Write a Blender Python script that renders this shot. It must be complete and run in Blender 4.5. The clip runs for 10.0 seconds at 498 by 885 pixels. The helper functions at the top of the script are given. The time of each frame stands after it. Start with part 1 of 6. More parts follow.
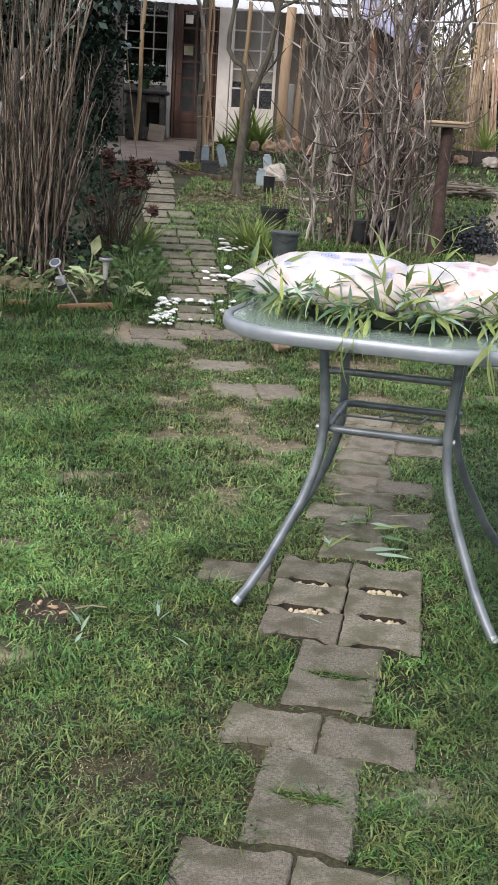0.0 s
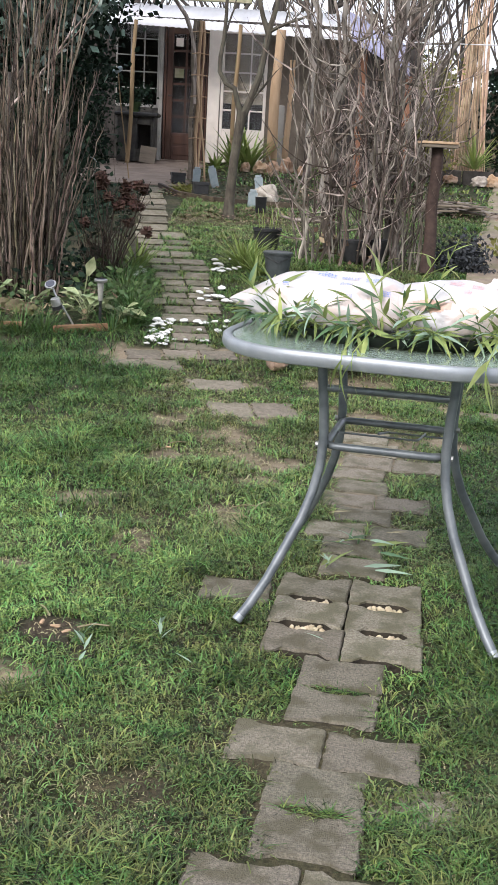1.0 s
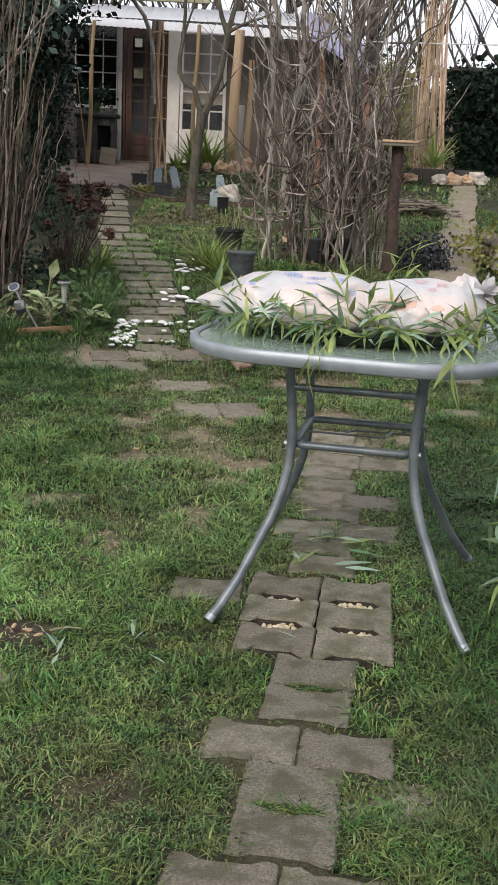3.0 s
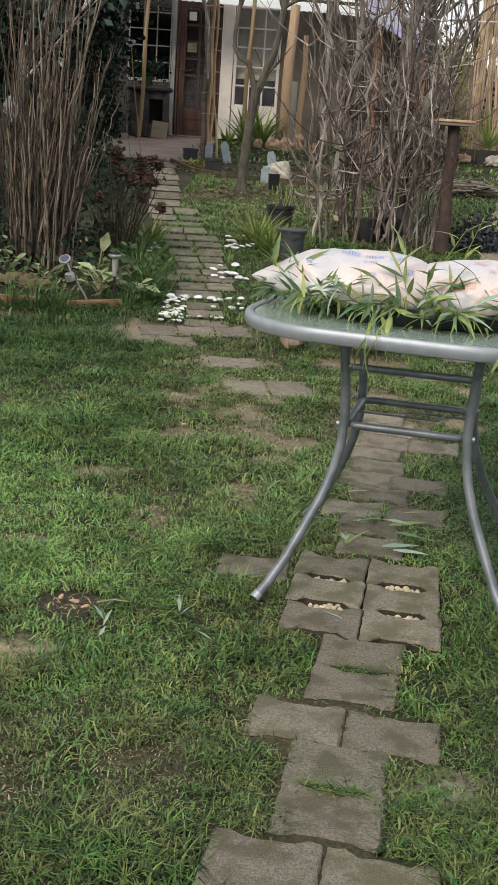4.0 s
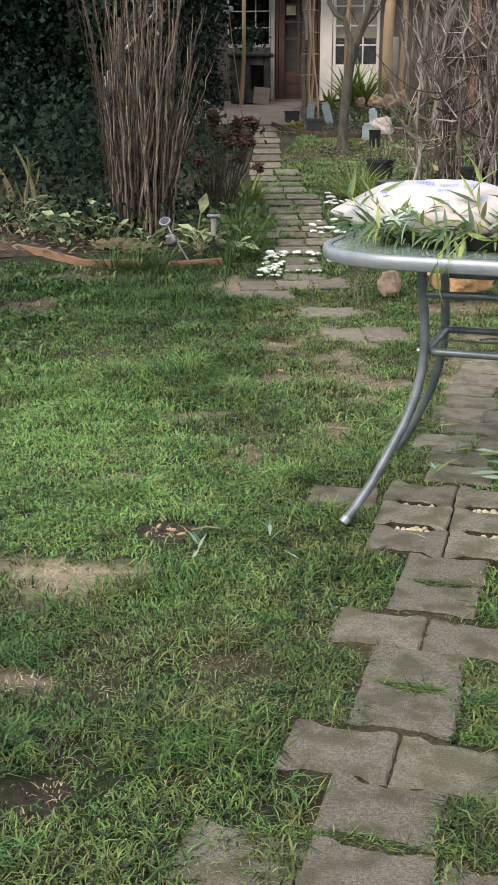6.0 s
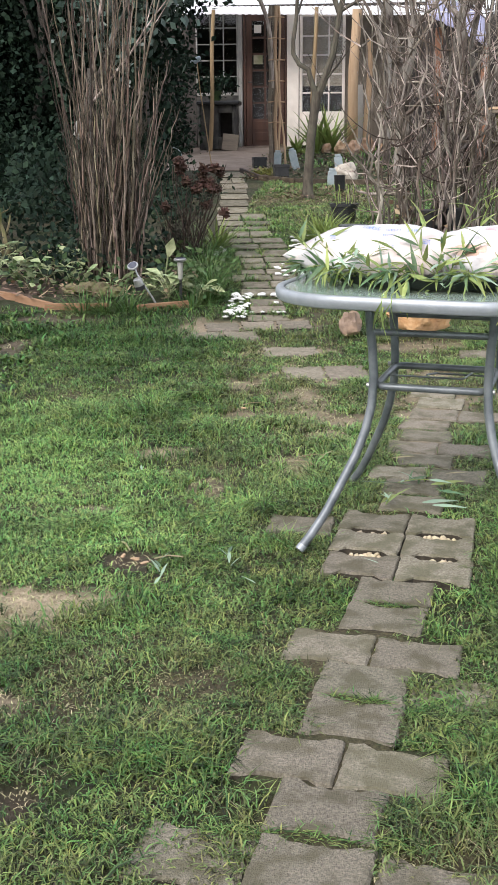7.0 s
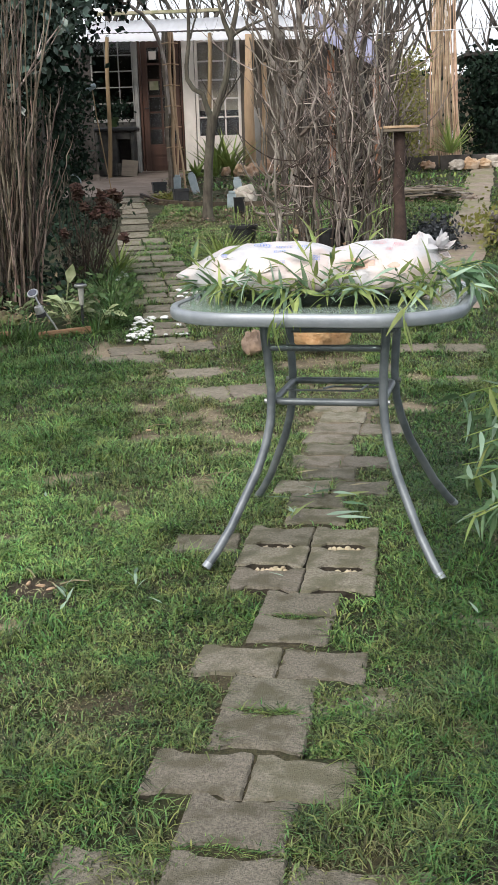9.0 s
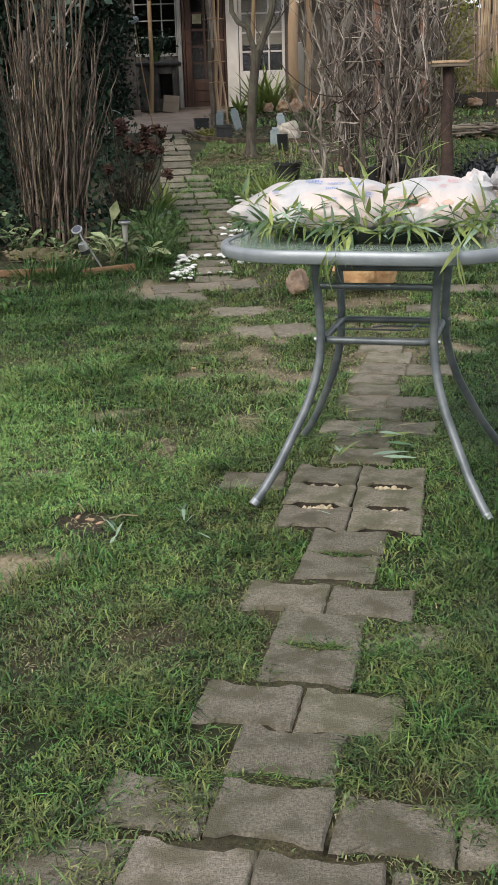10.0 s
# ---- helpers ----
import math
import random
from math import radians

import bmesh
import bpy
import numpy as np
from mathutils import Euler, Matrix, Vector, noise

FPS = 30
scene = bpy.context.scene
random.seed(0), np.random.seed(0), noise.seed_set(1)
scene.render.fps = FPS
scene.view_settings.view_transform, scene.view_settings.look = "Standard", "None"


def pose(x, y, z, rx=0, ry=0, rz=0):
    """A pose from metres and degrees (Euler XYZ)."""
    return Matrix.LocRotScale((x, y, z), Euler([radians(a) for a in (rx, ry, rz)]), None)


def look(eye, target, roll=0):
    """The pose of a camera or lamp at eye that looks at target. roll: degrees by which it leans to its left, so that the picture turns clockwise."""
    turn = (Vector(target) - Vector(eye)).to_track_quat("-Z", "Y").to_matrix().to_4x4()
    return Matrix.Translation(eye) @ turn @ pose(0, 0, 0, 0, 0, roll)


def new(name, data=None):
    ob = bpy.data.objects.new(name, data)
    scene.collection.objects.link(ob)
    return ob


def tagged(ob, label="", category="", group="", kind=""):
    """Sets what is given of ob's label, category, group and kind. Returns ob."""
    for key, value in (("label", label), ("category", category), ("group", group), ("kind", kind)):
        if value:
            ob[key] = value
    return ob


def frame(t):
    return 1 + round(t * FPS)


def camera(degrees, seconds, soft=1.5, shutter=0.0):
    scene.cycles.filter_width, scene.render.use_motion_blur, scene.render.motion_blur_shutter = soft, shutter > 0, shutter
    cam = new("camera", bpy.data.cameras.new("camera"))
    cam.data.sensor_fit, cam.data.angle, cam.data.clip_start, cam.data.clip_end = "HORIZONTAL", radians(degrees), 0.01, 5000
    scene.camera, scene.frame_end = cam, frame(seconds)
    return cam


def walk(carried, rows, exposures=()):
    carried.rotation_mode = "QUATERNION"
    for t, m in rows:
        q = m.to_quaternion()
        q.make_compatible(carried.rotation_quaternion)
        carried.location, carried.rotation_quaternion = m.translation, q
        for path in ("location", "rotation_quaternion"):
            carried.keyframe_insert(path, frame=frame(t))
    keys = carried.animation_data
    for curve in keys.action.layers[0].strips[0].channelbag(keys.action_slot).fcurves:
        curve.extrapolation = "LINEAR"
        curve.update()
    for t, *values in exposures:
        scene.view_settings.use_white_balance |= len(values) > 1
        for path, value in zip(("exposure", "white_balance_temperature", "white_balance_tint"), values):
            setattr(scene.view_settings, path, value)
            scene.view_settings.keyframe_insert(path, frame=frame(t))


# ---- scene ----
cam = camera(25.2, 10.0)
PATH = [
    (0, look((0.056, -0.295, 1.196), (0.044, 1.63, 0.653), 3.6)),
    (0.5, look((0.041, -0.304, 1.196), (0.053, 1.625, 0.669), 3.8)),
    (1, look((0.036, -0.32, 1.197), (0.036, 1.614, 0.689), 3.2)),
    (1.5, look((0.03, -0.335, 1.199), (0.015, 1.604, 0.71), 2.5)),
    (2, look((0.024, -0.349, 1.208), (-0.014, 1.598, 0.75), 2.1)),
    (2.5, look((0.026, -0.337, 1.206), (0.036, 1.606, 0.733), 2.0)),
    (2.7, look((0.032, -0.333, 1.202), (0.085, 1.606, 0.716), 2.3)),
    (3.8, look((-0.003, -0.322, 1.197), (0.03, 1.604, 0.656), 4.0)),
    (4, look((-0.003, -0.315, 1.193), (-0.011, 1.609, 0.646), 3.9)),
    (4.5, look((0.002, -0.309, 1.189), (-0.066, 1.609, 0.627), 3.3)),
    (5, look((0.006, -0.315, 1.182), (-0.115, 1.596, 0.604), 2.1)),
    (5.5, look((0.031, -0.34, 1.152), (-0.152, 1.558, 0.549), 0.6)),
    (5.7, look((0.062, -0.379, 1.129), (-0.147, 1.513, 0.515), 0.2)),
    (6.8, look((0.156, -0.585, 1.132), (-0.061, 1.327, 0.587), -0.6)),
    (7, look((0.165, -0.595, 1.147), (-0.014, 1.324, 0.614), -0.5)),
    (7.5, look((0.172, -0.606, 1.149), (0.056, 1.325, 0.64), 0.2)),
    (8, look((0.193, -0.622, 1.152), (0.12, 1.314, 0.657), 0.1)),
    (8.5, look((0.214, -0.611, 1.147), (0.169, 1.329, 0.665), -0.7)),
    (9, look((0.206, -0.61, 1.136), (0.179, 1.327, 0.64), -2.0)),
    (9.5, look((0.175, -0.623, 1.121), (0.116, 1.295, 0.557), -2.3)),
    (10, look((0.172, -0.62, 1.131), (0.077, 1.287, 0.535), -1.8)),
]
EXPOSURES = [(0.0, 0.58, 6200, 15), (0.5, 0.68, 6200, 15), (1.0, 0.74, 6200, 15), (1.5, 0.74, 6200, 15), (2.0, 0.55, 6200, 15), (2.5, 0.28, 6250, 13.5),
             (4.0, 0.28, 6600, 11.5), (4.5, 0.29, 6600, 10.5), (5.0, 0.33, 6550, 10.5), (5.5, 0.42, 6500, 11), (7.0, 0.88, 6300, 14), (7.5, 0.91, 6250, 14), (8.0, 0.88, 6250, 14),
             (8.5, 0.88, 6250, 13), (9.0, 0.57, 6350, 11.5), (9.5, 0.24, 6450, 10), (10.0, 0.32, 6450, 11)]
walk(cam, PATH, EXPOSURES)

# ---- light: bright overcast sky ----
world = bpy.data.worlds.new("overcast_sky")
scene.world = world
world.use_nodes = True
wn, wl = world.node_tree.nodes, world.node_tree.links
wn.clear()
sky = wn.new("ShaderNodeTexSky")
sky.sky_type, sky.sun_disc = "NISHITA", False
sky.sun_elevation, sky.sun_rotation = radians(38), radians(212)
sky.air_density, sky.dust_density = 1.0, 6.0
cloud = wn.new("ShaderNodeMixRGB")
cloud.inputs[0].default_value = 0.78
cloud.inputs[2].default_value = (9.0, 9.3, 9.8, 1)
wbg = wn.new("ShaderNodeBackground")
wbg.inputs[1].default_value = 0.115
wout = wn.new("ShaderNodeOutputWorld")
wl.new(sky.outputs[0], cloud.inputs[1])
wl.new(cloud.outputs[0], wbg.inputs[0])
wl.new(wbg.outputs[0], wout.inputs[0])
sun = new("sun", bpy.data.lights.new("sun", "SUN"))
sun.data.energy, sun.data.angle, sun.data.color = 2.1, radians(26), (1.0, 0.95, 0.87)
sun.matrix_world = look((-5, -6, 7.5), (0, 2, 0))


# ---- materials ----
def surface(name, a, b, scale=8.0, rough=0.8, bump=0.3, fine=60.0, metal=0.0, vary=0.0, island=0.0, c=None, cscale=2.0,
            camount=0.5, translucent=0.0, stretch=None, spec=0.3, shift=0.0, bright_tone=None, worn=None, deep=None):
    """Two-colour grain, an optional third colour in larger stains, relief, and a change from piece to piece."""
    m = bpy.data.materials.new(name)
    m.use_nodes = True
    n, l = m.node_tree.nodes, m.node_tree.links
    p = n["Principled BSDF"]
    co = n.new("ShaderNodeTexCoord")
    src = co.outputs["Object"]
    if stretch:
        mp = n.new("ShaderNodeMapping")
        mp.inputs["Scale"].default_value = stretch
        l.new(src, mp.inputs[0])
        src = mp.outputs[0]
    if shift:
        info = n.new("ShaderNodeObjectInfo")
        far = n.new("ShaderNodeVectorMath")
        far.operation = "MULTIPLY_ADD"
        far.inputs[1].default_value = (shift, shift * 1.7, shift * 0.6)
        l.new(info.outputs["Random"], far.inputs[0])
        l.new(src, far.inputs[2])
        src = far.outputs[0]
    t1 = n.new("ShaderNodeTexNoise")
    t1.inputs["Scale"].default_value, t1.inputs["Detail"].default_value, t1.inputs["Roughness"].default_value = scale, 6, 0.65
    l.new(src, t1.inputs["Vector"])
    ramp = n.new("ShaderNodeValToRGB")
    ramp.color_ramp.elements[0].position, ramp.color_ramp.elements[1].position = 0.32, 0.68
    ramp.color_ramp.elements[0].color, ramp.color_ramp.elements[1].color = (*a, 1), (*b, 1)
    l.new(t1.outputs[0], ramp.inputs[0])
    col = ramp.outputs[0]
    if c:
        t2 = n.new("ShaderNodeTexNoise")
        t2.inputs["Scale"].default_value, t2.inputs["Detail"].default_value = cscale, 4
        l.new(src, t2.inputs["Vector"])
        r2 = n.new("ShaderNodeValToRGB")
        r2.color_ramp.elements[0].position, r2.color_ramp.elements[1].position = 0.45, 0.62
        r2.color_ramp.elements[0].color, r2.color_ramp.elements[1].color = (0, 0, 0, 1), (camount, camount, camount, 1)
        l.new(t2.outputs[0], r2.inputs[0])
        mx = n.new("ShaderNodeMixRGB")
        l.new(r2.outputs[0], mx.inputs[0])
        l.new(col, mx.inputs[1])
        mx.inputs[2].default_value = (*c, 1)
        col = mx.outputs[0]
    if bright_tone:
        at = n.new("ShaderNodeAttribute")
        at.attribute_name = "bright_tone"
        mf = n.new("ShaderNodeMixRGB")
        l.new(at.outputs["Fac"], mf.inputs[0])
        l.new(col, mf.inputs[1])
        mf.inputs[2].default_value = (*bright_tone, 1)
        col = mf.outputs[0]
    for other, tone in (("deep", deep), ("worn", worn)):
        if tone:
            aw = n.new("ShaderNodeAttribute")
            aw.attribute_name = other
            mw = n.new("ShaderNodeMixRGB")
            l.new(aw.outputs["Fac"], mw.inputs[0])
            l.new(col, mw.inputs[1])
            mw.inputs[2].default_value = (*tone, 1)
            col = mw.outputs[0]
    if vary or island:
        hs = n.new("ShaderNodeHueSaturation")
        if island:
            rnd = n.new("ShaderNodeNewGeometry").outputs["Random Per Island"]
        else:
            rnd = n.new("ShaderNodeObjectInfo").outputs["Random"]
        k = island or vary
        mr = n.new("ShaderNodeMapRange")
        mr.inputs[3].default_value, mr.inputs[4].default_value = 1 - k, 1 + k
        l.new(rnd, mr.inputs[0])
        l.new(mr.outputs[0], hs.inputs["Value"])
        mh = n.new("ShaderNodeMath")
        mh.operation = "MULTIPLY"
        mh.inputs[1].default_value = 7.31
        fr = n.new("ShaderNodeMath")
        fr.operation = "FRACT"
        l.new(rnd, mh.inputs[0])
        l.new(mh.outputs[0], fr.inputs[0])
        m2 = n.new("ShaderNodeMapRange")
        m2.inputs[3].default_value, m2.inputs[4].default_value = 0.5 - 0.05 * k, 0.5 + 0.05 * k
        l.new(fr.outputs[0], m2.inputs[0])
        l.new(m2.outputs[0], hs.inputs["Hue"])
        l.new(col, hs.inputs["Color"])
        col = hs.outputs[0]
    l.new(col, p.inputs["Base Color"])
    p.inputs["Roughness"].default_value, p.inputs["Metallic"].default_value = rough, metal
    p.inputs["Specular IOR Level"].default_value = spec
    if bump:
        t3 = n.new("ShaderNodeTexNoise")
        t3.inputs["Scale"].default_value, t3.inputs["Detail"].default_value = fine, 5
        l.new(src, t3.inputs["Vector"])
        bp = n.new("ShaderNodeBump")
        bp.inputs["Strength"].default_value, bp.inputs["Distance"].default_value = bump, 0.01
        l.new(t3.outputs[0], bp.inputs["Height"])
        l.new(bp.outputs[0], p.inputs["Normal"])
    if translucent:
        tr = n.new("ShaderNodeBsdfTranslucent")
        l.new(col, tr.inputs[0])
        ms = n.new("ShaderNodeMixShader")
        ms.inputs[0].default_value = translucent
        l.new(p.outputs[0], ms.inputs[1])
        l.new(tr.outputs[0], ms.inputs[2])
        l.new(ms.outputs[0], n["Material Output"].inputs[0])
    return m


M = {}
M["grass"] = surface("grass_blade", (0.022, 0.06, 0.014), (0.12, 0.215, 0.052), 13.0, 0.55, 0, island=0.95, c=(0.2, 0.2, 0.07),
                     cscale=7.0, camount=0.45, translucent=0.25, spec=0.35, bright_tone=(0.185, 0.315, 0.09), worn=(0.125, 0.135, 0.058), deep=(0.044, 0.098, 0.024))
M["straw"] = surface("dry_grass", (0.17, 0.15, 0.075), (0.42, 0.39, 0.235), 9, 0.6, 0, island=0.5, translucent=0.2)
M["paver"] = surface("concrete_paver", (0.1, 0.09, 0.068), (0.275, 0.247, 0.19), 170, 0.9, 0.8, 330, vary=0.22,
                     c=(0.095, 0.088, 0.052), cscale=14, camount=0.8, shift=31.0)
M["slab"] = surface("brown_paver", (0.1, 0.086, 0.066), (0.205, 0.178, 0.138), 40, 0.9, 0.6, 120, vary=0.2, c=(0.11, 0.1, 0.07),
                    cscale=6, camount=0.6, shift=17.0)
M["caked"] = surface("soil_caked_side", (0.02, 0.017, 0.012), (0.055, 0.046, 0.033), 30, 0.95, 0.6, 120)
M["soil"] = surface("bare_soil", (0.03, 0.022, 0.016), (0.085, 0.062, 0.045), 9, 0.95, 0.8, 70)
M["metal"] = surface("grey_painted_steel", (0.08, 0.094, 0.104), (0.125, 0.142, 0.152), 30, 0.42, 0.05, 250, metal=0.3, spec=0.5,
                     c=(0.24, 0.26, 0.27), cscale=14, camount=0.35)
M["rim"] = surface("silver_painted_rim", (0.21, 0.235, 0.255), (0.27, 0.295, 0.315), 22, 0.42, 0.04, 250, metal=0.3, spec=0.5,
                   c=(0.22, 0.24, 0.25), cscale=10, camount=0.4)
M["bolt"] = surface("zinc_bolt", (0.2, 0.21, 0.21), (0.3, 0.31, 0.31), 60, 0.45, 0.05, 300, metal=0.5)
M["tray"] = surface("dark_tray", (0.012, 0.018, 0.014), (0.025, 0.032, 0.026), 20, 0.4, 0.1, 200)
M["bag"] = surface("white_plastic_bag", (0.49, 0.48, 0.485), (0.58, 0.58, 0.595), 9, 0.34, 0.8, 30, c=(0.74, 0.54, 0.45), cscale=9.0,
                   camount=0.5, spec=0.5, translucent=0.15)
M["print_blue"] = surface("blue_print", (0.1, 0.19, 0.55), (0.35, 0.42, 0.62), 60, 0.4, 0)
M["print_red"] = surface("pink_print", (0.6, 0.16, 0.2), (0.62, 0.5, 0.5), 50, 0.4, 0)
M["print_salmon"] = surface("salmon_print", (0.5, 0.3, 0.22), (0.55, 0.43, 0.37), 14, 0.4, 0)
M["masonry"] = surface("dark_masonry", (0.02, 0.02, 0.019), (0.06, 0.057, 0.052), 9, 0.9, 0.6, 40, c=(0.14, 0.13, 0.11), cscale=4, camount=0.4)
M["moss_stone"] = surface("mossy_stone", (0.06, 0.05, 0.03), (0.16, 0.135, 0.075), 14, 0.9, 0.8, 50, vary=0.2, c=(0.07, 0.09, 0.025), cscale=9, camount=0.8)
M["curtain"] = surface("beige_curtain", (0.3, 0.26, 0.2), (0.42, 0.37, 0.29), 6, 0.9, 0.3, 30, stretch=(1, 1, 0.1))
M["bamboo"] = surface("bamboo_leaf", (0.19, 0.26, 0.075), (0.35, 0.41, 0.15), 14, 0.5, 0.1, 90, vary=0.3, translucent=0.35)
M["bamboo_dark"] = surface("bamboo_leaf_dark", (0.075, 0.145, 0.07), (0.15, 0.235, 0.12), 14, 0.45, 0.1, 90, vary=0.3, translucent=0.3)
M["bamboo_back"] = surface("bamboo_leaf_underside", (0.24, 0.36, 0.26), (0.36, 0.47, 0.35), 14, 0.55, 0.1, 90, vary=0.15, translucent=0.3)
M["cane"] = surface("dead_stem", (0.026, 0.021, 0.016), (0.13, 0.096, 0.064), 30, 0.75, 0.7, 110, vary=0.75, c=(0.36, 0.31, 0.25),
                    cscale=16, camount=0.35, stretch=(1, 1, 0.3))
M["dark_stem"] = surface("dark_stem", (0.02, 0.014, 0.01), (0.07, 0.05, 0.036), 14, 0.8, 0.5, 90, vary=0.5)
# glossy leaf whose paler bluish base colour also holds the hedge's glints
M["ivy_sheen"] = surface("glinting_ivy_leaf", (0.024, 0.044, 0.032), (0.085, 0.13, 0.105), 4, 0.35, 0, island=0.6, translucent=0.1, spec=0.6)
M["twig"] = surface("grey_twig", (0.038, 0.03, 0.023), (0.145, 0.118, 0.092), 18, 0.85, 0.6, 90, vary=0.6, c=(0.42, 0.38, 0.33), cscale=9,
                    camount=0.55, stretch=(1, 1, 0.3))
M["twig_pale"] = surface("pale_twig", (0.06, 0.046, 0.037), (0.22, 0.175, 0.145), 12, 0.8, 0.3, 90, island=0.8, c=(0.5, 0.43, 0.38), cscale=6, camount=0.6)
M["bark"] = surface("bark", (0.035, 0.028, 0.022), (0.14, 0.115, 0.095), 22, 0.9, 1.0, 45, c=(0.34, 0.32, 0.28), cscale=11, camount=0.6,
                    stretch=(1, 1, 0.35))
M["bark_fruit"] = surface("fruit_tree_bark", (0.028, 0.024, 0.018), (0.09, 0.078, 0.06), 24, 0.9, 1.0, 45, c=(0.12, 0.12, 0.085), cscale=14, camount=0.4,
                          stretch=(1, 1, 0.35))
M["bark_far"] = surface("far_bark", (0.04, 0.035, 0.03), (0.1, 0.09, 0.08), 5, 0.9, 0.3, 40)
M["wood_pale"] = surface("pale_pole", (0.18, 0.125, 0.065), (0.31, 0.225, 0.125), 10, 0.7, 0.3, 60, c=(0.24, 0.15, 0.07), cscale=5,
                         camount=0.5, stretch=(1, 1, 0.15))
M["wood_log"] = surface("peeled_log", (0.33, 0.22, 0.13), (0.5, 0.37, 0.24), 9, 0.75, 0.5, 50, c=(0.22, 0.13, 0.07), cscale=5,
                        camount=0.6, stretch=(1, 1, 0.12))
M["wood_grey"] = surface("weathered_wood", (0.12, 0.098, 0.075), (0.23, 0.19, 0.15), 9, 0.85, 0.5, 50, c=(0.1, 0.09, 0.06), cscale=4,
                         camount=0.6, stretch=(0.2, 1, 1))
M["plank"] = surface("edging_board", (0.14, 0.078, 0.044), (0.28, 0.165, 0.095), 12, 0.85, 0.4, 50, c=(0.14, 0.1, 0.06), cscale=5,
                     camount=0.6, stretch=(0.2, 1, 1))
M["door"] = surface("brown_door_wood", (0.052, 0.028, 0.02), (0.1, 0.052, 0.036), 8, 0.4, 0.15, 60, stretch=(1, 1, 0.1))
M["white"] = surface("white_paint", (0.66, 0.6, 0.53), (0.75, 0.69, 0.62), 5, 0.6, 0.1, 60, c=(0.52, 0.49, 0.44), cscale=3, camount=0.4)
M["grey_white"] = surface("aged_white_paint", (0.2, 0.195, 0.185), (0.3, 0.29, 0.27), 6, 0.6, 0.1, 60, c=(0.3, 0.28, 0.25), cscale=4, camount=0.5)
M["plaster"] = surface("dark_wall", (0.09, 0.075, 0.06), (0.15, 0.125, 0.1), 4, 0.9, 0.4, 40)
M["roof"] = surface("white_corrugated_sheet", (0.85, 0.86, 0.88), (0.9, 0.9, 0.91), 3, 0.45, 0.05, 30, c=(0.8, 0.8, 0.82), cscale=2,
                    camount=0.4, translucent=0.6)
M["moss_beam"] = surface("mossy_beam", (0.22, 0.2, 0.13), (0.38, 0.35, 0.25), 10, 0.9, 0.4, 40, c=(0.16, 0.19, 0.08), cscale=6)
M["stone_white"] = surface("white_stone", (0.5, 0.5, 0.48), (0.68, 0.68, 0.66), 20, 0.7, 0.3, 60, vary=0.15)
M["rock"] = surface("ochre_rock", (0.26, 0.155, 0.09), (0.5, 0.35, 0.23), 9, 0.85, 0.8, 30, vary=0.2, c=(0.4, 0.33, 0.27), cscale=7, camount=0.6)
M["rock_brown"] = surface("brown_stone", (0.13, 0.09, 0.065), (0.29, 0.22, 0.17), 12, 0.85, 0.8, 40, c=(0.3, 0.2, 0.13), cscale=7, camount=0.5)
M["rock_orange"] = surface("orange_stone", (0.36, 0.19, 0.08), (0.55, 0.37, 0.2), 14, 0.85, 0.7, 60, c=(0.2, 0.12, 0.07), cscale=9)
M["rock_grey"] = surface("grey_rock", (0.25, 0.22, 0.18), (0.5, 0.46, 0.4), 12, 0.85, 0.8, 40, vary=0.2)
M["pebble"] = surface("cream_pebble", (0.36, 0.29, 0.18), (0.52, 0.45, 0.32), 30, 0.7, 0.2, 80, vary=0.25)
M["pot"] = surface("black_plastic", (0.012, 0.013, 0.014), (0.03, 0.03, 0.03), 12, 0.5, 0.1, 60)
M["bucket"] = surface("dark_grey_bucket", (0.03, 0.036, 0.037), (0.055, 0.063, 0.063), 12, 0.5, 0.1, 60)
M["blue"] = surface("pale_blue_plastic", (0.27, 0.33, 0.35), (0.42, 0.48, 0.5), 10, 0.3, 0.1, 60, translucent=0.3, spec=0.5)
M["hosta"] = surface("broad_leaf", (0.1, 0.15, 0.06), (0.35, 0.39, 0.22), 12, 0.5, 0.2, 60, vary=0.5, translucent=0.25)
M["strap"] = surface("strap_leaf", (0.14, 0.21, 0.05), (0.27, 0.33, 0.1), 10, 0.5, 0.1, 60, island=0.35, translucent=0.25)
M["tuft"] = surface("long_grass_blade", (0.03, 0.07, 0.018), (0.09, 0.155, 0.045), 10, 0.55, 0, island=0.6, translucent=0.2)
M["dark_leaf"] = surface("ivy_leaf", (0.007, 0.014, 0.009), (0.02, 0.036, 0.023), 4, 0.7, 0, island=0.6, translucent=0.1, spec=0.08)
M["cover"] = surface("ground_cover_leaf", (0.03, 0.06, 0.022), (0.085, 0.135, 0.045), 5, 0.55, 0, island=0.5, translucent=0.2)
M["yellow_leaf"] = surface("yellow_green_leaf", (0.12, 0.135, 0.03), (0.25, 0.235, 0.07), 3, 0.6, 0, island=0.35, translucent=0.3)
M["dead_flower"] = surface("dried_flower", (0.04, 0.021, 0.015), (0.095, 0.052, 0.037), 20, 0.85, 0.2, 60, island=0.35)
M["litter"] = surface("leaf_litter", (0.08, 0.052, 0.034), (0.25, 0.18, 0.12), 6, 0.85, 0, island=0.6)
M["lavender"] = surface("dark_shrub_leaf", (0.018, 0.022, 0.026), (0.05, 0.055, 0.06), 6, 0.7, 0, island=0.4)
M["lamp_grey"] = surface("brushed_steel", (0.3, 0.3, 0.3), (0.45, 0.45, 0.45), 30, 0.3, 0.05, 100, metal=0.8)
M["lamp_black"] = surface("black_lamp_plastic", (0.012, 0.012, 0.013), (0.03, 0.03, 0.032), 30, 0.35, 0.05, 100)
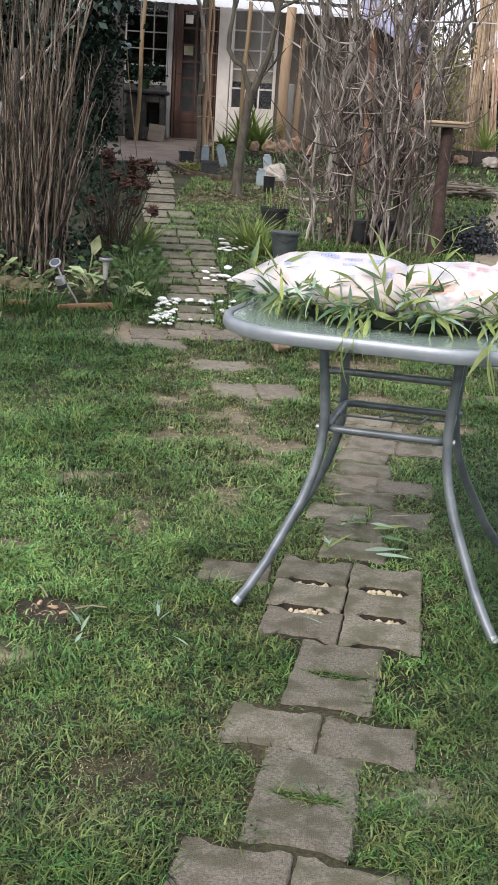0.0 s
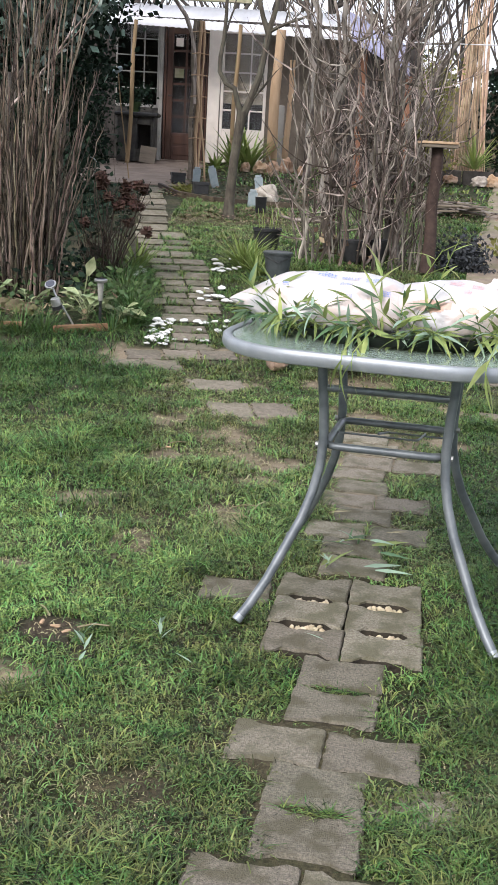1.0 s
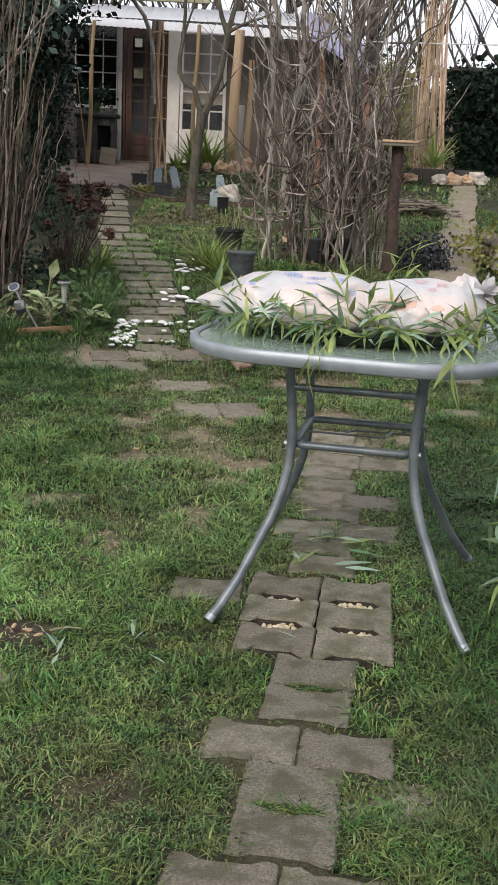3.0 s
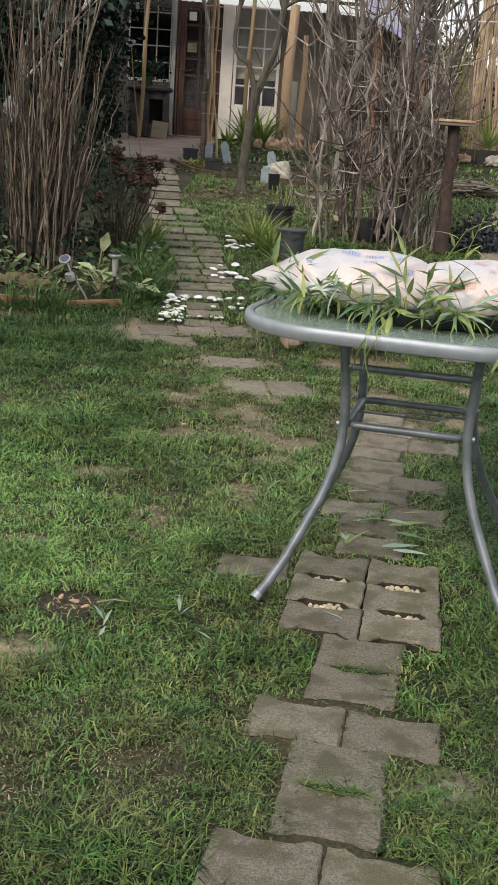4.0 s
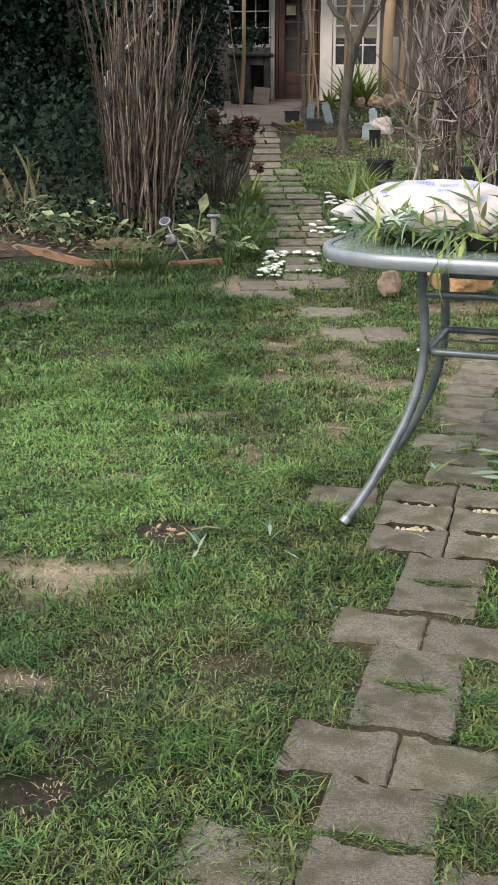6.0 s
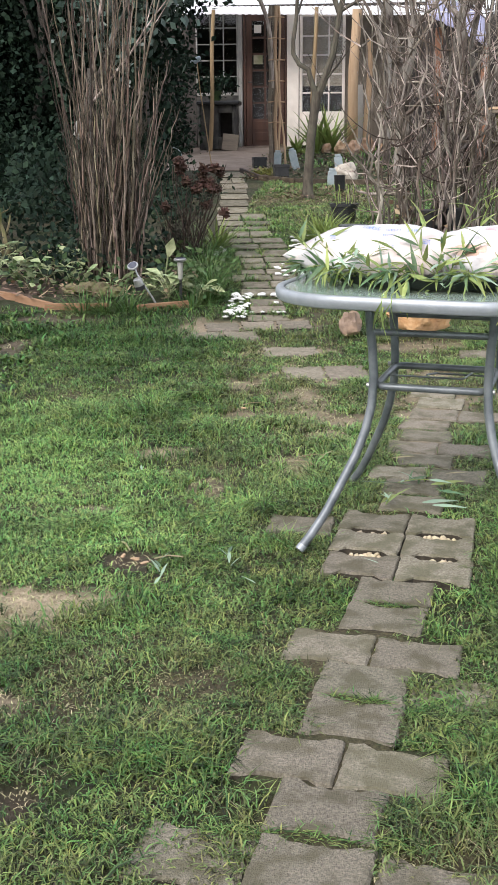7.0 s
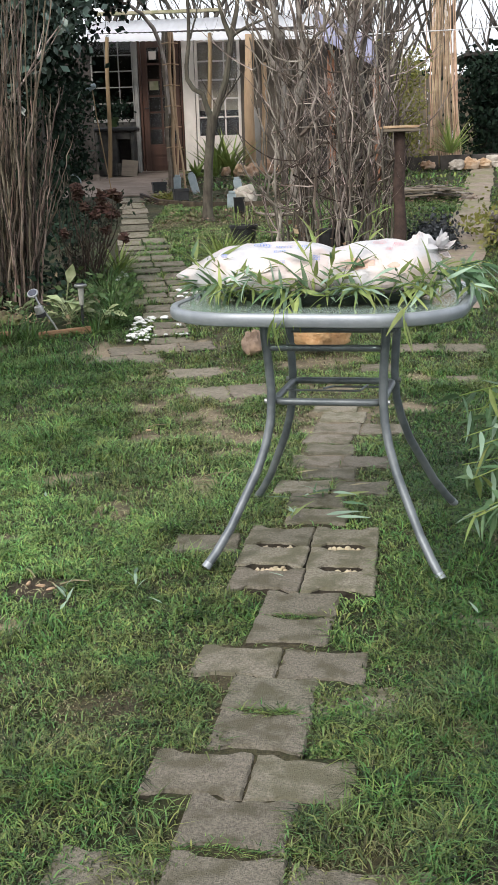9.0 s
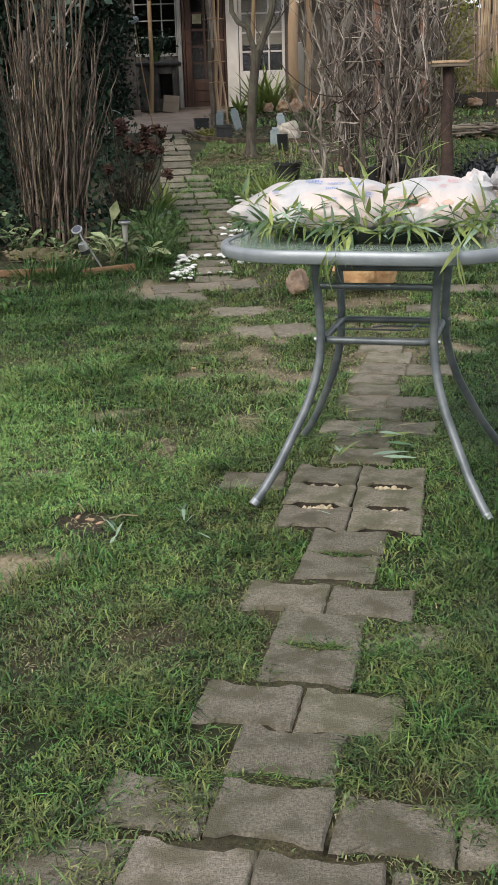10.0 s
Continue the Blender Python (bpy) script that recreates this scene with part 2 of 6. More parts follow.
M["lamp_clear"] = surface("frosted_tube", (0.28, 0.28, 0.25), (0.4, 0.4, 0.36), 30, 0.3, 0.05, 100, translucent=0.3)
M["panel"] = surface("solar_cell", (0.025, 0.027, 0.04), (0.05, 0.055, 0.075), 60, 0.2, 0, spec=0.7)
M["purple"] = surface("violet_sheet", (0.2, 0.2, 0.3), (0.3, 0.3, 0.42), 3, 0.5, 0.2, 30)
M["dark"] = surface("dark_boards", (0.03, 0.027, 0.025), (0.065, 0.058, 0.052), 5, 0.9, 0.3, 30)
M["redwood"] = surface("red_brown_post", (0.16, 0.075, 0.042), (0.26, 0.13, 0.08), 8, 0.7, 0.3, 40, stretch=(1, 1, 0.2))
M["pampas"] = surface("straw_cane", (0.3, 0.2, 0.125), (0.52, 0.4, 0.28), 6, 0.7, 0, vary=0.45, translucent=0.1)
M["cord"] = surface("pale_cord", (0.5, 0.5, 0.5), (0.65, 0.65, 0.65), 30, 0.6, 0)
M["trail"] = surface("trodden_earth_path", (0.15, 0.12, 0.092), (0.27, 0.22, 0.172), 9, 0.95, 0.5, 40, vary=0.2, c=(0.14, 0.15, 0.06), cscale=3, camount=0.6)
M["terrace"] = surface("trodden_terrace", (0.15, 0.115, 0.09), (0.25, 0.2, 0.16), 5, 0.95, 0.4, 40, c=(0.13, 0.1, 0.08), cscale=2)


def clear_glass(name, colour, rough, mix, ior=1.45):
    m = bpy.data.materials.new(name)
    m.use_nodes = True
    p = m.node_tree.nodes["Principled BSDF"]
    p.inputs["Base Color"].default_value = (*colour, 1)
    p.inputs["Roughness"].default_value = rough
    p.inputs["Transmission Weight"].default_value = mix
    p.inputs["IOR"].default_value = ior
    n, l = m.node_tree.nodes, m.node_tree.links
    t = n.new("ShaderNodeTexNoise")
    t.inputs["Scale"].default_value, t.inputs["Detail"].default_value = 55, 3
    co = n.new("ShaderNodeTexCoord")
    l.new(co.outputs["Object"], t.inputs["Vector"])
    b = n.new("ShaderNodeBump")
    b.inputs["Strength"].default_value, b.inputs["Distance"].default_value = 0.3, 0.004
    l.new(t.outputs[0], b.inputs["Height"])
    l.new(b.outputs[0], p.inputs["Normal"])
    return m


M["glass_top"] = clear_glass("pebbled_green_glass", (0.66, 0.8, 0.72), 0.1, 0.75, 1.6)
M["pane"] = clear_glass("window_glass", (0.85, 0.85, 0.83), 0.02, 1.0, 1.45)


# ---- geometry helpers ----
class Acc:
    """Gathers simple forms into one mesh."""

    def __init__(self):
        self.v, self.f = [], []

    def tube(self, pts, radii, sides=6, caps=True):
        pts = [Vector(p) for p in pts]
        if not hasattr(radii, "__len__"):
            radii = [radii] * len(pts)
        base = len(self.v)
        side = None
        for i, p in enumerate(pts):
            d = (pts[min(i + 1, len(pts) - 1)] - pts[max(i - 1, 0)]).normalized()
            if side is None:
                side = d.orthogonal().normalized()
            side = (side - d * side.dot(d)).normalized()
            up = d.cross(side)
            for k in range(sides):
                a = 2 * math.pi * k / sides
                self.v.append(p + (side * math.cos(a) + up * math.sin(a)) * radii[i])
        for i in range(len(pts) - 1):
            for k in range(sides):
                a, b = base + i * sides + k, base + i * sides + (k + 1) % sides
                self.f.append((a, b, b + sides, a + sides))
        if caps:
            self.f.append(tuple(base + k for k in reversed(range(sides))))
            self.f.append(tuple(base + (len(pts) - 1) * sides + k for k in range(sides)))
        return self

    def leaf(self, p, d, up, length, width, bend=0.3, n=4, fold=0.25, peak=0.4):
        """A pointed blade from p along d, that bends away from up."""
        p, d, up = Vector(p), Vector(d).normalized(), Vector(up)
        side = d.cross(up)
        side = side.normalized() if side.length > 1e-4 else d.orthogonal().normalized()
        nrm = side.cross(d)
        base = len(self.v)
        for i in range(n):
            s = i / n
            w = width * 0.5 * min(1.0, 0.25 + 0.75 * s / peak) * min(1.0, (1 - s) / (1 - peak)) ** 0.8
            mid = p + d * (length * s) - nrm * (bend * length * s * s)
            self.v += [mid + side * w, mid - nrm * (w * fold), mid - side * w]
        self.v.append(p + d * length - nrm * (bend * length))
        for i in range(n - 1):
            a = base + 3 * i
            self.f += [(a, a + 1, a + 4, a + 3), (a + 1, a + 2, a + 5, a + 4)]
        a, tip = base + 3 * (n - 1), len(self.v) - 1
        self.f += [(a, a + 1, tip), (a + 1, a + 2, tip)]
        return self

    def box(self, x0, y0, z0, x1, y1, z1, bev=0.0):
        b = len(self.v)
        if bev <= 0:
            for z in (z0, z1):
                self.v += [Vector((x0, y0, z)), Vector((x1, y0, z)), Vector((x1, y1, z)), Vector((x0, y1, z))]
            self.f += [(b + 3, b + 2, b + 1, b), (b + 4, b + 5, b + 6, b + 7)]
            for k in range(4):
                j = (k + 1) % 4
                self.f.append((b + k, b + j, b + 4 + j, b + 4 + k))
            return self
        rings = []
        for z, q in ((z0, bev), (z0 + bev, 0), (z1 - bev, 0), (z1, bev)):
            rings.append(len(self.v))
            e = bev
            self.v += [Vector(c) for c in ((x0 + q + (e if not q else 0), y0 + q, z), (x1 - q - (e if not q else 0), y0 + q, z),
                                           (x1 - q, y0 + q + (e if not q else 0), z), (x1 - q, y1 - q - (e if not q else 0), z),
                                           (x1 - q - (e if not q else 0), y1 - q, z), (x0 + q + (e if not q else 0), y1 - q, z),
                                           (x0 + q, y1 - q - (e if not q else 0), z), (x0 + q, y0 + q + (e if not q else 0), z))]
        self.f.append(tuple(rings[0] + k for k in reversed(range(8))))
        self.f.append(tuple(rings[3] + k for k in range(8)))
        for r in range(3):
            for k in range(8):
                j = (k + 1) % 8
                self.f.append((rings[r] + k, rings[r] + j, rings[r + 1] + j, rings[r + 1] + k))
        return self

    def blob(self, c, r, seed=0, rough=0.25, nu=10, nv=7, freq=1.6, flat=0.0):
        """An uneven rounded lump with radii r; flat cuts its underside."""
        base = len(self.v)
        c, off = Vector(c), Vector((seed * 3.17, seed * 1.31, seed * 2.23))
        for i in range(nv + 1):
            th = math.pi * i / nv
            for k in range(nu):
                ph = 2 * math.pi * k / nu
                d = Vector((math.sin(th) * math.cos(ph), math.sin(th) * math.sin(ph), math.cos(th)))
                s = 1 + rough * noise.noise(d * freq + off) * 1.6
                q = Vector((d.x * r[0], d.y * r[1], d.z * r[2])) * s
                if flat and q.z < -r[2] * (1 - flat):
                    q.z = -r[2] * (1 - flat)
                self.v.append(c + q)
        for i in range(nv):
            for k in range(nu):
                a, b = base + i * nu + k, base + i * nu + (k + 1) % nu
                self.f.append((a, a + nu, b + nu, b))
        return self

    def lathe(self, c, prof, sides=16):
        """A turned form: prof holds (radius, height) from the bottom up."""
        base, c = len(self.v), Vector(c)
        for r, z in prof:
            for k in range(sides):
                a = 2 * math.pi * k / sides
                self.v.append(c + Vector((r * math.cos(a), r * math.sin(a), z)))
        for i in range(len(prof) - 1):
            for k in range(sides):
                a, b = base + i * sides + k, base + i * sides + (k + 1) % sides
                self.f.append((a, b, b + sides, a + sides))
        self.f.append(tuple(base + k for k in reversed(range(sides))))
        self.f.append(tuple(base + (len(prof) - 1) * sides + k for k in range(sides)))
        return self

    def mesh(self, name, material, smooth=True):
        me = bpy.data.meshes.new(name)
        me.from_pydata([tuple(v) for v in self.v], [], self.f)
        me.materials.append(material)
        if smooth:
            me.polygons.foreach_set("use_smooth", [True] * len(me.polygons))
            me.set_sharp_from_angle(angle=radians(42))
        me.update()
        return me


def part(name, acc, material, parent, label="", smooth=True, at=None):
    """One mesh object under a thing or a part; acc: gathered forms or a finished mesh."""
    me = acc.mesh(name, material, smooth) if isinstance(acc, Acc) else acc
    ob = new(name, me)
    ob.parent = parent
    if at is not None:
        ob.matrix_basis = at
    return tagged(ob, label)


def thing(name, place, label, category, group="", kind="", data=None):
    """A top-level thing: an Empty at its base, or a mesh."""
    ob = new(name, data)
    ob.matrix_basis = place if isinstance(place, Matrix) else Matrix.Translation(place)
    return tagged(ob, label, category, group, kind)


def solid(name, acc, material, place, label, category, group="", kind="", smooth=True):
    return thing(name, place, label, category, group, kind, acc.mesh(name, material, smooth))


# ---- ground: level lawn that climbs towards the house ----
PROFILE_Y = (-50.0, 4.0, 5.2, 6.3, 8.0, 11.0, 13.5, 19.0, 60.0, 400.0)
PROFILE_Z = (0.0, 0.0, 0.06, 0.16, 0.32, 0.52, 0.66, 0.94, 1.2, 1.2)


def rise(y):
    """Height of trodden surfaces at distance y."""
    return float(np.interp(y, PROFILE_Y, PROFILE_Z))


def rises(y):
    return np.interp(y, PROFILE_Y, PROFILE_Z)


def slope(y):
    return math.degrees(math.atan2(rise(y + 0.1) - rise(y - 0.1), 0.2))


# waves from a few sines give smooth noise for whole arrays
def waves(x, y, s, seed):
    rng = np.random.RandomState(seed)
    out = np.zeros_like(x)
    for k in range(9):
        a, f, p = rng.rand() * 6.283, s * (0.6 + 1.2 * rng.rand()), rng.rand() * 6.283
        out += np.sin((x * math.cos(a) + y * math.sin(a)) * f + p + 1.3 * np.sin(f * 0.7 * (y * math.cos(a) - x * math.sin(a)) + 2 * p))
    return out / 4.0


# worn patches in the lawn: x, y, half width, half depth, tone (1 sandy, 0 dark soil)
BARE = [(-0.66, 2.0, 0.26, 0.13, 1.0), (-0.60, 1.5, 0.11, 0.06, 0.5), (-0.44, 1.14, 0.06, 0.075, 0.0), (-0.42, 2.3, 0.11, 0.06, 0.05),
        (-0.55, 3.42, 0.11, 0.09, 0.8), (0.02, 4.02, 0.15, 0.16, 0.45), (-0.28, 4.06, 0.12, 0.08, 0.5), (-0.62, 4.35, 0.08, 0.06, 0.3),
        (-0.3, 2.95, 0.11, 0.12, 0.35), (-0.02, 3.25, 0.14, 0.16, 0.4), (-0.65, 2.75, 0.09, 0.07, 0.25), (1.0, 4.9, 0.12, 0.1, 0.5), (-0.6, 5.5, 0.22, 0.12, 0.5), (-0.42, 5.1, 0.1, 0.06, 0.6), (-0.05, 4.35, 0.12, 0.1, 0.6), (-0.36, 3.95, 0.1, 0.06, 0.8), (0.45, 3.55, 0.12, 0.3, 0.5),
        (0.86, 1.95, 0.07, 0.09, 0.3), (0.62, 1.45, 0.06, 0.08, 0.3), (0.5, 5.3, 0.22, 0.1, 0.4),
        (0.6, 4.75, 0.16, 0.12, 0.5), (0.1, 3.7, 0.1, 0.07, 0.5), (0.72, 1.15, 0.08, 0.06, 0.2),
        (0.55, 4.15, 0.2, 0.22, 0.5), (0.86, 4.35, 0.1, 0.09, 0.5), (-0.62, 5.66, 0.3, 0.17, 0.55), (-0.3, 5.72, 0.3, 0.14, 0.5), (0.02, 4.72, 0.24, 0.15, 0.5),
        (-0.16, 5.15, 0.2, 0.12, 0.5), (0.14, 3.95, 0.12, 0.14, 0.5), (-0.35, 4.55, 0.12, 0.06, 0.5), (-1.45, 5.82, 0.34, 0.09, 0.1), (-1.7, 5.2, 0.2, 0.2, 0.1)]


def bareness(x, y):
    out, tone = np.zeros_like(x), np.zeros_like(x)
    wob = 0.4 * waves(x, y, 22.0, 5) + 0.3 * waves(x, y, 60.0, 6)
    for bx, by, rx, ry, tn in BARE:
        d = np.clip(1.32 - np.sqrt(((x - bx) / rx) ** 2 + ((y - by) / ry) ** 2) + wob, 0, 1)
        tone = np.where(d > out, tn, tone)
        out = np.maximum(out, d)
    return out, tone


def wear(x, y):
    """How trodden the lawn is, 0 lush to 1 worn thin: along the paving, round the stepping stones, in uneven blotches."""
    line = 0.12 + 0.1 * y
    path = np.exp(-((x - line) / 0.34) ** 2)
    steps = np.exp(-((x + 0.02) / 0.42) ** 2 - ((y - 4.5) / 1.1) ** 2)
    front = np.exp(-((x + 0.32) / 0.34) ** 2 - ((y - 1.75) / 0.7) ** 2)
    foot = np.exp(-((y - 0.75) / 0.4) ** 2)
    far = np.exp(-((x + 0.1) / 0.9) ** 2 - ((y - 10.8) / 0.9) ** 2)
    out = 0.34 * path + 0.6 * steps + 0.25 * front + 0.2 * foot + 0.55 * far
    out = out + 0.26 * waves(x, y, 5.0, 61) + 0.2 * waves(x, y, 14.0, 62) + 0.14 * waves(x, y, 37.0, 63)
    out = out - 0.3 * np.exp(-((x + 1.0) / 0.4) ** 2 - ((y - 2.9) / 1.2) ** 2) - 0.6 * np.clip((x - line - 0.28) / 0.2, 0, 1) * (y < 4.2)
    return np.clip(out, 0, 1)


gx = np.unique(np.concatenate([np.linspace(-400, -30, 12), np.linspace(-30, -4, 27), np.linspace(-4, -1.6, 32), np.linspace(-1.6, 2.2, 153),
                               np.linspace(2.2, 6, 30), np.linspace(6, 30, 20), np.linspace(30, 400, 12)]))
gy = np.unique(np.concatenate([np.linspace(-60, -1, 20), np.linspace(-1, 0.5, 12), np.linspace(0.5, 5.6, 200), np.linspace(5.6, 10, 80),
                               np.linspace(10, 22, 70), np.linspace(22, 60, 14), np.linspace(60, 600, 10)]))
GX, GY = np.meshgrid(gx, gy)
near = np.exp(-((np.abs(GX) / 12) ** 2))
GZ = rises(GY) - 0.016 + (0.006 * waves(GX, GY, 7.0, 1) + 0.004 * waves(GX, GY, 25.0, 2)) * near
bare_v, tone_v = bareness(GX, GY)
wear_v = wear(GX, GY)
dig = np.clip(1 - np.hypot((GX + 0.44) / 0.1, (GY - 1.14) / 0.11), 0, 1) + np.clip(1 - np.hypot((GX + 0.46) / 0.07, (GY - 2.31) / 0.05), 0, 1)
GZ -= 0.03 * dig
# bedding below the blocks
GZ -= 0.03 * ((GX > 0.12) & (GX < 0.52) & (GY > 2.24) & (GY < 2.74))
nx, ny = len(gx), len(gy)
idx = np.arange(nx * ny).reshape(ny, nx)
quads = np.stack([idx[:-1, :-1], idx[:-1, 1:], idx[1:, 1:], idx[1:, :-1]], -1).reshape(-1, 4)
gmesh = bpy.data.meshes.new("ground")
gmesh.from_pydata(np.stack([GX, GY, GZ], -1).reshape(-1, 3).tolist(), [], quads.tolist())
for nm, arr in (("bare", bare_v), ("sandy", tone_v), ("worn", wear_v)):
    att = gmesh.attributes.new(nm, "FLOAT", "POINT")
    att.data.foreach_set("value", arr.reshape(-1).astype(np.float32))
gmesh.polygons.foreach_set("use_smooth", [True] * len(gmesh.polygons))


def ground_material():
    m = bpy.data.materials.new("lawn_soil")
    m.use_nodes = True
    n, l = m.node_tree.nodes, m.node_tree.links
    p = n["Principled BSDF"]
    p.inputs["Roughness"].default_value, p.inputs["Specular IOR Level"].default_value = 0.95, 0.2
    co = n.new("ShaderNodeTexCoord")

    def noisy(scale, detail, lo, hi, a, b):
        t = n.new("ShaderNodeTexNoise")
        t.inputs["Scale"].default_value, t.inputs["Detail"].default_value, t.inputs["Roughness"].default_value = scale, detail, 0.7
        l.new(co.outputs["Object"], t.inputs["Vector"])
        r = n.new("ShaderNodeValToRGB")
        r.color_ramp.elements[0].position, r.color_ramp.elements[1].position = lo, hi
        r.color_ramp.elements[0].color, r.color_ramp.elements[1].color = (*a, 1), (*b, 1)
        l.new(t.outputs[0], r.inputs[0])
        return r.outputs[0], t.outputs[0]

    def blend(fac, a, b):
        x = n.new("ShaderNodeMixRGB")
        l.new(fac, x.inputs[0])
        l.new(a, x.inputs[1])
        l.new(b, x.inputs[2])
        return x.outputs[0]

    moss, _ = noisy(35, 6, 0.3, 0.7, (0.01, 0.016, 0.006), (0.032, 0.046, 0.016))
    soil, _ = noisy(28, 8, 0.3, 0.7, (0.018, 0.015, 0.011), (0.08, 0.064, 0.047))
    sand, _ = noisy(40, 8, 0.3, 0.7, (0.24, 0.19, 0.13), (0.46, 0.385, 0.27))
    patch, _ = noisy(4.5, 6, 0.42, 0.6, (0, 0, 0), (0.8, 0.8, 0.8))
    bare = n.new("ShaderNodeAttribute")
    bare.attribute_name = "bare"
    sandy = n.new("ShaderNodeAttribute")
    sandy.attribute_name = "sandy"
    worn = blend(sandy.outputs["Fac"], soil, sand)
    col = blend(patch, moss, soil)
    thatch, _ = noisy(110, 6, 0.35, 0.65, (0.026, 0.022, 0.013), (0.14, 0.115, 0.062))
    trod = n.new("ShaderNodeAttribute")
    trod.attribute_name = "worn"
    col = blend(trod.outputs["Fac"], col, thatch)
    col = blend(bare.outputs["Fac"], col, worn)
    l.new(col, p.inputs["Base Color"])
    _, h = noisy(90, 8, 0, 1, (0, 0, 0), (1, 1, 1))
    b = n.new("ShaderNodeBump")
    b.inputs["Strength"].default_value, b.inputs["Distance"].default_value = 0.9, 0.012
    l.new(h, b.inputs["Height"])
    l.new(b.outputs[0], p.inputs["Normal"])
    return m


gmesh.materials.append(ground_material())
ground = tagged(new("ground", gmesh), "mossy lawn soil with worn bare patches, rising to the house", "ground", kind="structure")

# ---- paving layout: centres and turns of single blocks ----
BLOCK_L, BLOCK_W = 0.2, 0.165
BLOCKS = []          # x, y, turn, length, depth, kind


def course(x, y, before, after, turn=-10.0, step=0.203, kind="bone"):
    """Blocks side by side in one row through (x, y)."""
    for k in range(-before, after + 1):
        a = radians(turn)
        BLOCKS.append((x + math.cos(a) * step * k, y + math.sin(a) * step * k, turn, BLOCK_L, BLOCK_W, kind))


course(-0.02, 0.797, 0, 1)
course(-0.22, 0.832, 0, 0, kind="sunk")
course(0.386, 0.726, 0, 0, kind="sunk")
course(-0.05, 0.63, 1, 2)
course(0.111, 0.96, 0, 0)
course(0.3135, 0.928, 0, 1, kind="sunk")
course(-0.0865, 0.998, 0, 0, kind="sunk")
course(0.136, 1.134, 0, 0)
course(0.058, 1.300, 0, 1)
course(0.180, 1.458, 0, 0)
course(0.205, 1.622, 0, 0)
course(0.405, 1.587, 0, 0, kind="sunk")
course(0.127, 1.785, 0, 1)
course(0.258, 1.950, 0, 0)
course(0.287, 2.113, 0, 0)
course(0.200, 2.300, 0, 1, -9, 0.204, "slotted")
course(0.222, 2.482, 0, 1, -9, 0.204, "slotted")
course(0.246, 2.664, 0, 1, -9, 0.204, "slotted")
course(0.372, 2.845, 0, 0)
course(0.380, 3.010, 0, 0)
course(0.340, 3.185, 0, 1)
course(0.440, 3.350, 0, 0)
course(0.400, 3.520, 0, 1)
course(0.470, 3.690, 0, 0)
course(0.470, 3.860, 0, 0)
course(0.520, 4.030, 0, 1)
course(0.560, 4.200, 0, 0)
course(0.540, 4.370, 0, 0)
course(0.02, 2.62, 0, 0, -4)
course(0.77, 1.94, 0, 0, -14, kind="sunk")
course(0.95, 2.58, 0, 0, -8, kind="sunk")


def row(y0, y1, left, right, kind="slab", turn=8.0):
    """A row of rectangular blocks from left to right."""
    n = max(1, round((right - left) / 0.205))
    w = (right - left) / n
    for k in range(n):
        xm = left + w * (k + 0.5)
        BLOCKS.append((xm, (y0 + y1) / 2 + (xm - (left + right) / 2) * math.tan(radians(turn)), turn, w - 0.008, y1 - y0 - (0.03 if kind == "step" else 0.012), kind))


row(4.60, 4.86, -0.16, 0.25)
row(5.05, 5.25, -0.29, 0.00)
row(5.36, 5.56, -0.74, -0.34)
row(5.58, 5.78, -0.66, -0.06)
row(5.80, 5.94, -0.44, -0.18)
row(5.97, 6.13, -0.44, -0.22)
row(6.15, 6.31, -0.46, -0.25)
row(6.40, 6.60, -0.545, -0.25, "step")
row(6.62, 6.82, -0.55, -0.19, "step")
row(6.84, 7.02, -0.72, -0.20, "step")
row(7.04, 7.20, -0.60, -0.26, "step")
row(7.22, 7.40, -0.60, -0.26, "step")
row(7.42, 7.60, -0.64, -0.30, "step")
row(7.63, 7.86, -0.71, -0.31, "step")
row(7.92, 8.12, -0.76, -0.33, "step")
row(8.18, 8.42, -0.87, -0.38, "step")
row(8.50, 8.78, -0.86, -0.49, "step")
row(8.86, 9.05, -0.95, -0.55, "step")
row(9.12, 9.38, -1.01, -0.54, "step")
row(9.47, 9.84, -1.07, -0.62, "step")
row(9.94, 10.32, -1.12, -0.82, "step")
row(10.42, 10.85, -1.16, -0.87, "step")
row(10.97, 11.4, -1.21, -0.92, "step")
row(11.5, 11.9, -1.27, -0.98, "step")
row(12.0, 12.5, -1.32, -1.02, "step")
row(12.6, 13.2, -1.43, -1.12, "step")
row(13.3, 14.0, -1.52, -1.18, "step")
row(5.42, 5.60, 0.95, 1.45, turn=-4)
row(5.05, 5.22, 0.72, 0.92, turn=-4)
row(4.72, 4.92, 1.12, 1.32, turn=-4)

# the bedding under the blocks lies lower than the lawn, so that joints and slots are recessed
for bx, by, turn, bl, bw, kind in BLOCKS:
    a = radians(turn)
    u = (GX - bx) * math.cos(a) + (GY - by) * math.sin(a)
    v = -(GX - bx) * math.sin(a) + (GY - by) * math.cos(a)
    under = (np.abs(u) < bl / 2 + 0.008) & (np.abs(v) < bw / 2 + 0.014)
    GZ = np.where(under, rises(GY) - (0.034 if kind == "slotted" else 0.022 if kind == "sunk" else (0.0075 if by < 4.5 else 0.016)), GZ)
gmesh.vertices.foreach_set("co", np.stack([GX, GY, GZ], -1).reshape(-1).astype(np.float32))
gmesh.update()

# ---- grass blades ----
def scatter(n, x0, x1, y0, y1, seed):
    r = np.random.RandomState(seed)
    return x0 + (x1 - x0) * r.rand(n), y0 + (y1 - y0) * r.rand(n), r


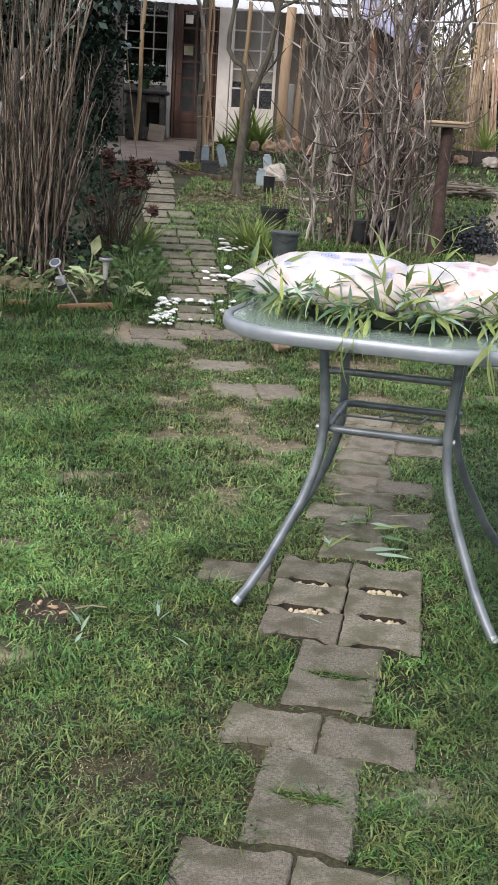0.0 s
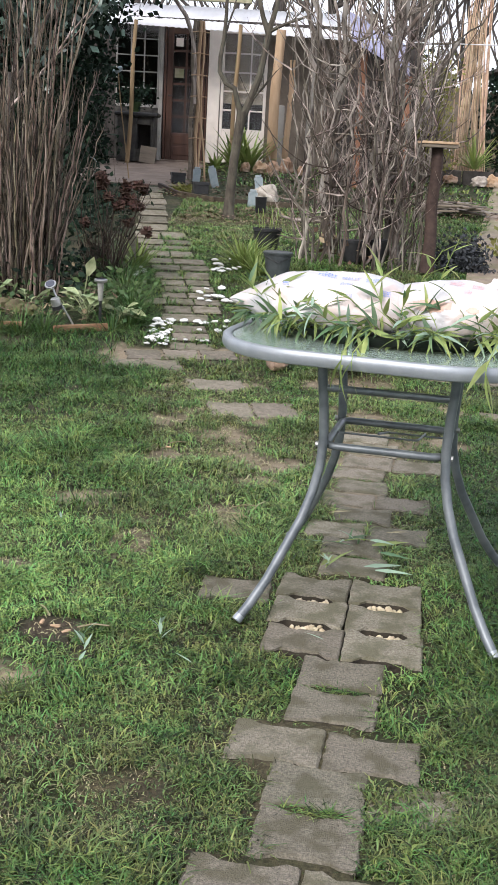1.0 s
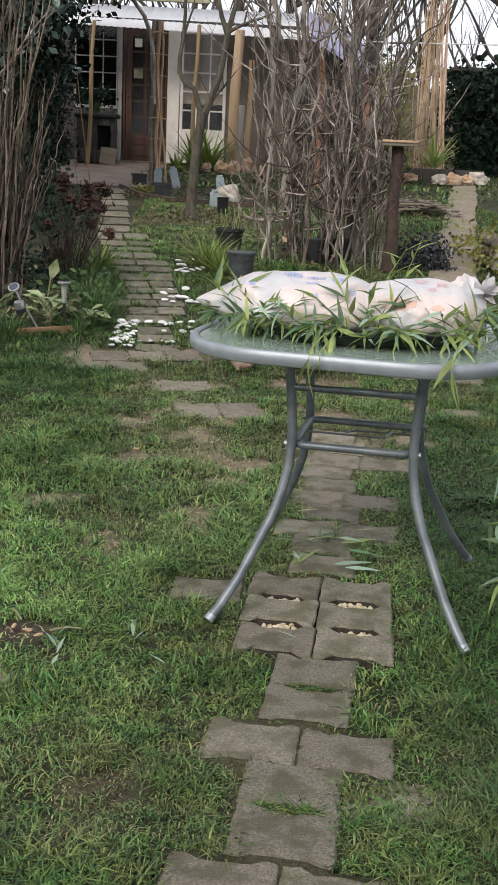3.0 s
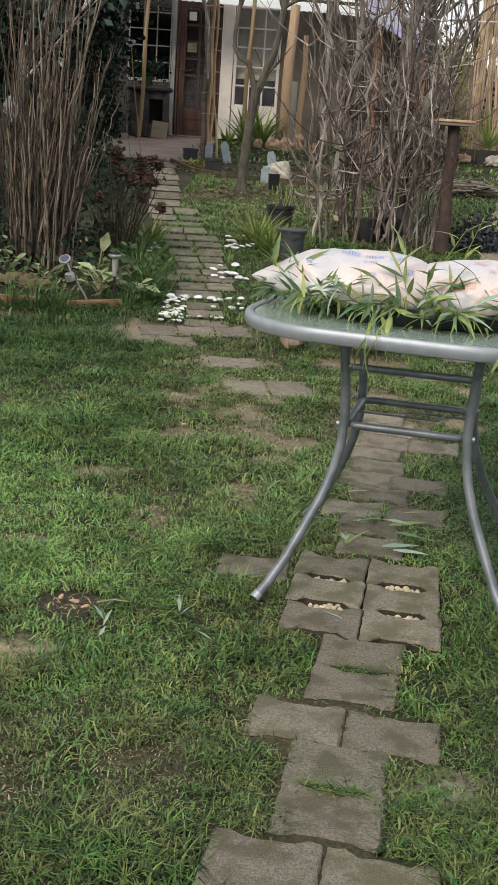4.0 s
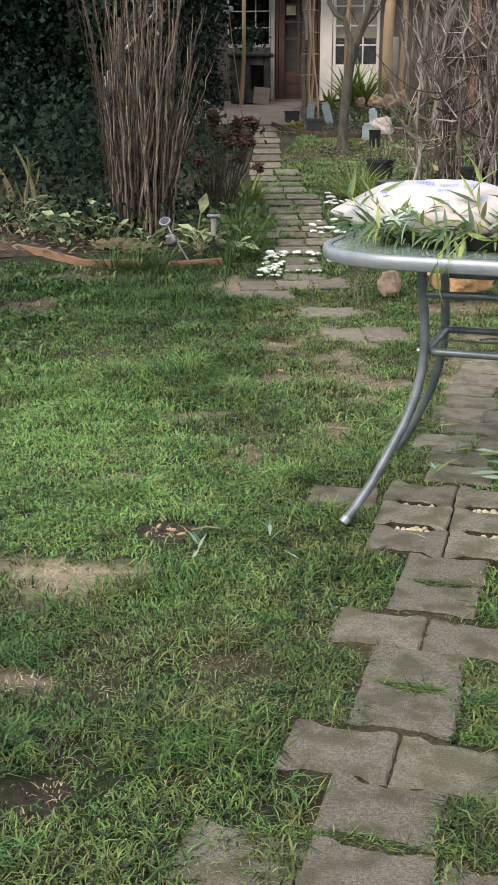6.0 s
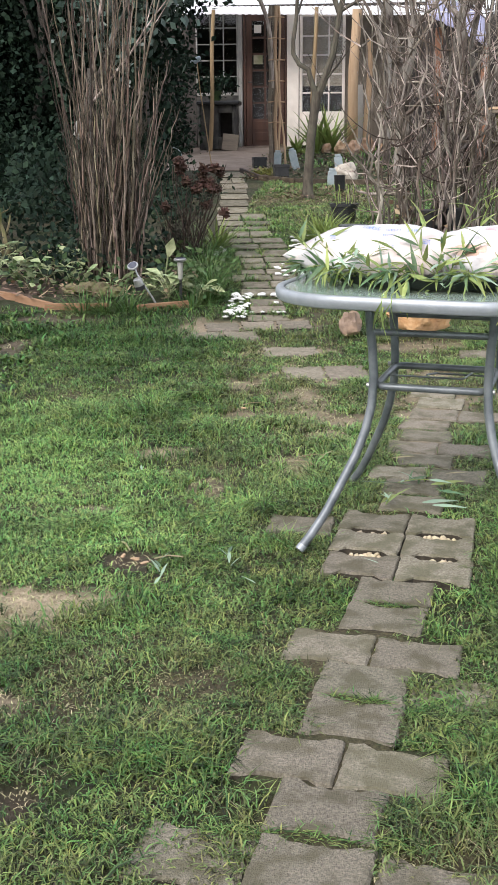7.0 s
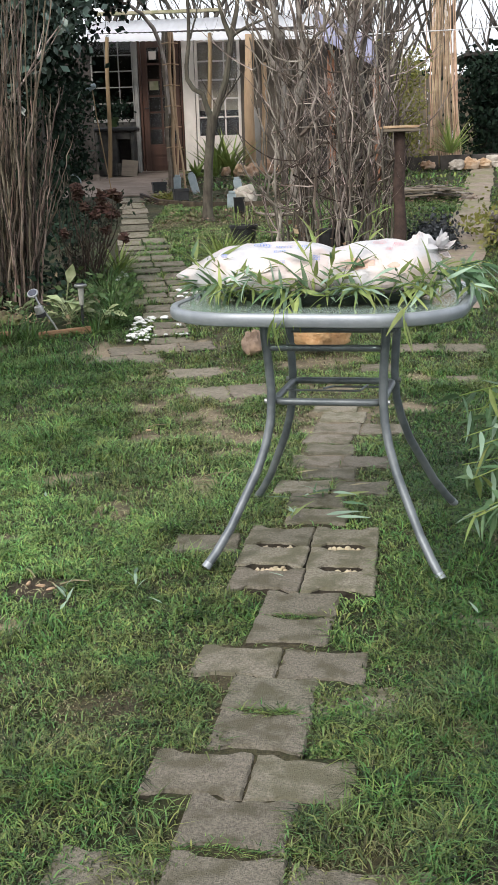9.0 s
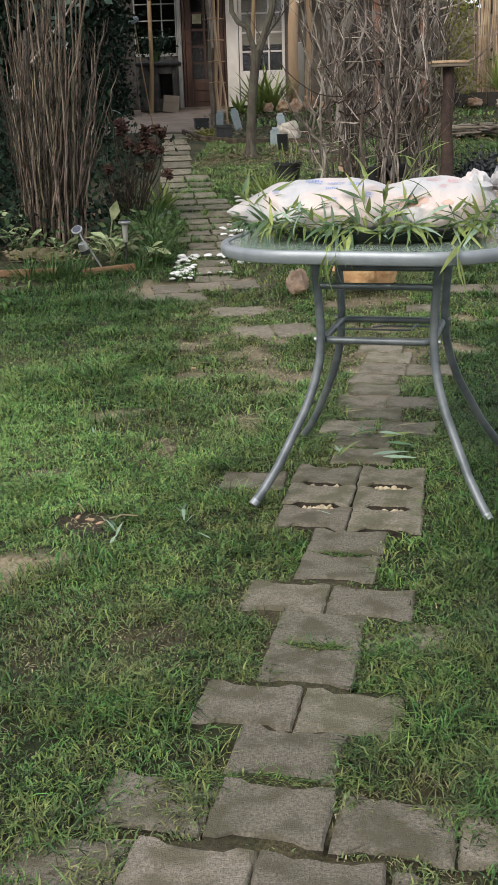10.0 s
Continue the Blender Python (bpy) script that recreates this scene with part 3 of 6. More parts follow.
def off_paving(x, y, r, margin):
    """Which points lie clear of the blocks; a few sprout over their edges."""
    keep = np.ones(len(x), bool)
    over = margin * (r.rand(len(x)) - 0.35) + 0.014 * waves(x, y, 18.0, 9) + 0.009 * waves(x, y, 55.0, 10)
    for bx, by, turn, bl, bw, kind in BLOCKS:
        a = radians(turn)
        grow = 0.04 if kind == "slab" and by < 6 else (0.12 if kind == "sunk" else 0.0)
        u = (x - bx) * math.cos(a) + (y - by) * math.sin(a)
        v = -(x - bx) * math.sin(a) + (y - by) * math.cos(a)
        keep &= ~((np.abs(u) < bl / 2 - over - grow * r.rand(len(x))) & (np.abs(v) < bw / 2 + 0.008 * (r.rand(len(x)) < 0.8) - (0.0 if kind in ("bone", "slotted") else 0.5) * np.maximum(over, 0) - grow * r.rand(len(x))))
    a = radians(-9)
    u, v = (x - 0.322) * math.cos(a) + (y - 2.482) * math.sin(a), -(x - 0.322) * math.sin(a) + (y - 2.482) * math.cos(a)
    return keep & ~((np.abs(u) < 0.195) & (np.abs(v) < 0.265))


BEDS = [(-9.0, -0.86, 6.1, 40.0), (-1.0, 1.6, 12.75, 14.7), (-3.0, -0.9, 14.5, 40.0)]


def blades(name, spec, material, label, keep_bare=False, length=1.0, chance=1.0, flat=1.0):
    """Short bent blades; spec: number, x and y range, height, width and seed of each stretch."""
    vs, fs, fs_, ws_, ds_, base = [], [], [], [], [], 0
    for n, x0, x1, y0, y1, h, w, seed in spec:
        x, y, r = scatter(n, x0, x1, y0, y1, seed)
        # two thirds of the blades stand in tufts
        tuft = r.randint(0, n, n) // 14
        own = r.rand(n) < 0.35
        x = np.where(own, x, x[tuft] + 3.2 * w * r.randn(n))
        y = np.where(own, y, y[tuft] + 3.2 * w * r.randn(n))
        thick = 0.45 + 0.35 * waves(x, y, 5.0, 11) + 0.45 * waves(x, y, 19.0, 12) + 0.35 * waves(x, y, 48.0, 13)
        b, _ = bareness(x, y)
        k = (r.rand(n) < np.clip(thick + 0.28, 0.25, 1.0) * chance) & off_paving(x, y, r, 0.024)
        wr = wear(x, y)
        k &= (r.rand(n) > np.maximum(b * 1.2, 0.62 * wr)) if not keep_bare else (r.rand(n) < 0.16 + 0.35 * b + 0.7 * wr)
        for bx0, bx1, by0, by1 in BEDS:
            k &= ~((x > bx0) & (x < bx1) & (y > by0) & (y < by1))
        k &= ~((x > 1.75 + (y - 8.6) * 0.22) & (x < 2.05 + (y - 8.6) * 0.22) & (y > 6.5))
        x, y, wr = x[k], y[k], wr[k]
        n = len(x)
        ws_.append(np.repeat(np.clip(0.85 * wr + 0.25 * (r.rand(n) - 0.5), 0, 0.9), 5))
        # brighter green tone by place, held back near and right of the paving
        bright_tone = np.clip(0.65 * np.exp(-((x + 0.85) / 0.5) ** 2 - ((y - 2.9) / 1.0) ** 2) + 0.38 * np.exp(-((y - 3.4) / 1.5) ** 2) + 0.4 * waves(x, y, 4.5, 51) + 0.45 * waves(x, y, 17.0, 52) + 0.48 * (y > 8.5) - 0.05, 0, 0.9) * np.clip((y - 1.1) / 1.3, 0.2, 1.0) * np.clip(1.25 - (x - 0.1 * y - 0.12) / 0.45, 0.1, 1.0)
        fs_.append(np.repeat(bright_tone, 5))
        # darker green tone right of the paving, before the bed and near left
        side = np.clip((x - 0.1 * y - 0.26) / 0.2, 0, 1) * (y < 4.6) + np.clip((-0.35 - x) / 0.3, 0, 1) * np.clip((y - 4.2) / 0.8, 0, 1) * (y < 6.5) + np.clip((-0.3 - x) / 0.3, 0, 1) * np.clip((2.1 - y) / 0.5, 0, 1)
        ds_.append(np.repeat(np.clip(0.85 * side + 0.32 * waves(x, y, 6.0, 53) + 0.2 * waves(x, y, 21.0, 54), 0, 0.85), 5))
        z = rises(y) - 0.018 + np.maximum(0.0, 0.006 * waves(x, y, 7.0, 1) + 0.004 * waves(x, y, 25.0, 2))
        lush = np.clip(0.65 + 0.35 * waves(x, y, 3.2, 21) + 0.4 * waves(x, y, 13.0, 22), 0.42, 1.6)
        hh = h * lush * (1.15 - 0.55 * wr) * (0.5 + 0.8 * r.rand(n)) * length
        a = r.rand(n) * 6.283 + 1.2 * waves(x, y, 9.0, 24)
        lean = (0.4 + 2.6 * r.rand(n) ** 1.4) * hh * flat
        ww = w * (0.6 + 0.8 * r.rand(n))
        s = a + 1.57 + 0.9 * (r.rand(n) - 0.5)
        dx, dy, sx, sy = np.cos(a), np.sin(a), np.cos(s) * ww / 2, np.sin(s) * ww / 2
        bend = 0.35 * (r.rand(n) - 0.5) * lean
        tx, ty = x + dx * lean - dy * bend, y + dy * lean + dx * bend
        rows_ = [np.stack([x + sx, y + sy, z], -1), np.stack([x - sx, y - sy, z], -1),
                 np.stack([x + dx * lean * 0.38 - sx * 0.9, y + dy * lean * 0.38 - sy * 0.9, z + hh * 0.75], -1),
                 np.stack([x + dx * lean * 0.38 + sx * 0.9, y + dy * lean * 0.38 + sy * 0.9, z + hh * 0.75], -1),
                 np.stack([tx, ty, z + hh * (1.05 - 0.75 * r.rand(n))], -1)]
        vs.append(np.stack(rows_, 1).reshape(-1, 3))
        i = base + 5 * np.arange(n)
        fs.append(np.stack([i, i + 1, i + 2, i, i + 2, i + 3, i + 3, i + 2, i + 4], -1).reshape(-1, 3))
        base += 5 * n
    vs, fs = np.concatenate(vs), np.concatenate(fs)
    me = bpy.data.meshes.new(name)
    me.vertices.add(len(vs))
    me.vertices.foreach_set("co", vs.reshape(-1).astype(np.float32))
    me.loops.add(fs.size)
    me.loops.foreach_set("vertex_index", fs.reshape(-1).astype(np.int32))
    me.polygons.add(len(fs))
    me.polygons.foreach_set("loop_start", np.arange(0, fs.size, 3, dtype=np.int32))
    me.polygons.foreach_set("loop_total", np.full(len(fs), 3, dtype=np.int32))
    me.materials.append(material)
    me.update(calc_edges=True)
    att = me.attributes.new("bright_tone", "FLOAT", "POINT")
    att.data.foreach_set("value", np.concatenate(fs_).astype(np.float32))
    att = me.attributes.new("deep", "FLOAT", "POINT")
    att.data.foreach_set("value", np.concatenate(ds_).astype(np.float32))
    att = me.attributes.new("worn", "FLOAT", "POINT")
    att.data.foreach_set("value", np.concatenate(ws_).astype(np.float32))
    return thing(name, (0, 0, 0), label, "grass", kind="stuff", data=me)


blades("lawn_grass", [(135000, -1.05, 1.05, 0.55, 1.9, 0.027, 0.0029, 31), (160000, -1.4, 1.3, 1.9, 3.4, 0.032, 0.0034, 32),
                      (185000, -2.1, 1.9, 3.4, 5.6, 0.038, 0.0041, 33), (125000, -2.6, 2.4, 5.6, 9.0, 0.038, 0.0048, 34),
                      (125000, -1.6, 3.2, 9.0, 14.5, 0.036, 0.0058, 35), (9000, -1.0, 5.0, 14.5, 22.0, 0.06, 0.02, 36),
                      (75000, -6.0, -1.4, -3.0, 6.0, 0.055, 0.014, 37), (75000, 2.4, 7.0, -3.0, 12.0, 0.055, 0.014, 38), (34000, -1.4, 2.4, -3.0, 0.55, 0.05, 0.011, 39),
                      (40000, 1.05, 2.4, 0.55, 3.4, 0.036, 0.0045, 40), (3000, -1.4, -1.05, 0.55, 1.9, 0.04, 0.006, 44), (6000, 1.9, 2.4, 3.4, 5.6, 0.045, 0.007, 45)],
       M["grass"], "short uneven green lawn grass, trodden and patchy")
blades("dry_lawn_grass", [(60000, -1.05, 1.05, 0.55, 1.9, 0.02, 0.0024, 41), (70000, -1.3, 1.3, 1.9, 3.4, 0.022, 0.0028, 42),
                          (54000, -1.7, 1.7, 3.4, 5.45, 0.026, 0.0036, 43), (40000, -1.2, 2.0, 9.2, 13.0, 0.04, 0.006, 46)],
       M["straw"], "pale dry cut grass lying among the green lawn", keep_bare=True, length=0.6, flat=1.7)


# ---- house front ----
HY = 19.0
house = thing("house", (0, HY, rise(19)), "single-storey garden house with white sheet roof and glazed doors", "house")


def hpart(name, x0, x1, z0, z1, y0, y1, mat, label="", parent=None, bev=0.008):
    return part(name, Acc().box(x0, y0, z0, x1, y1, z1, bev), M[mat], parent or house, label)


def glazed(name, x0, x1, z0, z1, cols, rows_, bar, frame_w, y, mat, foot, label):
    """A leaf with a grid of panes over a solid foot."""
    leaf_ob = part(name, Acc().box(x0, y, z0, x0 + frame_w, y + 0.05, z1, 0.006).box(x1 - frame_w, y, z0, x1, y + 0.05, z1, 0.006)
                   .box(x0 + frame_w, y, z1 - frame_w, x1 - frame_w, y + 0.05, z1, 0.006)
                   .box(x0 + frame_w, y, z0, x1 - frame_w, y + 0.05, z0 + foot, 0.006), M[mat], house, label)
    a, b, c, d = x0 + frame_w, x1 - frame_w, z0 + foot, z1 - frame_w
    for i in range(1, cols):
        xm = a + (b - a) * i / cols
        part("glazing_bar", Acc().box(xm - bar / 2, y + 0.005, c, xm + bar / 2, y + 0.04, d), M[mat], leaf_ob)
    for j in range(1, rows_):
        zm = c + (d - c) * j / rows_
        part("glazing_bar", Acc().box(a, y + 0.003, zm - bar / 2, b, y + 0.042, zm + bar / 2), M[mat], leaf_ob)
    for i in range(cols):
        for j in range(rows_):
            xa, za = a + (b - a) * i / cols, c + (d - c) * j / rows_
            g = part("pane", Acc().box(xa, y + 0.02, za, xa + (b - a) / cols, y + 0.026, za + (d - c) / rows_), M["pane"], leaf_ob)
            g.visible_shadow = False
    return leaf_ob


# walls; the unseen room behind the panes is coloured dark to blacken them
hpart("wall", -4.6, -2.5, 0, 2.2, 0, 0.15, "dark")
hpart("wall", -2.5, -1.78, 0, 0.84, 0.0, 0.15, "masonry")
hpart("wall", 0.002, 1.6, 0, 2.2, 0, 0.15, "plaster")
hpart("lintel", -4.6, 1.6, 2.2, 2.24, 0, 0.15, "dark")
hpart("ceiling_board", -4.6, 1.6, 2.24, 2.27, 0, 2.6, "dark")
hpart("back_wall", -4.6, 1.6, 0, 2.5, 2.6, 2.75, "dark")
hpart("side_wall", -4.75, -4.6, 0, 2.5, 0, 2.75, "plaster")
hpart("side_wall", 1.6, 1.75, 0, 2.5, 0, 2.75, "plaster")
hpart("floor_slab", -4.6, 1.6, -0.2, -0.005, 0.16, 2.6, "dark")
hpart("corner_post", -1.785, -1.715, 0, 2.2, -0.03, 0.1, "grey_white")
hpart("door_jamb", -1.01, -0.975, 0, 2.2, -0.02, 0.1, "door")
hpart("door_jamb", -1.70, -1.66, 0, 2.2, -0.02, 0.1, "door")
hpart("white_panel", -0.97, -0.77, 0, 2.2, -0.03, 0.1, "white")
hpart("door_sill", -1.72, -0.98, -0.05, 0.02, -0.12, 0.1, "terrace")
brown = glazed("glazed_door", -1.655, -1.02, 0.02, 2.12, 2, 6, 0.032, 0.1, 0.0, "door", 0.44, "dark brown wooden door with twelve panes")
for k in range(2):
    part("door_panel", Acc().box(-1.52, -0.012, 0.1 + 0.18 * k, -1.15, 0.002, 0.24 + 0.18 * k, 0.005), M["door"], brown)
part("paper_notice", Acc().box(-1.52, 0.012, 1.83, -1.40, 0.016, 1.96), M["white"], brown, "pale paper behind the upper pane")
part("paper_notice", Acc().box(-1.53, 0.012, 1.34, -1.38, 0.016, 1.5), M["moss_beam"], brown, "yellowed paper behind a pane")
part("door_handle", Acc().tube([(-1.62, -0.01, 1.05), (-1.62, -0.05, 1.05), (-1.54, -0.05, 1.05)], 0.01), M["lamp_black"], brown)
glazed("french_door", -0.76, 0.0, 0.02, 2.12, 3, 5, 0.025, 0.05, -0.01, "white", 0.55, "white glazed door with fifteen panes")
glazed("multi_pane_window", -2.5, -1.79, 0.84, 2.2, 3, 5, 0.017, 0.025, -0.01, "grey_white", 0.05, "dark window with white glazing bars")

# corrugated roof sheet over the front
racc = Acc()
cols = 150
for j in range(3):
    s = j / 2
    for i in range(cols + 1):
        xx = -2.75 + 4.6 * i / cols
        racc.v.append(Vector((xx, -0.95 + 2.9 * s, 2.06 + 0.62 * s + 0.006 * math.sin(i * 1.9) - 0.02 * (xx + 2.5) * (1 - s))))
for j in range(2):
    for i in range(cols):
        a = j * (cols + 1) + i
        racc.f.append((a, a + 1, a + cols + 2, a + cols + 1))
me = racc.mesh("roof", M["roof"])
roof = part("roof", me, M["roof"], house, "white corrugated plastic roof sheet")
sol = roof.modifiers.new("thickness", "SOLIDIFY")
sol.thickness = 0.012
hpart("curtain", -0.74, -0.02, 0.98, 2.1, 0.1, 0.13, "curtain", "beige curtain behind the panes", None, 0.004)
hpart("ridge_beam", -2.6, -0.35, 2.78, 2.84, 1.95, 2.05, "moss_beam", "pale mossy batten along the roof edge")

terrace = solid("terrace", Acc().box(-2.6, 14.4, -0.1, -0.95, 18.98, 0.0, 0.01), M["terrace"], (0, 0, 0),
                "trodden reddish brown terrace before the house", "terrace", kind="structure")
for v in terrace.data.vertices:
    v.co.z += rise(v.co.y) - 0.004


def pole(name, x, y, z0, z1, r, mat, label, lean=(0, 0), group=""):
    a = Acc()
    pts = [Vector((lean[0] * s + 0.012 * math.sin(7 * s + x * 9), lean[1] * s + 0.012 * math.cos(5 * s + x * 5), (z1 - z0) * s)) for s in
           (0, 0.15, 0.3, 0.45, 0.6, 0.75, 0.9, 1)]
    a.tube(pts, [r * (1.05 - 0.2 * i / 7 + 0.04 * math.sin(i * 2.1)) for i in range(8)], 9)
    return solid(name, a, M[mat], (x, y, z0), label, "post", group)


pole("pergola_post", -2.16, 18.05, rise(18), 3.05, 0.034, "wood_pale", "yellowish peeled wooden post under the roof edge", (0.08, 0), "roof posts")
pole("pergola_post", -0.52, 18.05, rise(18), 3.06, 0.036, "wood_pale", "yellowish peeled wooden post under the roof edge", (0.06, 0), "roof posts")
pole("pergola_post", 0.12, 17.9, rise(18), 3.0, 0.085, "wood_log", "thick raw timber post at the roof corner", (0.05, 0), "roof posts")
pole("pergola_post", 0.36, 18.2, rise(18), 2.6, 0.05, "wood_log", "slim raw timber post beside the thick one", (0.04, 0.1), "roof posts")
solid("hanging_sheet", Acc().box(-0.05, -0.02, 0, 0.05, 0.02, 1.0, 0.01).box(-0.06, -0.03, 0.5, 0.06, 0.03, 0.54), M["grey_white"], (0.26, 18.3, rise(18.3)),
      "pale greyish sheet standing between the posts", "sheet")

# small garden oven with a dark slab on top and a pale board at its foot
oven = thing("garden_oven", (-2.06, 18.4, rise(18.4)), "grey masonry garden oven with a dark slab top", "oven")
part("side", Acc().box(-0.3, -0.2, 0, 0.02, 0.2, 0.7, 0.012), M["masonry"], oven)
part("side", Acc().box(0.24, -0.2, 0, 0.3, 0.2, 0.7, 0.012), M["masonry"], oven)
part("back", Acc().box(0.02, 0.12, 0, 0.24, 0.2, 0.7, 0.005), M["dark"], oven)
part("lintel", Acc().box(0.02, -0.2, 0.58, 0.24, 0.12, 0.7, 0.005), M["masonry"], oven)
part("hearth", Acc().box(0.02, -0.2, 0, 0.24, 0.12, 0.2, 0.005), M["masonry"], oven)
part("slab", Acc().box(-0.34, -0.26, 0.7, 0.36, 0.24, 0.77, 0.02), M["pot"], oven, "dark slab top")
solid("board", Acc().box(-0.13, -0.012, 0, 0.13, 0.012, 0.27, 0.004), M["wood_grey"], pose(-1.86, 18.1, rise(18.1), -16, 6, 0), "pale board leaning on the oven", "board")
solid("plant_pot", Acc().lathe((0, 0, 0), [(0.06, 0), (0.09, 0.13), (0.1, 0.13), (0.1, 0.16), (0.08, 0.16)], 16), M["cover"], (-2.1, 18.4, rise(18.4) + 0.77), "dark green pot on the oven slab", "plant pot")
# rustic arch of bundled sticks over the path
arch = thing("garden_arch", (-0.98, 15.2, rise(15.2)), "rustic arch of bound sticks and bent limbs", "arch")
for k, (dx, dy, r) in enumerate(((0, 0, 0.026), (0.075, 0.03, 0.024), (0.04, 0.06, 0.022), (0.125, 0.05, 0.016))):
    part("stick", Acc().tube([(dx + 0.012 * math.sin(i * 1.7 + k), dy, 2.05 * i / 8) for i in range(9)],
                             [r * (1 + 0.12 * math.sin(i * 2.3 + k)) for i in range(9)], 7), M["wood_log" if k in (1, 3) else "wood_grey"], arch)
part("bent_limb", Acc().tube([(0.03, 0, 1.0), (0.02, 0, 1.5), (-0.02, 0, 1.85), (-0.12, 0, 2.1), (-0.26, 0, 2.28), (-0.45, 0, 2.42), (-0.8, 0, 2.5), (-1.15, 0, 2.46)],
                             [0.027, 0.028, 0.028, 0.027, 0.025, 0.022, 0.019, 0.015], 8), M["twig"], arch, "bent grey limb of the arch")
for k in range(6):
    z = 0.55 + 0.27 * k
    part("tie", Acc().tube([(-0.02, -0.035, z), (0.06, -0.045, z + 0.01), (0.2, 0.0, z)], 0.008, 5), M["wood_log"], arch)
pole("arch_cane", -0.75, 15.0, rise(15), 2.1, 0.014, "wood_log", "thin slanting cane leaning on the arch", (-0.16, 0.1))

# ---- young fruit tree ----
def tree_limb(acc, p, d, length, r, depth, rng, spread=0.6, up=0.25, twigs=3):
    pts, rad, q, v = [Vector(p)], [r], Vector(p), Vector(d).normalized()
    n = 6
    for i in range(n):
        v = (v + Vector((rng.uniform(-1, 1), rng.uniform(-1, 1), rng.uniform(-0.6, 1))) * 0.2 + Vector((0, 0, up * 0.2))).normalized()
        q = q + v * (length / n)
        pts.append(q.copy())
        rad.append(r * (1 - 0.62 * (i + 1) / n))
    acc.tube(pts, rad, 7 if r > 0.02 else (5 if r > 0.006 else 3), caps=r > 0.02)
    if depth:
        for k in range(twigs):
            i = rng.randint(2, n)
            w = Vector((rng.uniform(-1, 1), rng.uniform(-1, 1), rng.uniform(-0.2, 0.9)))
            tree_limb(acc, pts[i], (v + w * spread * 1.6), length * rng.uniform(0.4, 0.7), rad[i] * 0.65, depth - 1, rng, spread, up, twigs)


rng = random.Random(12)
tree = thing("fruit_tree", (-0.3, 11.1, rise(11.1) - 0.03), "young bare fruit tree with a forked grey trunk", "tree")
part("trunk", Acc().tube([(0.0, 0, 0), (0.0, 0, 0.08), (0.01, 0, 0.3), (0.03, 0, 0.6), (0.06, 0, 0.85), (0.09, 0, 1.06)],
                         [0.08, 0.058, 0.049, 0.046, 0.047, 0.052], 12), M["bark_fruit"], tree)
part("limb", Acc().tube([(0.08, 0, 1.02), (0.03, 0, 1.16), (0.0, 0, 1.27), (-0.09, 0, 1.32), (-0.15, 0, 1.42), (-0.15, 0, 1.55), (-0.12, 0, 1.75),
                         (-0.11, 0, 1.95), (-0.11, 0, 2.2), (-0.13, 0, 2.3)], [0.034, 0.027, 0.025, 0.024, 0.023, 0.021, 0.019, 0.017, 0.015, 0.013], 8),
     M["bark_fruit"], tree, "kinked side limb")
part("limb", Acc().tube([(0.1, 0, 1.02), (0.17, 0, 1.2), (0.24, 0, 1.4), (0.28, 0, 1.62), (0.31, 0, 1.82), (0.37, 0, 2.05), (0.4, 0, 2.3), (0.38, 0.0, 2.6)],
                        [0.04, 0.035, 0.033, 0.03, 0.028, 0.023, 0.019, 0.015], 8), M["bark_fruit"], tree)
part("limb", Acc().tube([(0.3, 0, 1.8), (0.24, 0.02, 1.95), (0.18, 0, 2.2), (0.12, 0, 2.5)], [0.03, 0.023, 0.019, 0.015], 7), M["bark_fruit"], tree)
ta = Acc()
for p, d, ln, r in (((-0.13, 0, 2.28), (-0.7, 0, 1), 0.8, 0.022), ((-0.13, 0, 2.28), (0.5, 0, 1), 0.7, 0.018), ((0.3, 0, 1.8), (1, 0, 0.45), 0.55, 0.02),
                    ((0.39, 0, 2.5), (0.3, 0, 1), 0.8, 0.02), ((0.12, 0, 2.5), (-0.2, 0.3, 1), 0.8, 0.018), ((0.15, 0, 1.15), (1, -0.2, 0.6), 0.4, 0.012),
                    ((-0.1, 0, 1.8), (0.2, 0.8, 0.8), 0.5, 0.012), ((0.4, 0, 2.2), (1, 0.1, 0.5), 0.7, 0.016)):
    tree_limb(ta, p, d, ln, r, 2, rng)
tagged(part("twig_mass", ta, M["bark_fruit"], tree), kind="stuff")

# ---- beds round the tree: boards, rocks, cube pots, blue sheets, litter ----
def board(x0, y0, x1, y1, h, mat, label, group, t=0.025, z=None):
    d = Vector((x1 - x0, y1 - y0, 0))
    za, zb = rise(y0), rise(y1)
    m = Matrix.Translation((x0, y0, (za if z is None else z) - 0.03)) @ Matrix.Rotation(math.atan2(d.y, d.x), 4, "Z")
    m = m @ Matrix.Rotation(-math.atan2((zb - za) if z is None else 0, d.length), 4, "Y")
    return solid("edging_board", Acc().box(0, -t / 2, 0, d.length, t / 2, h + 0.03, 0.004), M[mat], m, label, "edging", group)


for a, b in (((-1.27, 14.0), (-0.95, 13.0)), ((-0.95, 13.0), (-0.5, 12.55)), ((-0.5, 12.55), (-0.02, 12.4)), ((-0.02, 12.4), (0.55, 12.35))):
    board(*a, *b, 0.05, "dark_stem", "dark weathered board edging the tree bed", "tree bed edging", 0.04)


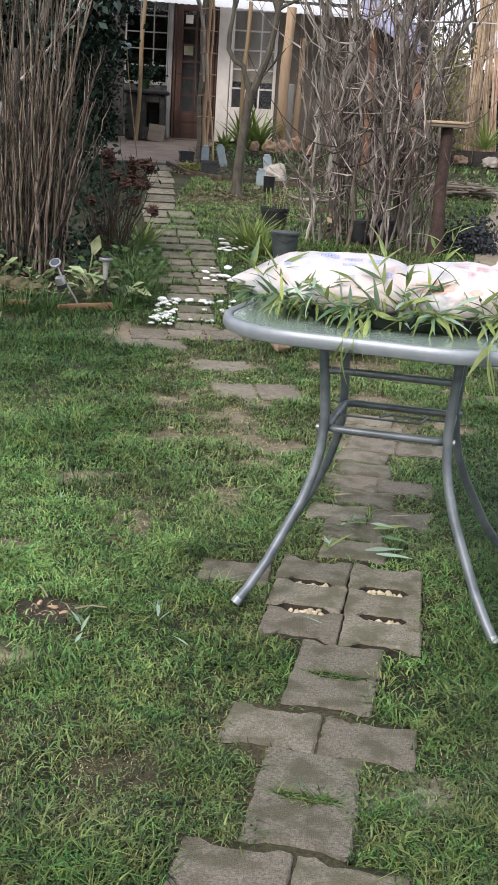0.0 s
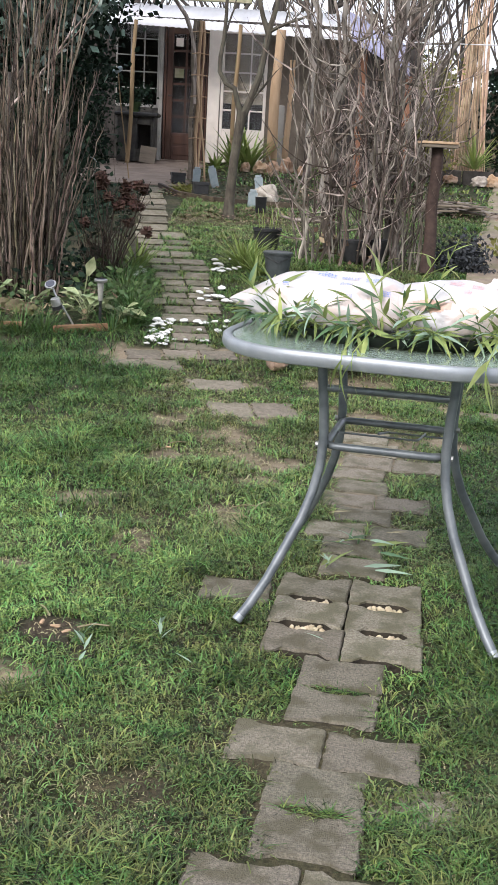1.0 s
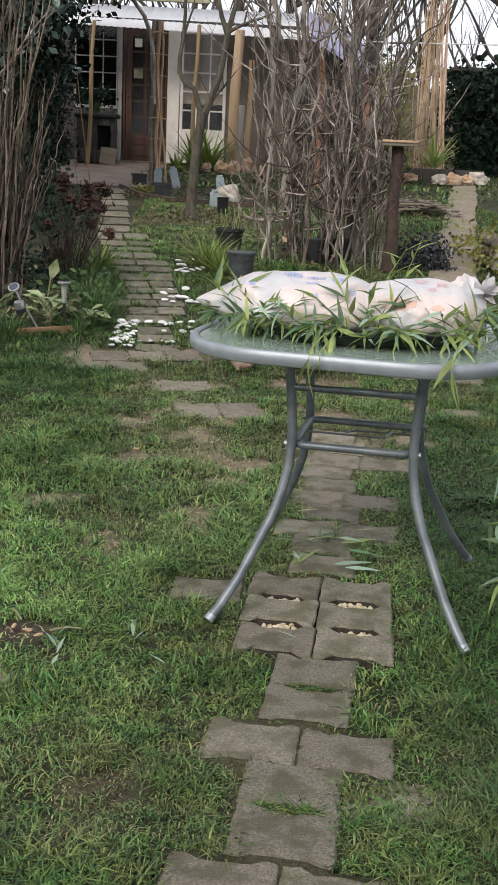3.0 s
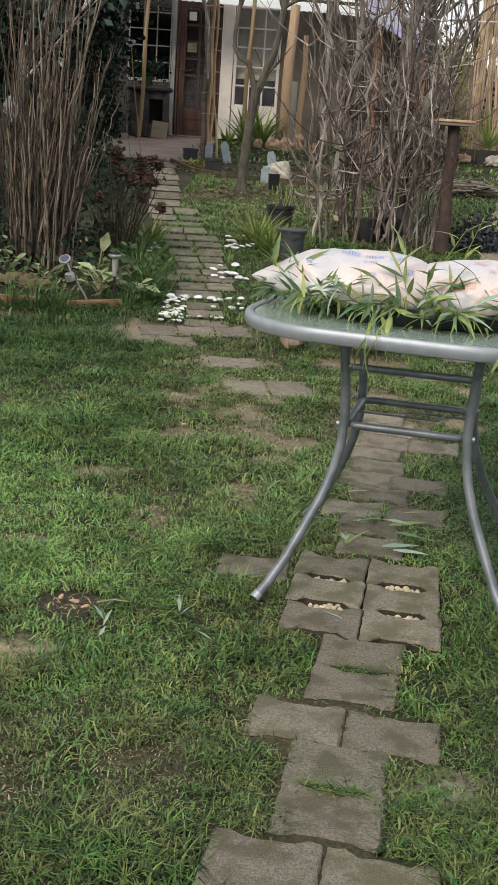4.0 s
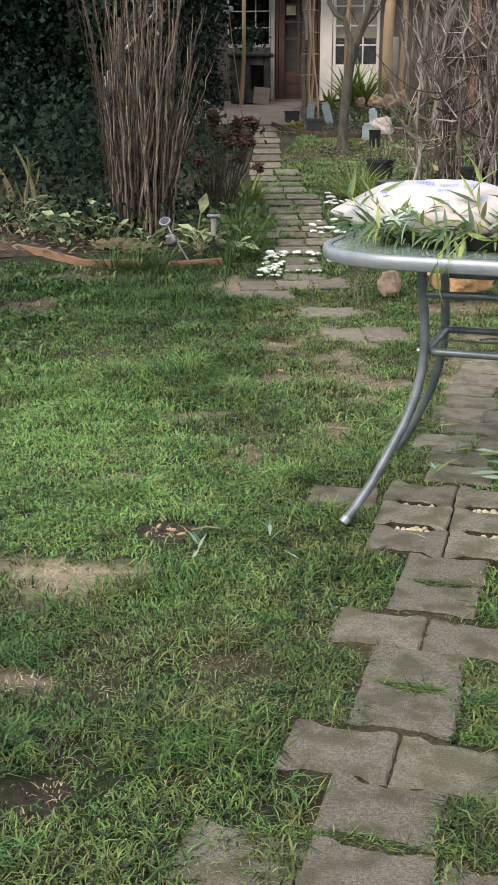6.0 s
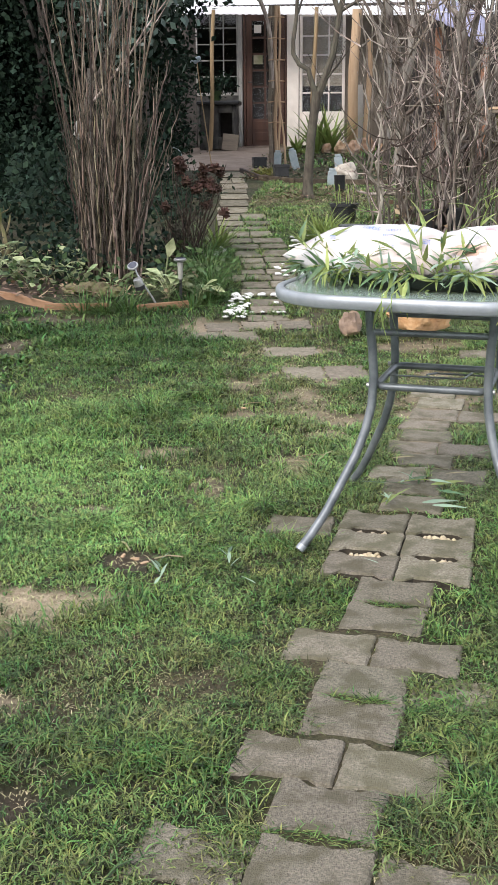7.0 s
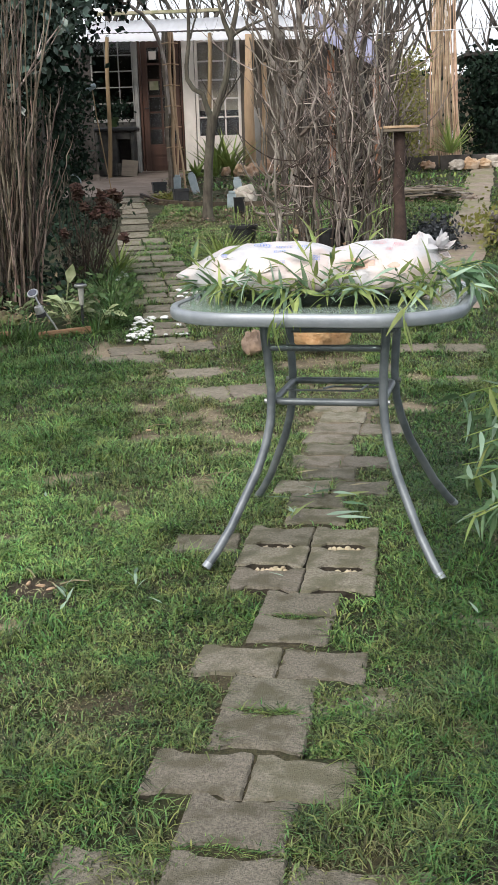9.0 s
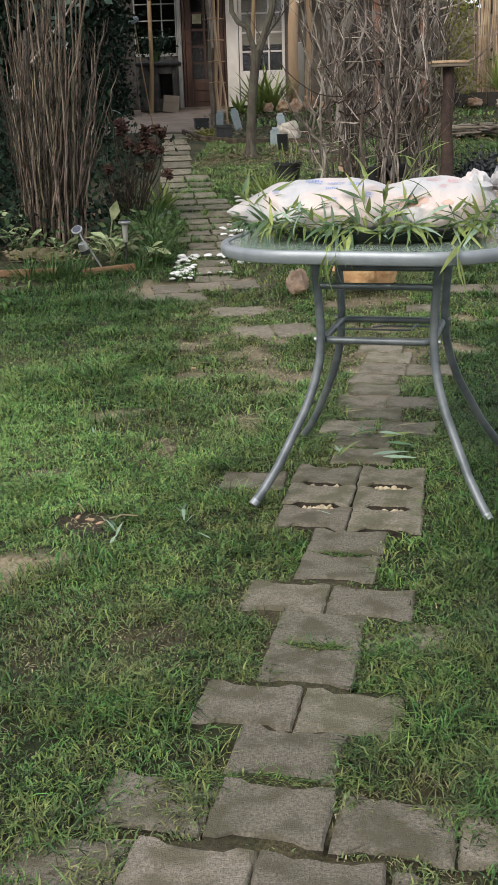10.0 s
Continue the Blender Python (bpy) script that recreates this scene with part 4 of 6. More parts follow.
def cube_pot(x, y, s, h):
    a = Acc()
    for r, z in ((0, 0),):
        a.box(-s / 2, -s / 2, 0, s / 2, -s / 2 + 0.012, h, 0.003).box(-s / 2, s / 2 - 0.012, 0, s / 2, s / 2, h, 0.003)
        a.box(-s / 2, -s / 2 + 0.012, 0, -s / 2 + 0.012, s / 2 - 0.012, h, 0.003).box(s / 2 - 0.012, -s / 2 + 0.012, 0, s / 2, s / 2 - 0.012, h, 0.003)
    pot = thing("square_pot", pose(x, y, rise(y), 0, 0, 12), "black square plastic plant pot on the bed edge", "plant pot", "square pots")
    part("wall", a, M["pot"], pot)
    part("soil", Acc().box(-s / 2 + 0.01, -s / 2 + 0.01, 0, s / 2 - 0.01, s / 2 - 0.01, h - 0.03), M["soil"], pot)
    for q in (-1, 1):
        part("rim", Acc().box(-s / 2 - 0.008, q * (s / 2 + 0.0045) - 0.0035, h - 0.035, s / 2 + 0.008, q * (s / 2 + 0.0045) + 0.0035, h, 0.002), M["pot"], pot)
    return pot


cube_pot(-0.70, 13.1, 0.17, 0.16)
cube_pot(-1.08, 14.6, 0.17, 0.14)


def rock(x, y, r, mat, label, seed, group="", sink=0.3):
    return solid("rock", Acc().blob((0, 0, r[2] * (1 - sink)), r, seed, 0.3, 24, 16, 2.2, 0.35), M[mat], (x, y, rise(y)), label, "rock", group)


rock(0.07, 12.6, (0.14, 0.1, 0.12), "rock_grey", "large pale ochre rock in the tree bed", 3)
for k, (x, y, s) in enumerate(((-0.02, 17.2, 0.14), (0.17, 17.1, 0.13), (0.38, 17.3, 0.14), (0.62, 17.2, 0.13), (-0.25, 17.4, 0.1))):
    rock(x, y - 0.1 * (k % 2), (s * 0.76, s * 0.6, s * (0.72 + 0.14 * (k % 3))), "rock", "orange-brown rock in a row before the house", 11 + k, "house rocks")


def blue_sheet(x, y, h, lean, z=0.05):
    a = Acc().box(-0.05, -0.012, 0, 0.05, 0.012, h, 0.006).box(-0.035, -0.016, h, 0.035, 0.016, h + 0.03, 0.004)
    return solid("plastic_bottle", a, M["blue"], pose(x, y, rise(y) - 0.01, 0, lean, 8), "pale blue plastic bottle stuck in the bed", "bottle", "blue bottles")


blue_sheet(-0.85, 14.7, 0.2, 2)
blue_sheet(-0.58, 14.4, 0.25, -14)
blue_sheet(-0.08, 12.3, 0.16, 3)
blue_sheet(0.0, 13.6, 0.22, -8)
bo = solid("plastic_pot", Acc().lathe((0, 0, 0), [(0.05, 0), (0.055, 0.03), (0.06, 0.16), (0.065, 0.17), (0.05, 0.17)], 10), M["pot"], (0.02, 11.6, rise(11.6)),
           "small dark pot beside the tree trunk", "plant pot")


def litter(name, n, x0, x1, y0, y1, size, mat, label, seed, dz=0.01):
    r = random.Random(seed)
    a = Acc()
    for _ in range(n):
        x, y = r.uniform(x0, x1), r.uniform(y0, y1)
        ang = r.uniform(0, 6.28)
        a.leaf((x, y, rise(y) + dz + r.uniform(0, 0.02)), (math.cos(ang), math.sin(ang), r.uniform(-0.1, 0.5)), (0, 0, 1), size * r.uniform(0.5, 1.3),
               size * r.uniform(0.25, 0.6), r.uniform(-0.2, 0.4), 3)
    return solid(name, a, M[mat], (0, 0, 0), label, "plants", kind="stuff")


litter("leaf_litter", 700, -0.75, 0.5, 10.6, 11.9, 0.05, "litter", "brown fallen leaves and twigs under the tree", 3)
litter("bed_plants", 2200, -1.2, 1.6, 12.7, 17.0, 0.05, "cover", "low green and grey plants in the tree bed", 4)
litter("lettuce_patch", 220, -1.05, -0.8, 13.2, 14.2, 0.1, "yellow_leaf", "pale green leafy plants beside the square pots", 5)
litter("bed_litter", 2200, -1.2, 1.8, 12.7, 17.0, 0.06, "litter", "brown leaves and stalks in the tree bed", 6)


def strap_clump(name, x, y, n, length, width, mat, label, seed, bend=0.55, spread=0.7, z=None, foot=0.05):
    r = random.Random(seed)
    a = Acc()
    for _ in range(n):
        ang, tilt = r.uniform(0, 6.28), r.uniform(0.1, spread)
        d = Vector((math.cos(ang) * math.sin(tilt), math.sin(ang) * math.sin(tilt), math.cos(tilt)))
        a.leaf((math.cos(ang) * foot * r.random(), math.sin(ang) * foot * r.random(), 0), d, (math.cos(ang) * -1, math.sin(ang) * -1, 0.4),
               length * r.uniform(0.55, 1.1), width * r.uniform(0.7, 1.2), bend * r.uniform(0.2, 1.2), 6, 0.3, 0.3)
    ob = thing(name, (x, y, rise(y) - 0.02 if z is None else z), label, "plant")
    part("leaves", a, M[mat], ob)
    return ob


strap_clump("strap_leaf_plant", -0.42, 17.6, 34, 0.75, 0.07, "strap", "green strap-leaved plant before the white door", 21)
strap_clump("strap_leaf_plant", -0.2, 17.7, 34, 0.8, 0.07, "strap", "green strap-leaved plant before the white door", 22)
strap_clump("strap_leaf_plant", -0.72, 17.5, 26, 0.5, 0.06, "strap", "green strap-leaved plant before the white door", 23, 0.8, 1.2)


# ---- bed on the near side: boards, lamps, leaves, dead stems ----
board(-1.95, 6.28, -1.66, 6.06, 0.028, "plank", "weathered reddish board edging the flower bed", "flower bed edging")
board(-1.70, 6.04, -1.30, 6.06, 0.028, "plank", "weathered reddish board edging the flower bed", "flower bed edging")
board(-1.12, 6.0, -0.82, 6.12, 0.032, "plank", "weathered reddish board edging the flower bed", "flower bed edging")
board(-2.3, 6.5, -1.9, 6.26, 0.028, "plank", "weathered reddish board edging the flower bed", "flower bed edging")
solid("bed_soil", Acc().blob((-2.6, 8.2, 0), (1.85, 2.0, 0.12), 2, 0.12, 40, 8, 3.0), M["soil"], (0, 0, rise(7.2) - 0.1), "dark soil of the flower bed", "soil", kind="structure")

for k, (x, y, r) in enumerate(((-1.5, 6.4, (0.08, 0.05, 0.045)), (-1.32, 6.33, (0.06, 0.045, 0.04)), (-1.62, 6.42, (0.06, 0.05, 0.035)), (-1.41, 6.36, (0.06, 0.045, 0.05)))):
    rock(x, y, r, "moss_stone", "mossy stone at the foot of the dead stems", 30 + k, "bed stones")

lamp = thing("solar_lamp", (-0.87, 6.12, rise(6.12)), "solar path lamp with a round cap on a frosted post", "lamp")
part("cap", Acc().lathe((0, 0, 0.265), [(0.02, 0), (0.037, 0.006), (0.04, 0.012), (0.038, 0.02), (0.03, 0.022)], 20), M["lamp_grey"], lamp)
part("solar_cell", Acc().lathe((0, 0, 0.2875), [(0.028, 0), (0.028, 0.003)], 16), M["panel"], lamp)
part("tube", Acc().lathe((0, 0, 0.1), [(0.0105, 0.06), (0.013, 0.065), (0.016, 0.11), (0.019, 0.165)], 16), M["lamp_clear"], lamp)
part("spike", Acc().lathe((0, 0, -0.05), [(0.004, 0), (0.0085, 0.06), (0.0085, 0.21)], 10), M["lamp_black"], lamp)

spot = thing("solar_spotlight", (-1.09, 6.05, rise(6.05)), "steel solar spotlight tilted on a slanting stake", "lamp")
disc = part("solar_panel", Acc().lathe((0, 0, 0), [(0.029, -0.008), (0.034, -0.005), (0.034, 0.004), (0.031, 0.007)], 20), M["lamp_grey"], spot,
            at=pose(-0.055, -0.01, 0.255, 38, -12, 0))
part("solar_cell", Acc().lathe((0, 0, 0.0075), [(0.026, 0), (0.026, 0.002)], 16), M["panel"], disc)
head = part("lamp_head", Acc().lathe((0, 0, 0), [(0.02, -0.025), (0.028, -0.02), (0.029, 0.008), (0.026, 0.03), (0.02, 0.034)], 18), M["lamp_grey"], spot,
            "polished steel lamp head", at=pose(-0.02, -0.02, 0.15, 12, -14, 0))
part("lens_hood", Acc().lathe((0, 0, 0), [(0.02, -0.038), (0.031, -0.034), (0.031, -0.012)], 18), M["lamp_black"], head)
part("stake", Acc().tube([(0.1, 0.03, -0.03), (0.05, 0.01, 0.07), (0.0, 0.0, 0.15), (-0.03, 0.0, 0.2), (-0.05, 0, 0.25)], 0.006, 8), M["lamp_grey"], spot)


def stem_shrub(name, x, y, n, foot, top, height, r, mat, label, seed, wob=0.05, twigs=2, lean=(0, 0), cat="shrub", dense=0.35, crook=0.0, depth=1, nodes=False, kink=0.0, fine=None, girth=0.42, broken=0.0, stray=0.09):
    """Many upright stems from one stool, each with its own bends, and side twigs."""
    rg = random.Random(seed)
    ob = thing(name, (x, y, rise(y) - 0.03), label, cat)
    tw = Acc()
    for k in range(n):
        ang, q = rg.uniform(0, 6.283), math.sqrt(rg.random())
        fx, fy = foot[0] * q * math.cos(ang), foot[1] * q * math.sin(ang)
        sp = rg.uniform(0.5, 1.5)
        tx, ty = fx * top[0] / foot[0] * sp + lean[0] + rg.gauss(0, (stray if rg.random() < 0.8 else 2.6 * stray) + crook), fy * top[1] / foot[1] * sp + lean[1] + rg.gauss(0, crook)
        h = height * rg.choice((rg.uniform(0.3, 0.7), rg.uniform(0.65, 1.1), rg.uniform(0.8, 1.1)))
        if broken and rg.random() < broken:
            h = height * rg.uniform(0.38, 0.6)
            tx, ty = fx + (tx - fx) * 0.55, fy + (ty - fy) * 0.55
        m = 18 if nodes else 14
        ph, ph2, fq = rg.uniform(0, 6.28), rg.uniform(0, 6.28), rg.uniform(3, 8)
        kx = ky = 0.0
        pts = []
        for i in range(m + 1):
            s = i / m
            e = s ** rg.uniform(1.15, 1.3)
            kx += rg.gauss(0, crook * 2.8 / m)
            ky += rg.gauss(0, crook * 2.8 / m)
            zig = kink * (1 if i % 2 else -1) * rg.uniform(0.2, 1.0) * min(1.0, 3 * s)
            pts.append(Vector((fx + (tx - fx) * e + kx + zig + wob * s * math.sin(fq * s + ph), fy + (ty - fy) * e + ky + wob * s * math.sin(4.7 * s + ph2), h * s)))
        rr = r * rg.choice((0.45, 0.55, 0.65, 0.8, 1.0))
        part("stem", Acc().tube(pts, [rr * (1 - 0.6 * i / m) * (1.35 if nodes and i % 3 == 1 else 1) for i in range(m + 1)], 6 if nodes else 5, caps=nodes), M[mat], ob)
        for _ in range(twigs):
            i = rg.randint(2, m - 1)
            d = Vector((rg.uniform(-1, 1), rg.uniform(-1, 1), rg.uniform(0.9, 2.2) if nodes else rg.uniform(-0.1, 1.1)))
            tree_limb(tw, pts[i], d, height * rg.uniform(0.08, dense) if dense > 0.05 else height * rg.uniform(0.012, dense), rr * girth, depth if rg.random() < 0.6 else 0, rg, 0.9, 0.3, 3)
    if tw.v:
        tagged(part("twig_mass", tw, M[fine or mat], ob), kind="stuff")
    return ob


stem_shrub("dead_stem_clump", -1.45, 6.85, 112, (0.2, 0.16), (0.34, 0.3), 2.35, 0.0095, "cane", "clump of tall dead brown jointed stems beside the path", 5, 0.012, 15, (0.06, 0), dense=0.05, crook=0.034, nodes=True, kink=0.003, broken=0.55, stray=0.1, girth=0.62)
stem_shrub("dead_stem_clump", -1.7, 7.5, 30, (0.16, 0.12), (0.3, 0.3), 2.5, 0.008, "dark_stem", "looser clump of dead stems behind the first", 6, 0.06, 2, dense=0.2, crook=0.05, nodes=True)
stem_shrub("cut_stump_shrub", -2.4, 7.3, 6, (0.14, 0.1), (0.24, 0.2), 0.5, 0.034, "moss_stone", "short cut-back woody stubs in the bed", 8, 0.02, 1)

hyd = stem_shrub("hydrangea", -1.05, 7.55, 60, (0.11, 0.1), (0.24, 0.24), 0.66, 0.006, "dark_stem", "hydrangea with dried brown flower heads", 9, 0.03, 2, (0.05, 0))
rg = random.Random(14)
for k in range(17):
    ang, q = rg.uniform(0, 6.28), 0.27 * math.sqrt(rg.uniform(0.01, 1.0))
    c = Vector((0.05 + q * math.cos(ang), 0.3 * q * math.sin(ang), rg.uniform(0.5, 0.78) - 0.7 * (q if k % 4 == 0 else 0)))
    part("flower_head", Acc().blob(c, (0.033, 0.033, 0.025), 20 + k, 1.0, 18, 12, 5.0), M["dead_flower"], hyd, "dried brown flower head")
part("flower_head", Acc().blob((0.3, -0.05, 0.36), (0.034, 0.034, 0.03), 3, 1.0, 14, 10, 5.0), M["dead_flower"], hyd, "dried brown flower head")

# broad yellow-green leaves in the bed
HL = []
for k in range(3):
    a = Acc()
    a.leaf((0, 0, 0), (1, 0, 0.4), (0, 0, 1), 0.115, 0.09, 0.25 + 0.12 * k, 6, 0.35, 0.5)
    a.tube([(-0.1, 0, -0.09), (-0.05, 0, -0.03), (0.0, 0, 0.0)], [0.004, 0.0035, 0.003], 4)
    HL.append(a.mesh("broad_leaf", M["hosta"]))


def broad_plant(x, y, n, spread, height, seed, label):
    r = random.Random(seed)
    ob = thing("broad_leaf_plant", (x, y, rise(y)), label, "plant", "bed plants")
    for k in range(n):
        ang, q = r.uniform(0, 6.28), r.uniform(0.15, 1) * spread
        m = Matrix.Translation((q * math.cos(ang), q * math.sin(ang), height * r.uniform(0.25, 1.0))) @ Euler((r.uniform(-0.5, 0.5), r.uniform(-0.5, 0.35), ang + r.uniform(-0.6, 0.6))).to_matrix().to_4x4()
        part("leaf", HL[k % 3], None, ob, at=m @ Matrix.Scale(r.uniform(0.35, 1.0), 4))
    return ob


rh = random.Random(44)
for k, (x, y, n, s, h) in enumerate(((-0.98, 6.3, 38, 0.17, 0.16), (-0.78, 6.25, 12, 0.1, 0.1), (-1.62, 6.65, 22, 0.22, 0.15), (-1.85, 6.65, 24, 0.25, 0.16),
                                     (-2.1, 6.8, 24, 0.25, 0.17), (-1.35, 6.5, 10, 0.13, 0.1), (-2.4, 7.1, 20, 0.3, 0.2), (-1.75, 7.2, 16, 0.25, 0.2), (-1.1, 6.6, 10, 0.15, 0.14),
                                     (-2.3, 6.75, 16, 0.2, 0.14))):
    broad_plant(x, y, n, s, h, 50 + k, "broad-leaved plant with yellowing green leaves in the bed")
a = Acc()
a.leaf((0, 0, 0.25), (0.3, -0.1, 1), (0.1, -1, 0.2), 0.12, 0.07, 0.2, 6, 0.35, 0.5).tube([(0, 0, 0), (-0.02, 0, 0.14), (0, 0, 0.26)], 0.005, 5)
solid("broad_leaf_shoot", a, M["hosta"], (-0.98, 6.35, rise(6.35)), "single upright yellow-green leaf on a stalk", "plant")


def leaf_cloud(name, n, box, size, mat, label, seed, kind="stuff", place=(0, 0, 0), cat="plants", shape=None, parent=None):
    """Many small leaves in an uneven volume, gathered in clumps with gaps."""
    r = np.random.RandomState(seed)
    (x0, x1), (y0, y1), (z0, z1) = box
    c = np.stack([x0 + (x1 - x0) * r.rand(n // 14 + 1), y0 + (y1 - y0) * r.rand(n // 14 + 1), z0 + (z1 - z0) * r.rand(n // 14 + 1)], -1)
    if shape:
        c = c[[bool(shape(*q)) for q in c]]
    p = c[r.randint(0, len(c), n)] + r.randn(n, 3) * size * 1.6
    d = r.randn(n, 3)
    d[:, 2] -= 0.4
    d /= np.linalg.norm(d, axis=1)[:, None]
    e = np.cross(d, r.randn(n, 3))
    e /= np.linalg.norm(e, axis=1)[:, None]
    s = size * (0.6 + 0.8 * r.rand(n))[:, None]
    vs = np.stack([p, p + d * s * 0.45 + e * s * 0.32, p + d * s, p + d * s * 0.45 - e * s * 0.32], 1).reshape(-1, 3)
    i = 4 * np.arange(n)
    me = bpy.data.meshes.new(name)
    me.from_pydata(vs.tolist(), [], np.stack([i, i + 1, i + 2, i + 3], -1).tolist())
    me.materials.append(M[mat])
    if parent is not None:
        return part(name, me, None, parent)
    return thing(name, place, label, cat, kind=kind, data=me)


leaf_cloud("ground_cover", 1500, ((-2.9, -0.85), (6.35, 7.6), (0.14, 0.28)), 0.045, "cover", "low grey-green ground cover in the bed", 61)
leaf_cloud("path_edge_plants", 450, ((-1.0, -0.72), (6.2, 7.8), (0.14, 0.3)), 0.04, "cover", "low green plants beside the path", 62)
litter("bed_leaf_litter", 700, -2.6, -0.85, 6.15, 7.8, 0.06, "litter", "brown dead leaves on the bed soil", 63, 0.03)
leaf_cloud("bed_undergrowth", 2800, ((-2.4, -1.3), (8.2, 12.2), (0.36, 0.78)), 0.06, "dark_leaf", "low dark plants between hedge and path", 68, shape=lambda x, y, z: z < rise(y) + 0.16)
strap_clump("strap_leaf_plant", -0.86, 7.95, 60, 0.3, 0.018, "strap", "yellow-green strap-leaved clump beside the path", 24, 0.6, 0.9)
strap_clump("strap_leaf_plant", -0.08, 8.2, 150, 0.34, 0.015, "strap", "yellow-green strap-leaved clump beside the path", 25, 0.6, 0.9)
strap_clump("strap_leaf_plant", 0.03, 7.95, 120, 0.3, 0.014, "strap", "yellow-green strap-leaved clump beside the path", 26, 0.6, 0.9)
for k, (x, y, n, ln) in enumerate(((-1.3, 5.98, 150, 0.15), (-1.18, 6.02, 130, 0.14), (-1.45, 6.0, 130, 0.12), (-0.8, 6.12, 130, 0.14),
                                  (-0.72, 6.3, 120, 0.13), (-0.74, 6.6, 150, 0.17), (-0.8, 6.85, 140, 0.17), (-0.84, 7.1, 150, 0.18), (-0.9, 7.4, 130, 0.18), (-0.92, 7.7, 110, 0.18))):
    strap_clump("tall_grass_tuft", x, y, n, ln * 1.55, 0.006, "tuft", "long fine grass tuft at the bed edge", 27 + k, 0.8, 1.15, None, 0.11)
leaf_cloud("pot_plant", 420, ((-0.2, 0.2), (-0.12, 0.12), (0.02, 0.22)), 0.06, "dark_leaf", "dark leafy plant in the pot on the oven", 75, "stuff", (-2.12, 18.4, rise(18.4) + 0.93), "plant")
# dark leaves here also stand in for shade on the wall beside the window
leaf_cloud("wall_climber", 5000, ((-3.3, -2.3), (17.3, 17.8), (0.85, 2.4)), 0.06, "dark_leaf", "dark foliage against the house wall, thickened to stand in for shade", 76, "", (0, 0, 0), "climber",
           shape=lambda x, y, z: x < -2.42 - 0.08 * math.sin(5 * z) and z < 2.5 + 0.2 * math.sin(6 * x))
leaf_cloud("bed_undergrowth", 2600, ((-2.5, -1.0), (6.5, 8.2), (0.14, 0.42)), 0.05, "dark_leaf", "low dark plants round the feet of the dead stems", 78,
           shape=lambda x, y, z: z < rise(y) + 0.2 and x < -1.0 - 0.12 * (y - 6.5))
# dark evergreen hedge behind the bed and round the house
hedge = thing("ivy_hedge", (0, 0, 0), "tall dark ivy-covered hedge", "hedge")


def hedge_shape(x, y, z):
    return x < -2.0 + 0.5 * min(1.0, max(0.0, z - 2.2)) + 1.1 * min(0.5, max(0.0, z - 2.78)) + 0.12 * math.sin(3 * z + y) and z < 5.4


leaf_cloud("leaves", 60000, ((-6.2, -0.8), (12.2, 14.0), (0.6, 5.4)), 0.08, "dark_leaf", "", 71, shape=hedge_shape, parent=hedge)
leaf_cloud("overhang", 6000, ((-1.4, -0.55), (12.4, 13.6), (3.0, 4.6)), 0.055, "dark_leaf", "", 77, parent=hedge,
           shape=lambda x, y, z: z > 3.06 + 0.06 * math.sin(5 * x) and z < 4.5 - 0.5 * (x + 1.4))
# lighter leaves laid over the hedge as painted highlights
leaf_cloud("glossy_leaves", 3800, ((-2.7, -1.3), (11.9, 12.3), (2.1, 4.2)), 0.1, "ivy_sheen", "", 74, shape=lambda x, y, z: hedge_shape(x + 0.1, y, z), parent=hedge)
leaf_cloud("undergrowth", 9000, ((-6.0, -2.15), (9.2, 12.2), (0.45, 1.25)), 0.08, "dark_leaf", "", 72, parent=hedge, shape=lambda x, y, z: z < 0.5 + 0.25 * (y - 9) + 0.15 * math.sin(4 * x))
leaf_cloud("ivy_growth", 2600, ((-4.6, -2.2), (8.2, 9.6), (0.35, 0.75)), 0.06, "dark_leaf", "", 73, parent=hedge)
hb = Acc()
rr = random.Random(8)
for k in range(9):
    tree_limb(hb, (-2.4 - 0.35 * k, 13.3 + 0.2 * math.sin(k), rise(13)), (0.1 * rr.uniform(-1, 1), 0, 1), 3.6, 0.07, 2, rr, 0.5, 0.2, 4)
part("trunk", hb, M["bark_far"], hedge)
# dark lump added inside the hedge; its colour stands for shade between leaves
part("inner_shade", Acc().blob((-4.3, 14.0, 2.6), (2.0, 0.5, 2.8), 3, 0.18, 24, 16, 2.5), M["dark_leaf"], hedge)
solid("white_bag", Acc().blob((0, 0, 0.1), (0.045, 0.04, 0.09), 6, 0.6, 14, 10, 2.4), M["grey_white"], (-2.33, 9.8, 1.1), "white plastic sheet caught in the hedge", "sheet")
hoop = Acc().tube([(0.13 * math.cos(t * 0.26), 0, 0.13 * math.sin(t * 0.26)) for t in range(13)], 0.009, 6)
solid("hose_loop", hoop, M["blue"], (-2.6, 16.9, rise(16.9)), "pale hose loop standing beside the oven", "hose")
bt = thing("bottle_stake", (-1.93, 15.0, rise(15)), "clear bottle stuck on top of a slanting cane", "bottle")
part("cane", Acc().tube([(0.16, 0, 0), (0.09, 0, 0.5), (0.02, 0, 1.0), (-0.02, 0, 1.4)], 0.008, 6), M["wood_pale"], bt)
part("bottle", Acc().tube([(-0.085, 0, 1.33), (-0.08, 0, 1.335), (0.0, 0, 1.385), (0.02, 0, 1.4), (0.035, 0, 1.41)], [0.028, 0.033, 0.035, 0.03, 0.014], 14), M["blue"], bt, "pale blue-green plastic bottle")

